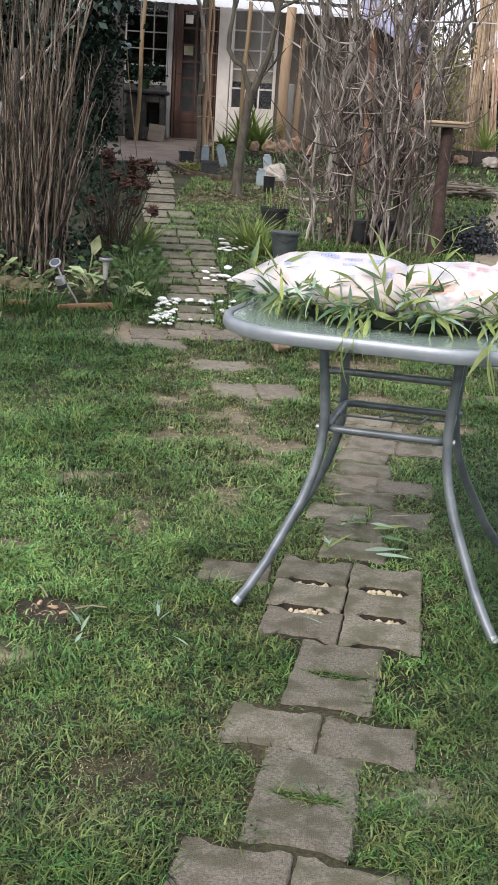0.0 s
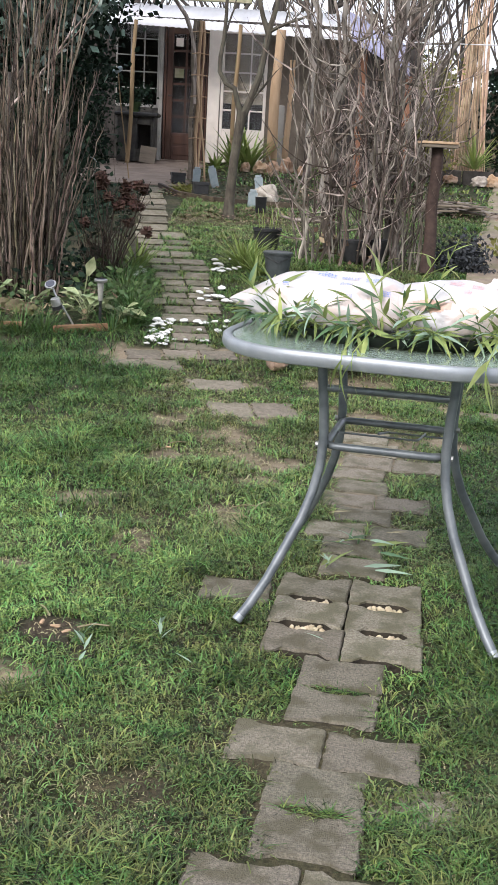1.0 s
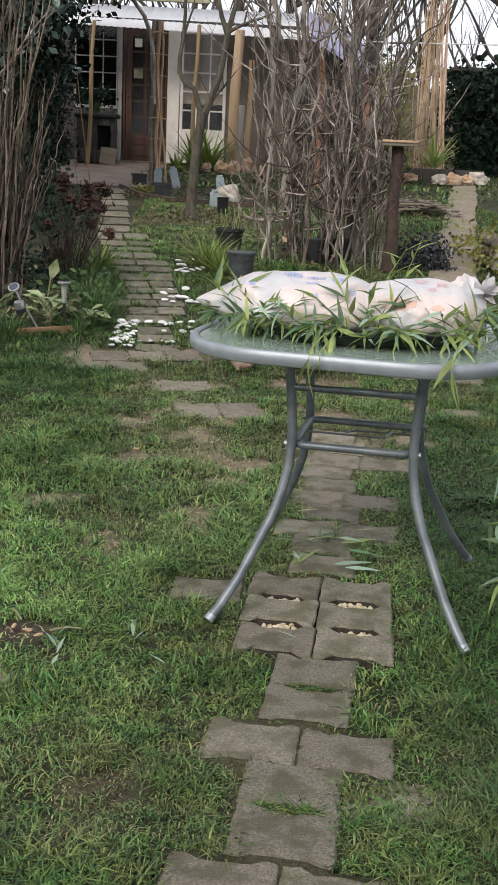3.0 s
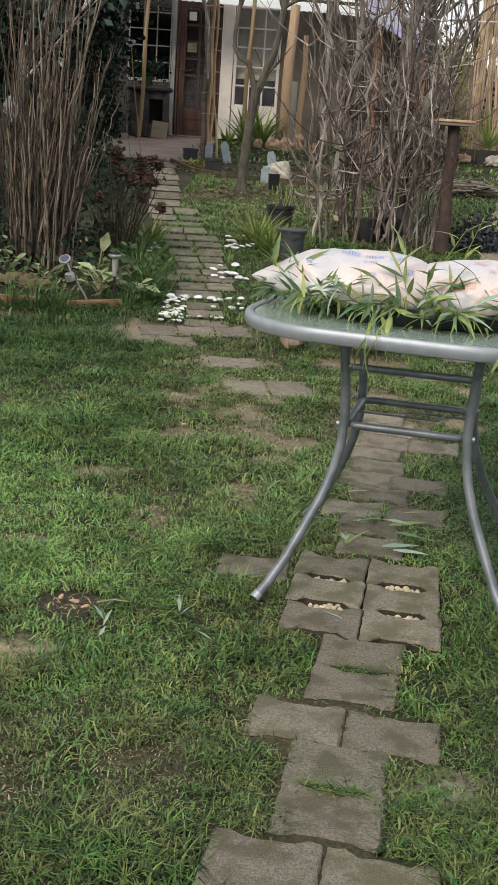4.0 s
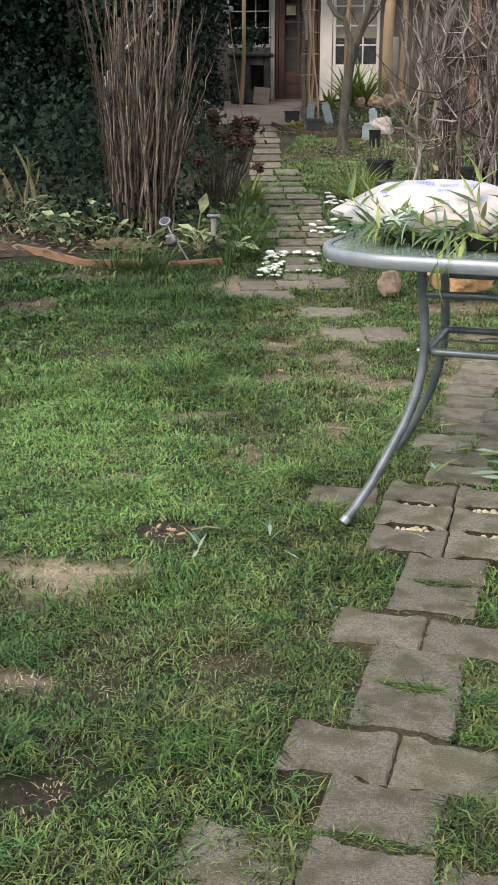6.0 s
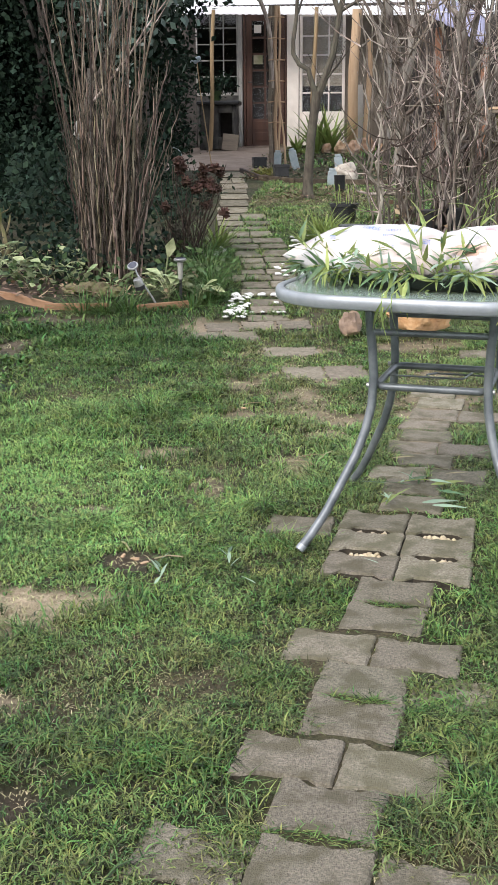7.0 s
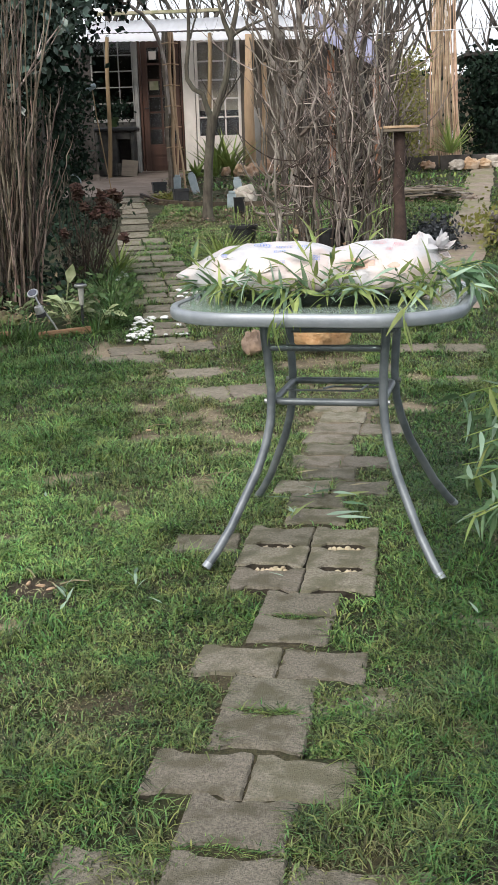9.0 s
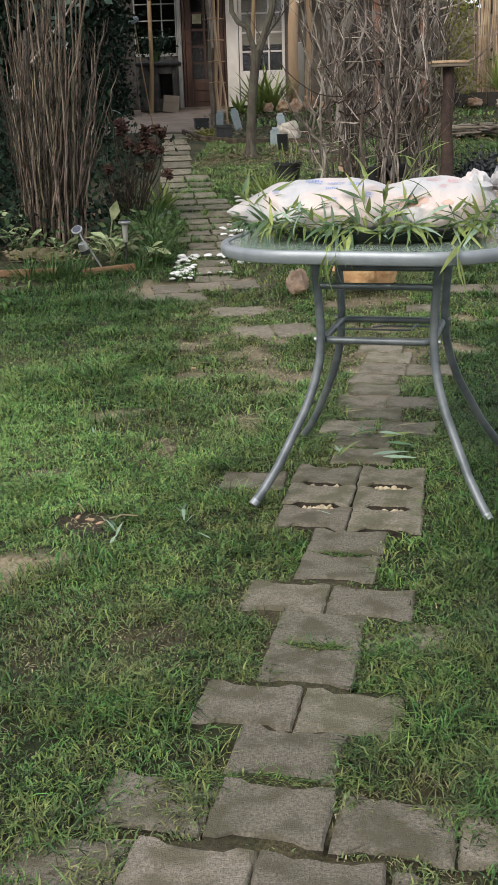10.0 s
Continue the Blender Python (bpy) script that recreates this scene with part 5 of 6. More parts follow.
# long bare branches that reach over the house roof
lb = thing("leaning_branch", (-2.3, 10.2, rise(10)), "long bare branches leaning from the hedge", "branch")
for k, (d, ln, z) in enumerate((((0.75, 0, 1.0), 1.7, 1.1), ((0.45, 0.2, 1), 1.6, 1.2), ((0.9, -0.1, 0.75), 1.2, 1.0), ((0.3, 0, 1), 1.9, 1.0))):
    part("branch", (lambda q: (tree_limb(q, (0, 0, z), d, ln, 0.016, 1, random.Random(90 + k), 0.4, 0.15, 2), q)[1])(Acc()), M["twig"], lb)
part("stub", Acc().tube([(0, 0, 0), (-0.05, 0, 0.6), (0, 0, 1.3)], [0.04, 0.035, 0.03], 8), M["bark_far"], lb)

# ---- big bare shrub behind the table ----
stem_shrub("hazel_shrub", 0.84, 8.75, 48, (0.56, 0.32), (0.78, 0.5), 2.8, 0.0125, "twig", "large bare many-stemmed shrub with pale grey twigs", 101, 0.05, 6, dense=0.2, crook=0.12, depth=1, kink=0.014, fine="twig_pale", girth=0.6)
old = stem_shrub("hazel_shrub", 0.86, 9.15, 8, (0.34, 0.2), (0.36, 0.34), 3.2, 0.058, "bark", "bare shrub with thicker lichen-grey trunks", 102, 0.05, 6, dense=0.26, crook=0.05, depth=2, kink=0.018, fine="twig", stray=0.03)
part("limb", Acc().tube([(-0.1, -0.25, 0.42), (0.0, -0.3, 0.66), (0.18, -0.3, 0.84), (0.3, -0.32, 1.06), (0.42, -0.3, 1.24), (0.5, -0.3, 1.5), (0.64, -0.3, 1.75)],
                        [0.034, 0.036, 0.033, 0.036, 0.031, 0.026, 0.018], 9), M["bark"], old, "slanting limb with pale lichen")
stem_shrub("sapling_clump", 1.24, 8.95, 13, (0.12, 0.12), (0.24, 0.24), 2.6, 0.009, "twig", "slim straight bare shoots beside the bird table", 103, 0.03, 5, dense=0.16, crook=0.07, depth=1, fine="twig_pale", girth=0.6)
# long arching side shoots that cross the stems
arcs = thing("arching_shoots", (0.85, 8.55, rise(8.55) - 0.03), "dark arching side shoots of the bare shrub", "shrub")
ra = random.Random(104)
for k in range(28):
    x0, z0, way = ra.uniform(-0.4, 0.5), ra.uniform(0.35, 1.7), ra.choice((-1, 1))
    ln, sag, y0 = ra.uniform(0.3, 0.75), ra.uniform(-0.1, 0.16), ra.uniform(-0.25, 0.2)
    pts = []
    for i in range(10):
        q = i / 9
        pts.append((x0 + way * ln * q ** 0.9 + ra.gauss(0, 0.007), y0 - 0.1 * q + ra.gauss(0, 0.008), z0 + ln * (0.9 * q * q - sag * math.sin(3.1 * q)) + ra.gauss(0, 0.009)))
    rr = ra.uniform(0.0045, 0.0085)
    part("shoot", Acc().tube(pts, [rr * (1 - 0.65 * i / 9) for i in range(10)], 5), M[ra.choice(("twig", "dark_stem", "twig"))], arcs)
leaf_cloud("moss_tufts", 90, ((0.25, 1.2), (8.5, 9.2), (0.4, 0.6)), 0.05, "litter", "dead leaves under the bare shrub", 64)

# black pots beside the shrub
pot = thing("black_pot", pose(0.09, 9.0, rise(9.0) - 0.03) @ Matrix.Scale(0.82, 4), "black plastic plant pot with dry stalks", "plant pot")
part("body", Acc().lathe((0, 0, 0), [(0.1, 0), (0.115, 0.1), (0.135, 0.24), (0.148, 0.245), (0.148, 0.275), (0.13, 0.275), (0.12, 0.2)], 20), M["pot"], pot)
part("soil", Acc().lathe((0, 0, 0.18), [(0.118, 0), (0.118, 0.012)], 16), M["soil"], pot)
for k in range(7):
    part("stalk", Acc().tube([(0.07 * math.cos(k), 0.07 * math.sin(k), 0.19), (0.09 * math.cos(k), 0.08 * math.sin(k), 0.35), (0.1 * math.cos(k + 0.2), 0.09 * math.sin(k), 0.46)], 0.004, 4), M["strap"], pot)
bucket = thing("bucket", pose(0.17, 7.75, rise(7.75) - 0.03) @ Matrix.Scale(0.82, 4), "dark grey bucket with a thin handle beside the path", "bucket")
part("body", Acc().lathe((0, 0, 0), [(0.085, 0), (0.1, 0.1), (0.118, 0.26), (0.126, 0.262), (0.126, 0.285), (0.112, 0.285), (0.1, 0.2)], 20), M["bucket"], bucket)
part("rim", Acc().lathe((0, 0, 0.268), [(0.127, 0), (0.131, 0.004), (0.131, 0.014), (0.127, 0.018)], 20), M["bucket"], bucket)
part("handle", Acc().tube([(-0.128, 0, 0.26), (-0.1, -0.08, 0.24), (0.0, -0.128, 0.2), (0.1, -0.08, 0.24), (0.128, 0, 0.26)], 0.004, 6), M["pot"], bucket)
for k, (x, y) in enumerate(((0.78, 8.75), (0.98, 8.85))):
    p2 = thing("black_pot", pose(x, y, rise(y)) @ Matrix.Scale(0.75, 4), "black plastic plant pot behind the shrub stems", "plant pot")
    part("body", Acc().lathe((0, 0, 0), [(0.09, 0), (0.12, 0.2), (0.13, 0.2), (0.13, 0.23), (0.11, 0.23)], 18), M["pot"], p2)
    part("soil", Acc().lathe((0, 0, 0.17), [(0.105, 0), (0.105, 0.01)], 14), M["soil"], p2)

# bird table on a rough post
bird = thing("bird_table", (1.334, 8.4, rise(8.4)), "flat wooden bird table on a rough dark post", "bird table")
part("post", Acc().tube([(0, 0, 0), (0.01, 0, 0.25), (-0.005, 0, 0.5), (0.01, 0, 0.75), (0, 0, 0.94)], [0.06, 0.05, 0.046, 0.046, 0.046], 10), M["dark_stem"], bird)
part("board", Acc().box(-0.14, -0.12, 0.94, 0.14, 0.12, 0.965, 0.004), M["wood_grey"], bird)
for k in range(2):
    part("batten", Acc().box(-0.14, -0.13 + 0.24 * k, 0.967, 0.14, -0.11 + 0.24 * k, 0.985, 0.003), M["wood_log"], bird)
leaf_cloud("lavender_bush", 1900, ((-0.16, 0.16), (-0.15, 0.15), (0.02, 0.2)), 0.035, "lavender", "dark bushy shrub beside the trail", 65, "", (1.66, 8.65, rise(8.65)), "shrub",
           shape=lambda x, y, z: x * x + y * y + (z - 0.02) ** 2 < 0.03)

# trodden earth trail on the far side
tv_, tf_ = [], []
for j in range(120):
    y = 6.4 + 0.1 * j
    for k in range(7):
        s = k / 6 - 0.5
        wob = 0.03 * noise.noise(Vector((y * 2.3, s * 5, 1.7)))
        tv_.append((1.88 + (y - 8.6) * 0.215 + s * 0.36 + wob, y, rise(y) + 0.004 - 0.09 * s ** 4 + 0.006 * noise.noise(Vector((y * 5, s * 9, 4)))))
for j in range(119):
    tf_ += [(j * 7 + k, j * 7 + k + 1, j * 7 + k + 8, j * 7 + k + 7) for k in range(6)]
tmesh = bpy.data.meshes.new("trail")
tmesh.from_pydata(tv_, [], tf_)
tmesh.materials.append(M["trail"])
tmesh.polygons.foreach_set("use_smooth", [True] * len(tmesh.polygons))
tagged(new("trail", tmesh), "trodden brown earth path running up the garden", "path", kind="structure")
logs = thing("log_pile", (2.2, 8.75, rise(8.75)), "low pile of mossy logs beside the trail", "logs")
for k in range(9):
    part("log", Acc().tube([(-0.02 + 0.09 * (k % 3), -0.3, 0.05 + 0.085 * (k // 3)), (0.0 + 0.09 * (k % 3), 0.3, 0.05 + 0.085 * (k // 3))], 0.042, 9), M["bark"], logs)
leaf_cloud("log_pile_moss", 700, ((2.05, 2.75), (8.0, 9.6), (0.38, 0.6)), 0.05, "yellow_leaf", "yellow-green moss and leaves on the log pile", 66)

rub = thing("timber_heap", (2.2, 12.8, rise(12.8)), "heap of old boards and sticks lying on the grass", "timber")
rt = random.Random(31)
for k in range(44):
    L = rt.uniform(0.15, 0.6)
    part("board", Acc().box(-L / 2, -0.03, 0, L / 2, 0.03, 0.018, 0.003), M["wood_grey" if k % 3 else "bark"], rub,
         at=pose(rt.uniform(-0.35, 0.35), rt.uniform(-0.5, 0.6), 0.01 + 0.01 * (k // 5), rt.uniform(-8, 8), rt.uniform(-8, 8), rt.uniform(-60, 60)))
litter("heap_litter", 400, 1.6, 2.7, 12.0, 14.2, 0.07, "litter", "brown leaves round the timber heap", 67)

for k, (x, y, s) in enumerate(((3.3, 17.0, 0.13), (3.5, 17.0, 0.14), (3.72, 17.1, 0.12), (3.95, 17.3, 0.16), (2.9, 17.3, 0.11))):
    rock(x, y, (s, s * 0.7, s * 0.7), "rock_grey" if k in (0, 3) else "rock", "pale and brown rock edging the far bed", 40 + k, "far bed rocks")
for k in range(4):
    board(2.1 + 0.5 * k, 17.4, 2.58 + 0.5 * k, 17.4 + 0.05 * k, 0.2, "bark_far", "dark low board of the far raised bed", "far bed boards", 0.05)

# tall straw-coloured canes with a spiky plant at their foot
pam = thing("straw_cane_clump", (3.25, 17.8, rise(17.8)), "bundle of tall straw-coloured dry canes", "canes")
rp = random.Random(77)
for k in range(58):
    x0 = rp.uniform(-0.27, 0.27)
    x1 = x0 * 0.45 - 0.06 + rp.gauss(0, 0.06)
    xm = (x0 + x1) / 2 + rp.gauss(0, 0.04)
    h = rp.uniform(1.9, 3.3)
    part("cane", Acc().tube([(x0, rp.uniform(-0.1, 0.1), 0), (xm, 0, h * 0.5), (x1, 0.05, h)], [0.009 * rp.uniform(0.6, 1.3), 0.008, 0.005], 5, caps=False), M["pampas"], pam)
strap_clump("yucca", 3.2, 17.0, 60, 0.6, 0.03, "strap", "spiky green plant before the straw canes", 91, 0.35, 1.25, rise(17) + 0.25)
leaf_cloud("bamboo_thicket", 4200, ((1.9, 2.75), (16.6, 17.6), (1.1, 2.6)), 0.055, "yellow_leaf", "yellow-green leafy thicket behind the shrub", 92)

# shed with violet roof sheets, half hidden by the shrub
shed = thing("garden_shed", (1.45, 15.4, rise(15.4)), "dark open shed with a faded violet sheet roof", "shed")
part("back_wall", Acc().box(-0.5, 0.75, 0, 0.7, 0.8, 1.9, 0.01), M["dark"], shed)
for k in range(2):
    part("post", Acc().box(-0.22 + 0.62 * k, -0.05, 0, -0.12 + 0.62 * k, 0.05, 1.75 - 0.25 * k, 0.01), M["redwood"], shed, "reddish brown post")
roofa = Acc()
for k in range(5):
    for s in range(13):
        u, v = s / 12, k / 4
        x, z = -0.36 + 0.78 * u + 0.06 * v * u, 2.64 - rise(15.4) - 0.4 * u + 0.46 * v
        roofa.v.append(Vector((x, -0.4 + v, z + 0.012 * math.sin(s * 2.6))))
for k in range(4):
    roofa.f += [(k * 13 + s, k * 13 + s + 1, k * 13 + s + 14, k * 13 + s + 13) for s in range(12)]
part("roof", roofa, M["purple"], shed, "faded violet roof sheets").modifiers.new("thickness", "SOLIDIFY").thickness = 0.01

leaf_cloud("dark_conifer", 9000, ((3.75, 6.9), (19.3, 19.8), (0.95, 2.7)), 0.09, "dark_leaf", "dark evergreen shrubs behind the canes", 97)
# fence and dark hut that close the garden on the far side
hut = thing("dark_hut", (5.3, 20.0, rise(20)), "dark boarded hut at the end of the garden", "hut")
for k in range(12):
    part("board", Acc().box(-1.2 + 0.2 * k, -0.02, 0, -1.005 + 0.2 * k, 0.02, 1.75, 0.004), M["dark"], hut)
part("roof", Acc().box(-1.4, -0.3, 1.75, 1.4, 1.6, 1.82, 0.01), M["dark"], hut)
fence = thing("fence", (1.6, 21.5, rise(21.5)), "weathered board fence behind the garden", "fence")
for k in range(24):
    part("slat", Acc().box(0.16 * k, -0.012, 0, 0.16 * k + 0.15, 0.012, 1.55 + 0.03 * math.sin(k * 2.3), 0.003), M["wood_grey"], fence)
line = thing("washing_line", (0, 0, 0), "pale cord stretched across the garden", "cord")
part("cord", Acc().tube([(0.6, 15.0, 2.66), (2.1, 15.0, 2.655), (4.0, 15.0, 2.7), (6.5, 15, 2.85)], 0.008, 5), M["cord"], line)
part("post", Acc().tube([(6.5, 15, rise(15)), (6.5, 15, 2.9)], 0.05, 8), M["bark"], line)
part("post", Acc().tube([(0.6, 15, rise(15)), (0.6, 15, 2.75)], 0.05, 8), M["bark"], line)

# bare trees behind house and fence
def bare_tree(x, y, h, seed, r=0.12, n=9):
    q = random.Random(seed)
    ob = thing("bare_tree", (x, y, rise(y) - 0.05), "leafless dark tree behind the garden", "tree", "background trees")
    part("trunk", Acc().tube([(0, 0, 0), (0.05, 0, h * 0.2), (0.0, 0.05, h * 0.4), (0.08, 0, h * 0.6)], [r, r * 0.8, r * 0.7, r * 0.5], 8), M["bark_far"], ob)
    ac = Acc()
    for k in range(n):
        tree_limb(ac, (0.03, 0.02, h * q.uniform(0.18, 0.6)), (q.uniform(-1, 1), q.uniform(-0.6, 0.6), q.uniform(0.4, 1.4)), h * q.uniform(0.35, 0.6), r * 0.4, 3, q, 0.6, 0.2, 3)
    part("crown", ac, M["bark_far"], ob)


for k, (x, y, h) in enumerate(((2.6, 23.5, 6.5), (4.2, 24.5, 6.0), (1.2, 24.0, 6.0), (-0.8, 24.5, 5.5), (-2.8, 24.0, 6.0), (5.6, 23.0, 5.0), (3.4, 27, 7), (0.2, 27, 6.5), (6.8, 25, 6), (-4.6, 24, 6))):
    bare_tree(x, y, h, 200 + k)
lt = thing("leaning_tree", (4.3, 14.5, rise(14.5)), "pale bare branches reaching across from the far side", "tree")
part("trunk", Acc().tube([(0.6, 0, 0), (0.3, 0, 0.9), (-0.25, 0, 1.7), (-0.9, 0, 2.4), (-1.3, 0, 3.0)], [0.08, 0.06, 0.045, 0.03, 0.02], 8), M["twig"], lt)
la = Acc()
for k in range(5):
    tree_limb(la, (-0.25 - 0.2 * k, 0, 1.7 + 0.22 * k), ((-1) ** k * 0.8, 0, 0.7), 1.2, 0.025, 2, random.Random(300 + k))
part("crown", la, M["twig"], lt)
leaf_cloud("far_hedgerow", 9000, ((-16, 16), (34, 37), (1.0, 3.4)), 0.3, "dark_leaf", "dark distant hedgerow", 99)


# ---- stones beside the path ----
SM = [Acc().blob((0, 0, 0), (0.03, 0.023, 0.01), 60 + k, 0.25, 10, 7, 1.8).mesh("white_stone", M["stone_white"]) for k in range(4)]
rs = random.Random(17)


def stones(n, x0, x1, y0, y1, big=1.0):
    for k in range(n):
        x, y = rs.uniform(x0, x1), rs.uniform(y0, y1)
        s = big * rs.uniform(0.7, 1.2)
        m = pose(x, y, rise(y) + 0.008 * s, rs.uniform(-10, 10) + slope(y), rs.uniform(-10, 10), rs.uniform(0, 180)) @ Matrix.Scale(s, 4)
        thing("white_stone", m, "rounded white stone laid beside the path", "stone", "white stones", data=SM[k % 4])


stones(46, -0.575, -0.455, 5.78, 6.38, 0.62)
for k in range(4):
    y = 6.37
    thing("white_stone", pose(-0.56 + 0.082 * k, y, rise(y) + 0.012, 8, 0, 10 * k), "rounded white stone laid across the path", "stone", "white stones", data=SM[k])
stones(9, -0.3, -0.12, 6.15, 6.45, 0.8)
stones(12, -0.36, -0.12, 6.95, 7.4)
stones(16, -0.36, -0.06, 7.9, 8.55)
stones(5, -0.84, -0.76, 7.6, 8.0)
stones(6, -0.45, -0.2, 5.94, 5.97, 0.55)

rock(0.53, 5.46, (0.15, 0.08, 0.13), "rock_orange", "long orange sandstone lying on the lawn", 71, sink=0.1)
stump = thing("upright_stone", (0.157, 5.5, rise(5.5) - 0.01), "upright reddish brown stone on the lawn", "stone")
part("boulder", Acc().blob((0, 0, 0.055), (0.062, 0.06, 0.08), 9, 0.3, 14, 10, 2.2, 0.3), M["rock_brown"], stump)

# ---- garden table ----
TZ = 0.0
table = thing("garden_table", pose(0.429, 2.648, TZ, 0, 0, -12.6), "square grey steel garden table with a rippled green glass top", "table")


def rounded(half, r, n=8):
    """Outline of a square with round corners, counterclockwise."""
    out = []
    for k, (sx, sy) in enumerate(((1, 1), (-1, 1), (-1, -1), (1, -1))):
        for i in range(n + 1):
            a = math.pi / 2 * (k + i / n)
            out.append((sx * (half - r) + r * math.cos(a), sy * (half - r) + r * math.sin(a)))
    return out


HALF, COR = 0.42, 0.25
TOPZ = 0.737
rim = Acc()
prof = [(0.0, -0.006), (-0.004, -0.001), (-0.014, 0.0), (-0.022, -0.003), (-0.024, -0.009), (-0.034, -0.0095), (-0.034, -0.014), (-0.022, -0.016), (-0.02, -0.032),
        (-0.012, -0.037), (-0.004, -0.034), (0.0, -0.026), (0.0015, -0.016)]
for off, dz in prof:
    for x, y in rounded(HALF + off, COR + off):
        rim.v.append(Vector((x, y, TOPZ + dz)))
nn = len(rounded(HALF, COR))
for j in range(len(prof)):
    for i in range(nn):
        a, b = j * nn + i, j * nn + (i + 1) % nn
        c, d = (j + 1) % len(prof) * nn + (i + 1) % nn, (j + 1) % len(prof) * nn + i
        rim.f.append((a, b, c, d))
TURN = pose(-0.022, 0.025, 0, 0, 0, -4)
part("rim", rim, M["rim"], table, "silver-grey rounded rim", at=TURN)
ga = Acc()
o = rounded(HALF - 0.026, COR - 0.026)
for z in (-0.0095, -0.0045):
    ga.v += [Vector((x, y, TOPZ + z)) for x, y in o]
ga.f += [tuple(range(nn - 1, -1, -1)), tuple(range(nn, 2 * nn))]
ga.f += [(i, (i + 1) % nn, nn + (i + 1) % nn, nn + i) for i in range(nn)]
part("glass_top", ga, M["glass_top"], table, "rippled pale green glass", at=TURN)


def leg_points(sx, sy):
    prof2 = ((0.174, 0.715), (0.171, 0.64), (0.164, 0.56), (0.16, 0.48), (0.164, 0.40), (0.178, 0.33), (0.2, 0.26), (0.236, 0.18), (0.27, 0.105), (0.305, 0.045), (0.333, 0.005))
    return [Vector((sx * q - 0.008 * z / 0.7, sy * (q + 0.012 * (1 - z / 0.7)), z)) for q, z in prof2]


for sx in (-1, 1):
    for sy in (-1, 1):
        lg = part("leg", Acc().tube(leg_points(sx, sy), [0.0128] * 11, 14), M["metal"], table)
        q = leg_points(sx, sy)
        # pale sleeve puts the sky's sheen on the leg end into colour
        part("foot_cap", Acc().tube([q[-1] + (q[-2] - q[-1]) * 0.3, q[-1] + (q[-1] - q[-2]) * 0.02], 0.0134, 12), M["rim"], lg)
        for z, yy in ((0.61, 0.168), (0.455, 0.161)):
            part("bolt", Acc().tube([(sx * 0.17 - 0.006, sy * yy, z), (sx * 0.18 - 0.006, sy * yy, z)], 0.008, 8), M["bolt"], lg)
for sy in (-1, 1):
    part("top_rail", Acc().tube([(-0.168, sy * 0.168, 0.61), (0.168, sy * 0.168, 0.61)], 0.0095, 10), M["metal"], table)
    part("top_rail", Acc().tube([(sy * 0.17, -0.17, 0.69), (sy * 0.17, 0.17, 0.69)], 0.0095, 10), M["metal"], table)
ring = [Vector((x - 0.005, y, 0.452)) for x, y in rounded(0.156, 0.035, 5)]
part("shelf_frame", Acc().tube(ring + [ring[0], ring[1]], 0.0105, 10), M["metal"], table)
part("shelf_wire", Acc().tube([(-0.153, -0.01, 0.455), (0.06, -0.01, 0.455), (0.07, -0.008, 0.456), (0.085, 0.05, 0.462)], 0.0032, 6), M["metal"], table)
part("shelf_wire", Acc().tube([(0.153, 0.05, 0.455), (-0.01, 0.05, 0.455), (-0.018, 0.048, 0.456), (-0.04, 0.0, 0.46)], 0.0032, 6), M["metal"], table)

# ---- tray, bags and bamboo on the table ----
ON = pose(0.429, 2.648, TOPZ - 0.004, 0, 0, -12.6)
tray = thing("oval_tray", ON @ pose(-0.02, -0.02, 0.0), "shallow dark oval tray on the table", "tray")
tv = Acc()
for rr_, z in ((0.86, 0.0), (0.95, 0.012), (1.0, 0.03), (1.015, 0.032), (0.98, 0.026), (0.9, 0.01), (0.8, 0.006)):
    tv.v += [Vector((0.31 * rr_ * math.cos(2 * math.pi * k / 40), 0.22 * rr_ * math.sin(2 * math.pi * k / 40), z)) for k in range(40)]
for j in range(6):
    tv.f += [(j * 40 + k, j * 40 + (k + 1) % 40, (j + 1) * 40 + (k + 1) % 40, (j + 1) * 40 + k) for k in range(40)]
tv.f += [tuple(range(39, -1, -1)), tuple(range(240, 280))]
part("dish", tv, M["tray"], tray)


def bag_point(dims, seed, taper, s, ph, lift=0.0, point=0.0):
    """A point on a slack filled bag: flat under, creased, thinner to one end."""
    lx, ly, lz = dims
    e = min(1.0, (s + 1) / point) ** 0.8 * (1 - 0.14 * max(0.0, (1 - point - s)) ** 2) if point else max(0.0, 1 - abs(s) ** 2.6) ** 0.55
    if point:
        e *= max(0.0, 1 - max(0.0, s) ** 7) ** 0.5
    w = e * (1 + taper * s)
    cy, cz = math.cos(ph), math.sin(ph)
    q = Vector((s * 1.3, cy, cz))
    crease = 0.08 * noise.noise(q * 1.9 + Vector((seed, 0, 0)))
    for f, amp in ((2.6, 0.05), (5.5, 0.02), (11.0, 0.008)):
        crease += amp * (0.35 - 2.2 * abs(noise.noise(Vector((q.x * f * 0.7, q.y * f * 0.6, q.z * f * 0.6)) + Vector((seed * f, 2, seed)))))
    y, z = ly * w * cy * (1 + crease), lz * w * cz * (1 + crease)
    z = max(z, -0.45 * lz * (0.6 + 0.4 * w))
    return Vector((lx * s * (1 + 0.04 * crease), y + lift * cy, z + 0.45 * lz + lift * max(0.0, cz)))


def bag_mesh(dims, seed, taper, point=0.0):
    a = Acc()
    nu, nv = 72, 56
    for i in range(nv + 1):
        for k in range(nu):
            a.v.append(bag_point(dims, seed, taper, -1 + 2 * i / nv, 2 * math.pi * k / nu, 0.0, point))
    for i in range(nv):
        for k in range(nu):
            p, q2 = i * nu + k, i * nu + (k + 1) % nu
            a.f.append((p, q2, q2 + nu, p + nu))
    return a


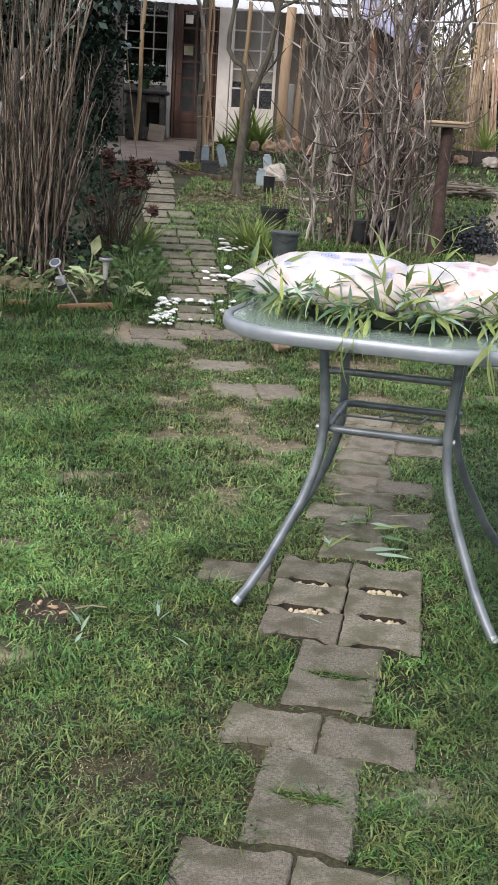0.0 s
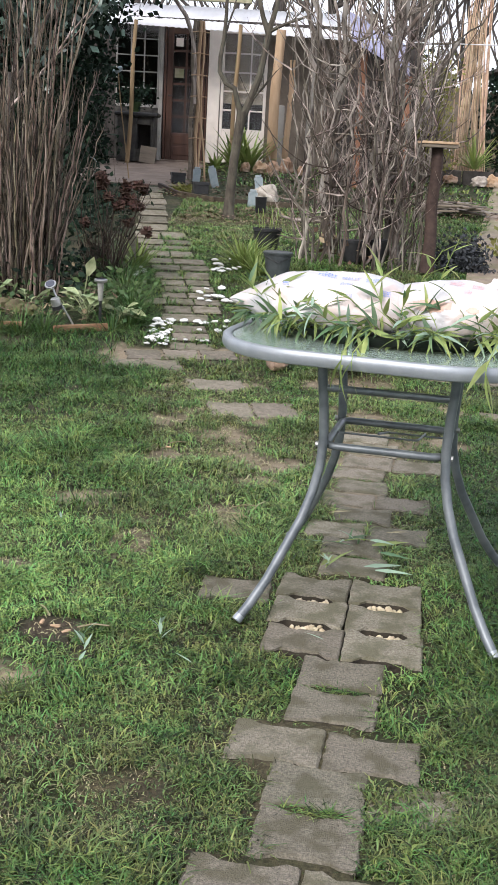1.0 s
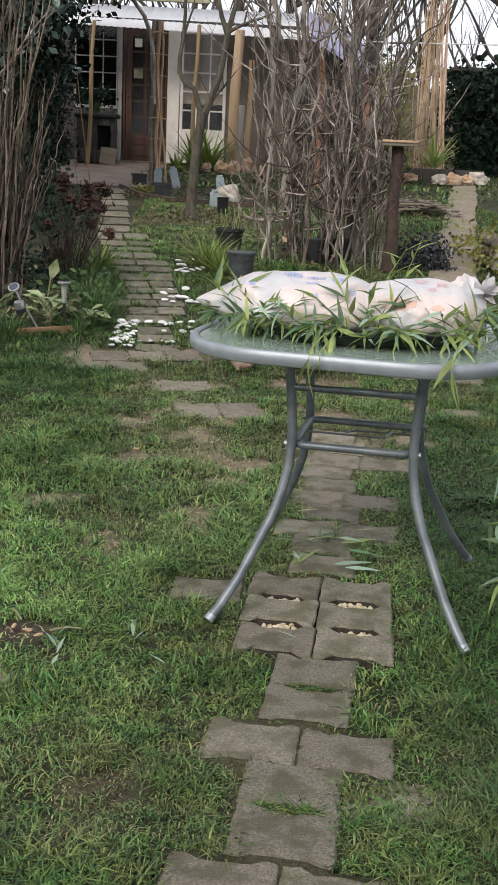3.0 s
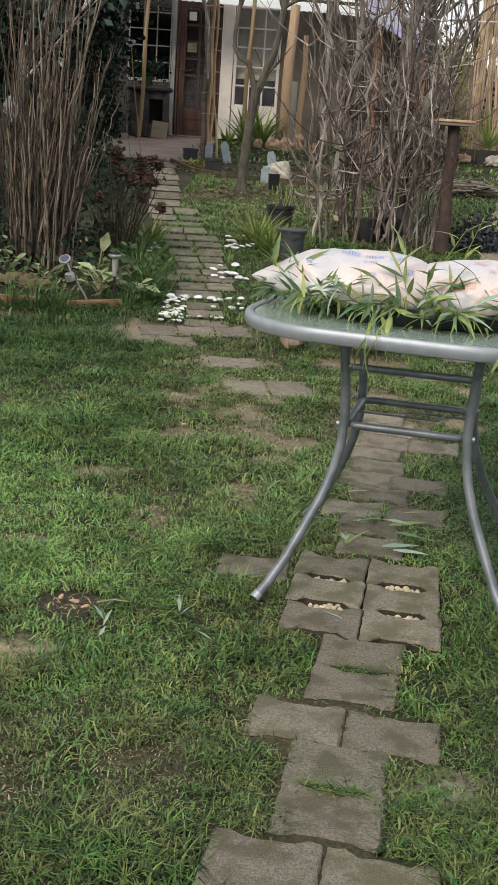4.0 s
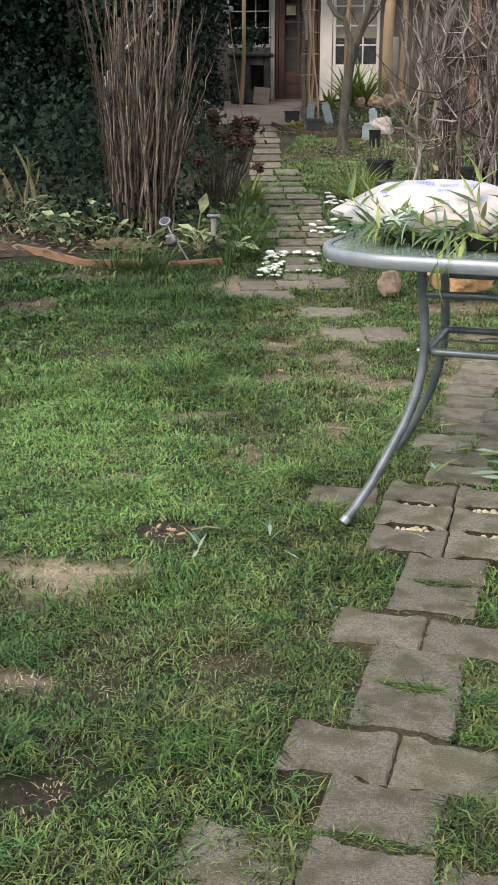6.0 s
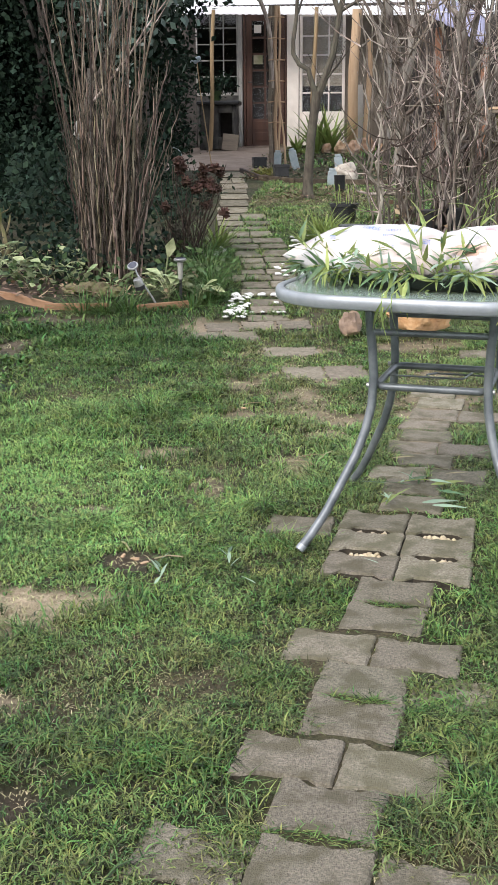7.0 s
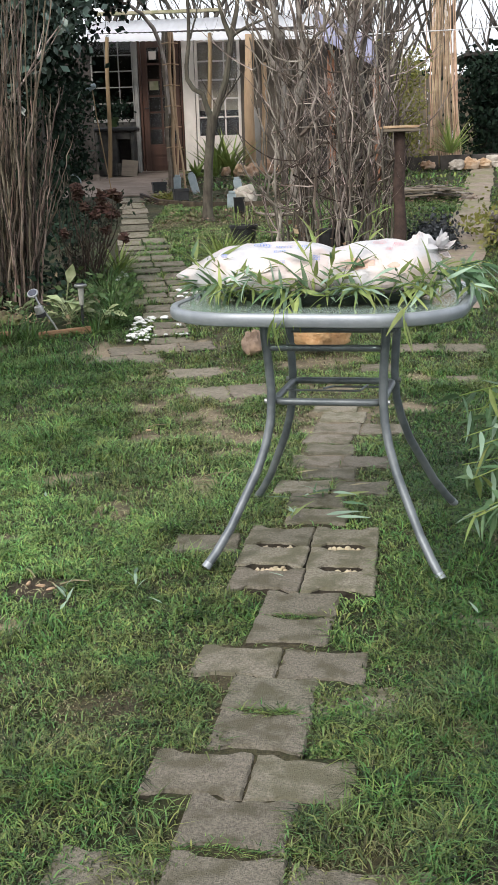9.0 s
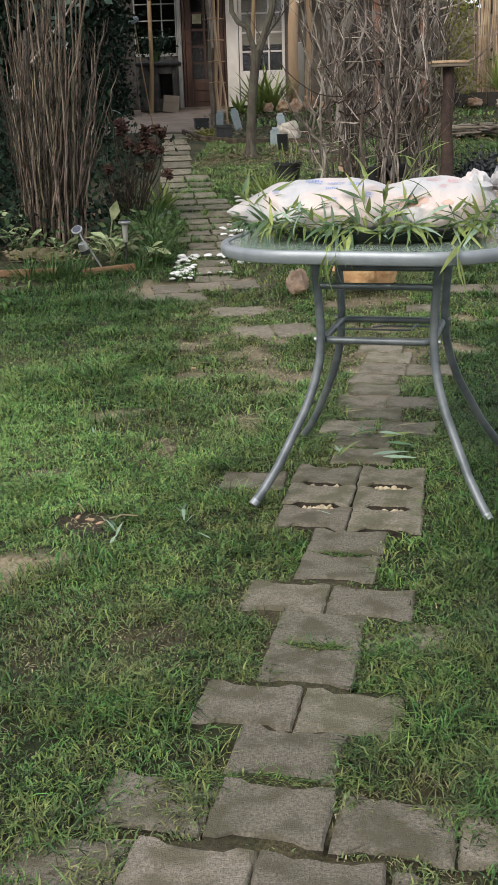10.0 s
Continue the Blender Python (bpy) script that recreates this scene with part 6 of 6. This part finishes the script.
def print_patch(dims, seed, taper, s, ph, ws, wp, point=0.0, solid_mark=False):
    """A thin printed mark that follows the bag's creases: broken strokes, or one uneven blot."""
    a, r = Acc(), random.Random(int(1000 * (s + ph)))
    nu, nv = (24, 8) if not solid_mark else (20, 14)
    for i in range(nu + 1):
        for j in range(nv + 1):
            a.v.append(bag_point(dims, seed, taper, s + ws * (i / nu - 0.5), ph + wp * (j / nv - 0.5), 0.0012, point))
    for i in range(nu):
        for j in range(nv):
            if solid_mark:
                u, v = 2 * (i + 0.5) / nu - 1, 2 * (j + 0.5) / nv - 1
                keep = u * u + v * v < 0.75 + 0.4 * noise.noise(Vector((3 * u, 3 * v, s)))
            else:
                keep = i % 4 != 3 and (i % 4 == 0 or j % 3 == 0) and r.random() < 0.85
            if keep:
                q = i * (nv + 1) + j
                a.f.append((q, q + nv + 1, q + nv + 2, q + 1))
    return a


def sack_thing(place, dims, seed, taper, prints, label, knot, point=0.0):
    ob = thing("plastic_bag", place, label, "bag", "bags on the tray")
    part("body", bag_mesh(dims, seed, taper, point), M["bag"], ob)
    for s, ph, ws, wp, mat in prints:
        part("print", print_patch(dims, seed, taper, s, ph, ws, wp, point, mat == "print_salmon"), M[mat], ob, "faded printed mark")
    if knot:
        r = random.Random(8)
        part("neck", Acc().blob((dims[0] * 0.66, 0.0, 0.085), (0.048, 0.05, 0.062), 5, 0.28, 26, 18, 2.6), M["bag"], ob, "bunched upright neck of the bag")
        k = Acc()
        for i in range(26):
            ang = 6.283 * i / 26
            d = Vector((0.9, 0.75 * math.cos(ang), 0.55 + 0.75 * math.sin(ang)))
            k.leaf((dims[0] * 0.66 + 0.035, 0, 0.105), d, (r.uniform(-1, 1), r.uniform(-1, 1), 1), r.uniform(0.036, 0.062), r.uniform(0.018, 0.03), r.uniform(-0.5, 0.6), 8, 0.35, 0.7)
        part("ruffle", k, M["bag"], ob, "gathered ruffled end of the bag")
    return ob


sack_thing(ON @ pose(-0.225, -0.01, 0.028, 0, 0, 4), (0.25, 0.145, 0.09), 3.3, 0.0,
           [(0.08, 1.86, 0.2, 0.2, "print_blue"), (0.33, 1.9, 0.2, 0.18, "print_blue"), (0.56, 1.98, 0.14, 0.2, "print_blue"), (0.3, 2.22, 0.14, 0.1, "print_blue"),
            (0.34, 2.62, 0.06, 0.13, "print_blue"), (-0.34, 2.3, 0.07, 0.16, "print_blue"), (0.72, 2.42, 0.08, 0.2, "print_blue")],
           "white plastic bag with faded blue print", False, 0.62)
sack_thing(ON @ pose(0.125, -0.005, 0.028, 0, 0, -3), (0.19, 0.14, 0.094), 7.9, 0.1,
           [(0.08, 1.95, 0.2, 0.2, "print_red"), (0.36, 2.0, 0.16, 0.2, "print_red"), (0.24, 2.25, 0.1, 0.12, "print_red"), (-0.22, 2.72, 0.62, 0.42, "print_salmon"), (0.34, 2.78, 0.2, 0.2, "print_salmon")],
           "white plastic bag with faded pink print and a knotted end", True)

LEAVES = {}
for mat in ("bamboo", "bamboo_dark", "bamboo_back"):
    for k in range(3):
        LEAVES[mat, k] = Acc().leaf((0, 0, 0), (1, 0, 0), (0, 0, 1), 0.1, 0.0165, 0.12 + 0.16 * k, 7, 0.3, 0.3).mesh("bamboo_leaf", M[mat])


def along(d, roll=0.0):
    """A turn that lays the x axis along d."""
    q = Vector(d).normalized().to_track_quat("X", "Z")
    return q.to_matrix().to_4x4() @ Matrix.Rotation(roll, 4, "X")


def sprig(place, stem, n, seed, label, size=1.0, mats=("bamboo", "bamboo", "bamboo_dark"), droop=0.25, name="bamboo_sprig", group="bamboo sprigs", fan=1.0):
    """A thin twig with pointed leaves on both sides."""
    r = random.Random(seed)
    ob = thing(name, place, label, "bamboo", group)
    pts = [Vector(p) for p in stem]
    part("twig", Acc().tube(pts, [0.0022 * size * (1 - 0.5 * i / (len(pts) - 1)) for i in range(len(pts))], 5), M["strap"], ob)
    for k in range(n):
        s = (k + 0.6) / n * (len(pts) - 1)
        i = min(int(s), len(pts) - 2)
        p = pts[i].lerp(pts[i + 1], s - i)
        t = (pts[i + 1] - pts[i]).normalized()
        side = Vector((r.uniform(-1, 1), r.uniform(-1, 1), r.uniform(-0.6, 0.7) - droop)).normalized()
        d = t * r.uniform(0.3, 0.9) + side * fan
        part("leaf", LEAVES[mats[r.randrange(len(mats))], r.randrange(3)], None, ob,
             at=Matrix.Translation(p) @ along(d, r.uniform(-0.9, 0.9)) @ Matrix.Scale(size * r.uniform(0.6, 1.25), 4))
    return ob


LB = "bamboo sprig with pointed green leaves tucked round the bags"
rq = random.Random(55)
# ring of sprigs along the near side and ends of the tray
for k in range(25):
    u = -0.38 + 0.76 * k / 24
    v = -0.2 + 0.35 * (u / 0.4) ** 2 * 0.35
    ln = rq.uniform(0.1, 0.17)
    dx = rq.uniform(-0.8, 0.8)
    sprig(ON @ pose(u, v, 0.03, 0, 0, 0), [(0, 0.03, 0), (dx * ln * 0.4, -0.02, 0.025), (dx * ln, -0.05, 0.03 + rq.uniform(-0.03, 0.055))], rq.randint(10, 13), 600 + k, LB, 0.78,
          ("bamboo", "bamboo_dark", "bamboo", "bamboo_back"), 0.15)
for k in range(9):
    ang = math.pi * (0.75 + 0.5 * k / 8)
    sprig(ON @ pose(0.34 * math.cos(ang), 0.21 * math.sin(ang), 0.035), [(0, 0, 0), (-0.05, 0.0, 0.015), (-0.1, 0.01, 0.01)], 11, 430 + k, LB, 0.85, ("bamboo", "bamboo_dark", "bamboo_dark", "bamboo_back"), 0.1)
# upright sprays between and behind the bags
for k, (u, v, dx, h) in enumerate(((-0.03, -0.13, -0.05, 0.12), (0.0, -0.14, 0.02, 0.1), (-0.06, -0.15, -0.07, 0.07), (0.03, -0.13, 0.05, 0.07), (-0.22, -0.15, 0.06, 0.07), (0.18, -0.13, -0.06, 0.1),
                                   (0.0, 0.12, 0.08, 0.19), (0.06, 0.13, 0.06, 0.22), (-0.06, 0.13, -0.03, 0.14), (-0.32, 0.05, -0.08, 0.1), (-0.36, -0.05, -0.06, 0.08), (-0.3, -0.12, -0.03, 0.08), (-0.33, -0.1, -0.08, 0.09), (-0.27, -0.14, 0.03, 0.06), (0.08, -0.14, 0.03, 0.06), (0.25, -0.12, 0.05, 0.06))):
    sprig(ON @ pose(u, v, 0.04), [(0, 0, 0), (dx * 0.4, 0, h * 0.55), (dx, 0.01, h)], 8, 450 + k, LB, 0.82, ("bamboo", "bamboo", "bamboo_dark"), -0.15, fan=0.85)
# wilted bluish leaves at the far end of the tray
for k in range(7):
    sprig(ON @ pose(0.285 + 0.012 * k, -0.06 + 0.04 * k, 0.06), [(0, 0, 0), (0.04, -0.01, 0.025), (0.085, -0.02, 0.015)], 7, 470 + k,
          "wilted bamboo sprig with grey-green leaves", 1.0, ("bamboo_back", "bamboo_dark", "bamboo_dark"), 0.5)
# leaves that hang over the rim
for k, (u, ln, mat) in enumerate(((-0.1, 0.1, "bamboo"), (-0.075, 0.08, "bamboo"), (0.235, 0.095, "bamboo"))):
    sprig(ON @ pose(u, -0.34, 0.015), [(0.02, 0.15, 0.03), (0.01, 0.02, 0.014), (0.0, -0.062, 0.0), (0.0, -0.075, -0.03)], 3, 490 + k, "bamboo leaf hanging over the table rim", 1.0, (mat,), 0.9)
    part("leaf", LEAVES[mat, 1], None, thing("bamboo_leaf", ON @ pose(u, -0.414, 0.0), "bamboo leaf hanging over the table rim", "leaf"),
         at=along((0.03 * (k - 1), -0.1, -1), 1.4) @ Matrix.Scale(ln * 11, 4))

# leaves lying on the path and lawn
for k, (x, y, ang, s, mat) in enumerate(((0.40, 2.80, 10, 1.1, "bamboo_back"), (0.43, 2.775, -12, 1.0, "bamboo_back"), (0.27, 2.79, 60, 0.9, "bamboo"), (0.30, 2.81, 110, 0.8, "bamboo_back"),
                                         (0.38, 2.98, 160, 1.1, "bamboo_dark"), (0.44, 2.99, 20, 1.2, "bamboo"), (0.36, 3.02, 40, 1.0, "bamboo_dark"), (0.29, 3.0, 170, 0.9, "bamboo_back"),
                                         (0.46, 2.93, -30, 0.9, "bamboo_dark"), (0.25, 2.27, 140, 0.55, "bamboo_back"), (-0.07, 2.07, 130, 0.6, "bamboo_back"), (0.72, 1.95, 95, 0.7, "bamboo_back"),
                                         (0.32, 3.3, 15, 0.8, "straw"), (0.5, 3.12, 10, 0.7, "straw"), (-0.33, 2.05, 80, 0.5, "bamboo_back"), (-0.55, 3.05, 100, 0.6, "bamboo_back"))):
    me = LEAVES["bamboo_back" if mat == "straw" else mat, 0]
    if mat == "straw":
        me = Acc().leaf((0, 0, 0), (1, 0, 0), (0, 0, 1), 0.1, 0.01, 0.1, 5).mesh("dry_leaf", M["straw"])
    thing("fallen_leaf", pose(x, y, rise(y) + (0.016 if x > 0.1 and x < 0.6 else 0.03), 18, -6, ang) @ Matrix.Scale(s * 1.1, 4), "single bamboo leaf fallen on the ground", "leaf", "fallen leaves", data=me)
# torn sprigs lying on the path
sprig((0.285, 2.8, 0.006), [(0, 0, 0), (0.005, 0.004, 0.012), (0.01, 0.008, 0.02)], 4, 481, "small torn bamboo sprig lying on the path", 0.75, ("bamboo_back", "bamboo"), -0.4, fan=1.2)
sprig((0.33, 3.02, 0.012), [(0, 0, 0), (0.06, -0.01, 0.016), (0.13, 0.0, 0.01)], 8, 483, "torn bamboo sprig with dark leaves lying on the path", 0.8, ("bamboo_dark", "bamboo_dark", "bamboo_back"), 0.0)
# upright weeds in the lawn
for k, (x, y) in enumerate(((-0.16, 2.27), (-0.34, 2.19))):
    w = Acc()
    for j in range(4):
        w.leaf((0, 0, 0.015 * j), (0.5 * math.cos(j * 1.7 + k), 0.5 * math.sin(j * 1.7 + k), 0.9), (-math.cos(j * 1.7 + k), -math.sin(j * 1.7 + k), 0.3), 0.045, 0.011, 0.3, 5)
    solid("lawn_weed", w, M["bamboo_back"], (x, y, -0.01), "small pale green weed standing in the lawn", "weed", "lawn weeds")
for k, (x, y, ang, ln) in enumerate(((0.06, 3.28, 68, 0.11), (-0.02, 3.3, 20, 0.1), (-0.45, 2.33, 120, 0.07), (-0.37, 2.27, 10, 0.08), (-0.3, 4.08, 25, 0.09), (0.05, 3.2, 150, 0.09))):
    a = radians(ang)
    solid("straw", Acc().tube([(0, 0, 0.012), (math.cos(a) * ln * 0.5, math.sin(a) * ln * 0.5, 0.02), (math.cos(a) * ln, math.sin(a) * ln, 0.014)], 0.0022, 5), M["straw"], (x, y, rise(y)),
          "dry straw stalk lying on the lawn", "straw", "straw stalks")
for k, (x, y) in enumerate(((-0.43, 2.31), (-0.40, 2.28), (-0.47, 2.33), (-0.36, 2.25), (-0.29, 4.06))):
    solid("wood_chip", Acc().blob((0, 0, 0.006), (0.014, 0.006, 0.004), k, 0.4, 8, 5), M["wood_log"], pose(x, y, -0.012 if k < 4 else rise(y), 0, 0, 40 * k), "pale chip lying on bare soil", "chip", "chips")

# ---- bamboo growing beside the table ----
bam = thing("bamboo_plant", (1.12, 2.5, -0.01), "young bamboo plant with drooping green leaves beside the table", "bamboo")
rbm = random.Random(66)
for k in range(30):
    ang = rbm.uniform(0, 6.28)
    h = rbm.uniform(0.15, 0.5)
    tip = Vector((0.2 * math.cos(ang) - 0.04, 0.2 * math.sin(ang), h))
    pts = [Vector((0.09 * math.cos(ang), 0.12 * math.sin(ang), 0)), tip * 0.5 + Vector((0, 0, 0.06)), tip, tip + Vector((0.11 * math.cos(ang), 0.1 * math.sin(ang), -0.03))]
    part("culm", Acc().tube(pts, [0.004, 0.0035, 0.0025, 0.0015], 5), M["strap"], bam)
    for j in range(18):
        s = rbm.uniform(0.6, 2.99)
        i = int(s)
        p = pts[i].lerp(pts[i + 1], s - i)
        d = Vector((rbm.uniform(-1, 1), rbm.uniform(-1, 1), rbm.uniform(-1.3, 0.35)))
        mat = rbm.choice(("bamboo_dark", "bamboo_dark", "bamboo_dark", "bamboo_dark", "bamboo_back", "bamboo"))
        part("leaf", LEAVES[mat, rbm.randrange(3)], None, bam, at=Matrix.Translation(p) @ along(d, rbm.uniform(-1, 1)) @ Matrix.Scale(rbm.uniform(0.75, 1.3), 4))

# grass tufts that fill the gaps between blocks
for k, (x, y, s) in enumerate(((0.192, 1.54, 1.0), (0.272, 2.032, 0.8), (0.376, 2.93, 0.7), (0.13, 1.055, 0.6), (0.0, 1.06, 0.7), (0.25, 1.045, 0.8), (0.41, 3.27, 0.7), (0.47, 3.78, 0.7))):
    gt = Acc()
    q = random.Random(700 + k)
    for _ in range(int(170 * s)):
        ang = q.uniform(0, 6.28)
        gt.leaf((q.uniform(-0.06, 0.06), q.uniform(-0.012, 0.012), -0.012), (0.9 * math.cos(ang), 0.9 * math.sin(ang), 0.8), (-math.cos(ang), -math.sin(ang), 0.3),
                q.uniform(0.02, 0.045) * (0.7 + 0.3 * s), 0.0028, 0.4, 3)
    solid("grass_tuft", gt, M["grass"], pose(x, y, rise(y), 0, 0, -10), "small grass tuft between paving blocks", "grass", "joint tufts")

# ---- pebbles in the slots between the aligned blocks ----
PM = [Acc().blob((0, 0, 0), (0.0095, 0.0075, 0.006), 80 + k, 0.3, 8, 6).mesh("pebble", M["pebble"]) for k in range(3)]
rpb = random.Random(23)
for j in (0, 1):
    for i in (0, 1):
        bx, by = 0.211 + 0.2015 * i + 0.023 * j, 2.391 - 0.032 * i + 0.182 * j
        gather = tagged(new("pebble_fill"), "cream pebbles filling a slot between paving blocks", "pebbles", "slot pebbles")
        gather.location = (bx, by, -0.013)
        for k in range(24):
            part("pebble", PM[k % 3], None, gather, at=pose(rpb.uniform(-0.045, 0.045), rpb.uniform(-0.019, 0.012), rpb.uniform(-0.007, 0.003), rpb.uniform(0, 360), 0, rpb.uniform(0, 360)))

# ---- paving blocks ----
paving = tagged(new("pavement"), "worn grey concrete block path through the lawn", "path", kind="structure")


def bone_outline(we=0.0822, wm=0.0695, lx=0.0995, a=0.073, b=0.05):
    half = [(-lx, -we), (-a, -we), (-b, -wm), (b, -wm), (a, -we), (lx, -we)]
    return half + [(-x, -y) for x, y in half]


def block_mesh(outline, seed, mat, h=0.06, chamfer=0.006, jag=0.002):
    """A flat-topped block with worn, slightly chipped upper edges."""
    r = random.Random(seed)
    a = Acc()
    dense = []
    for (x0, y0), (x1, y1) in zip(outline, outline[1:] + outline[:1]):
        m = max(1, int(math.hypot(x1 - x0, y1 - y0) / 0.02))
        for i in range(m):
            dense.append((x0 + (x1 - x0) * i / m + r.uniform(-jag, jag), y0 + (y1 - y0) * i / m + r.uniform(-jag, jag)))
    n = len(dense)
    for z, q in ((-h, 0), (-0.005, 0), (0, 1)):
        for x, y in dense:
            k = (chamfer * r.choice((0.5, 0.8, 1.0, 1.2, 2.4)) / math.hypot(x, y)) if q else 0
            a.v.append(Vector((x * (1 - k), y * (1 - k), z - (r.uniform(0, 0.003) if z == -0.005 else 0))))
    for j in range(2):
        a.f += [(j * n + i, j * n + (i + 1) % n, (j + 1) * n + (i + 1) % n, (j + 1) * n + i) for i in range(n)]
    a.v.append(Vector((0, 0, 0)))
    c = len(a.v) - 1
    a.f += [(2 * n + i, 2 * n + (i + 1) % n, c) for i in range(n)]
    me = a.mesh("paver", M[mat], False)
    me.materials.append(M["caked"])
    for f in me.polygons:
        f.material_index = 1 if f.index < n else 0
    return me


BONES = [block_mesh(bone_outline(), 500 + k, "paver") for k in range(5)]
SLOTTED = [block_mesh(bone_outline(0.0897, 0.0675, 0.1, 0.071, 0.05), 520 + k, "paver") for k in range(3)]
RECTS = {}
rk = random.Random(9)
for k, (x, y, turn, bl, bw, kind) in enumerate(BLOCKS):
    if kind in ("bone", "sunk"):
        me = BONES[k % 5]
    elif kind == "slotted":
        me = SLOTTED[k % 3]
    else:
        key = (round(bl, 2), round(bw, 2))
        if key not in RECTS:
            hx, hy = bl / 2, bw / 2
            RECTS[key] = block_mesh([(-hx, -hy), (hx, -hy), (hx, hy), (-hx, hy)], 600 + k, "paver" if kind == "step" else "slab", jag=0.004 if y > 6 else 0.011)
        me = RECTS[key]
    flip = 180 if rk.random() < 0.5 else 0
    part("paver", me, None, paving, at=pose(x, y, rise(y) + rk.uniform(-0.002, 0.002) - (0.007 if kind == "slab" and y < 6 else (0.01 if kind == "sunk" else 0)), slope(y) * (-1 if flip else 1) + rk.uniform(-0.5, 0.5), rk.uniform(-0.6, 0.6), turn + flip + rk.uniform(-0.8, 0.8)))
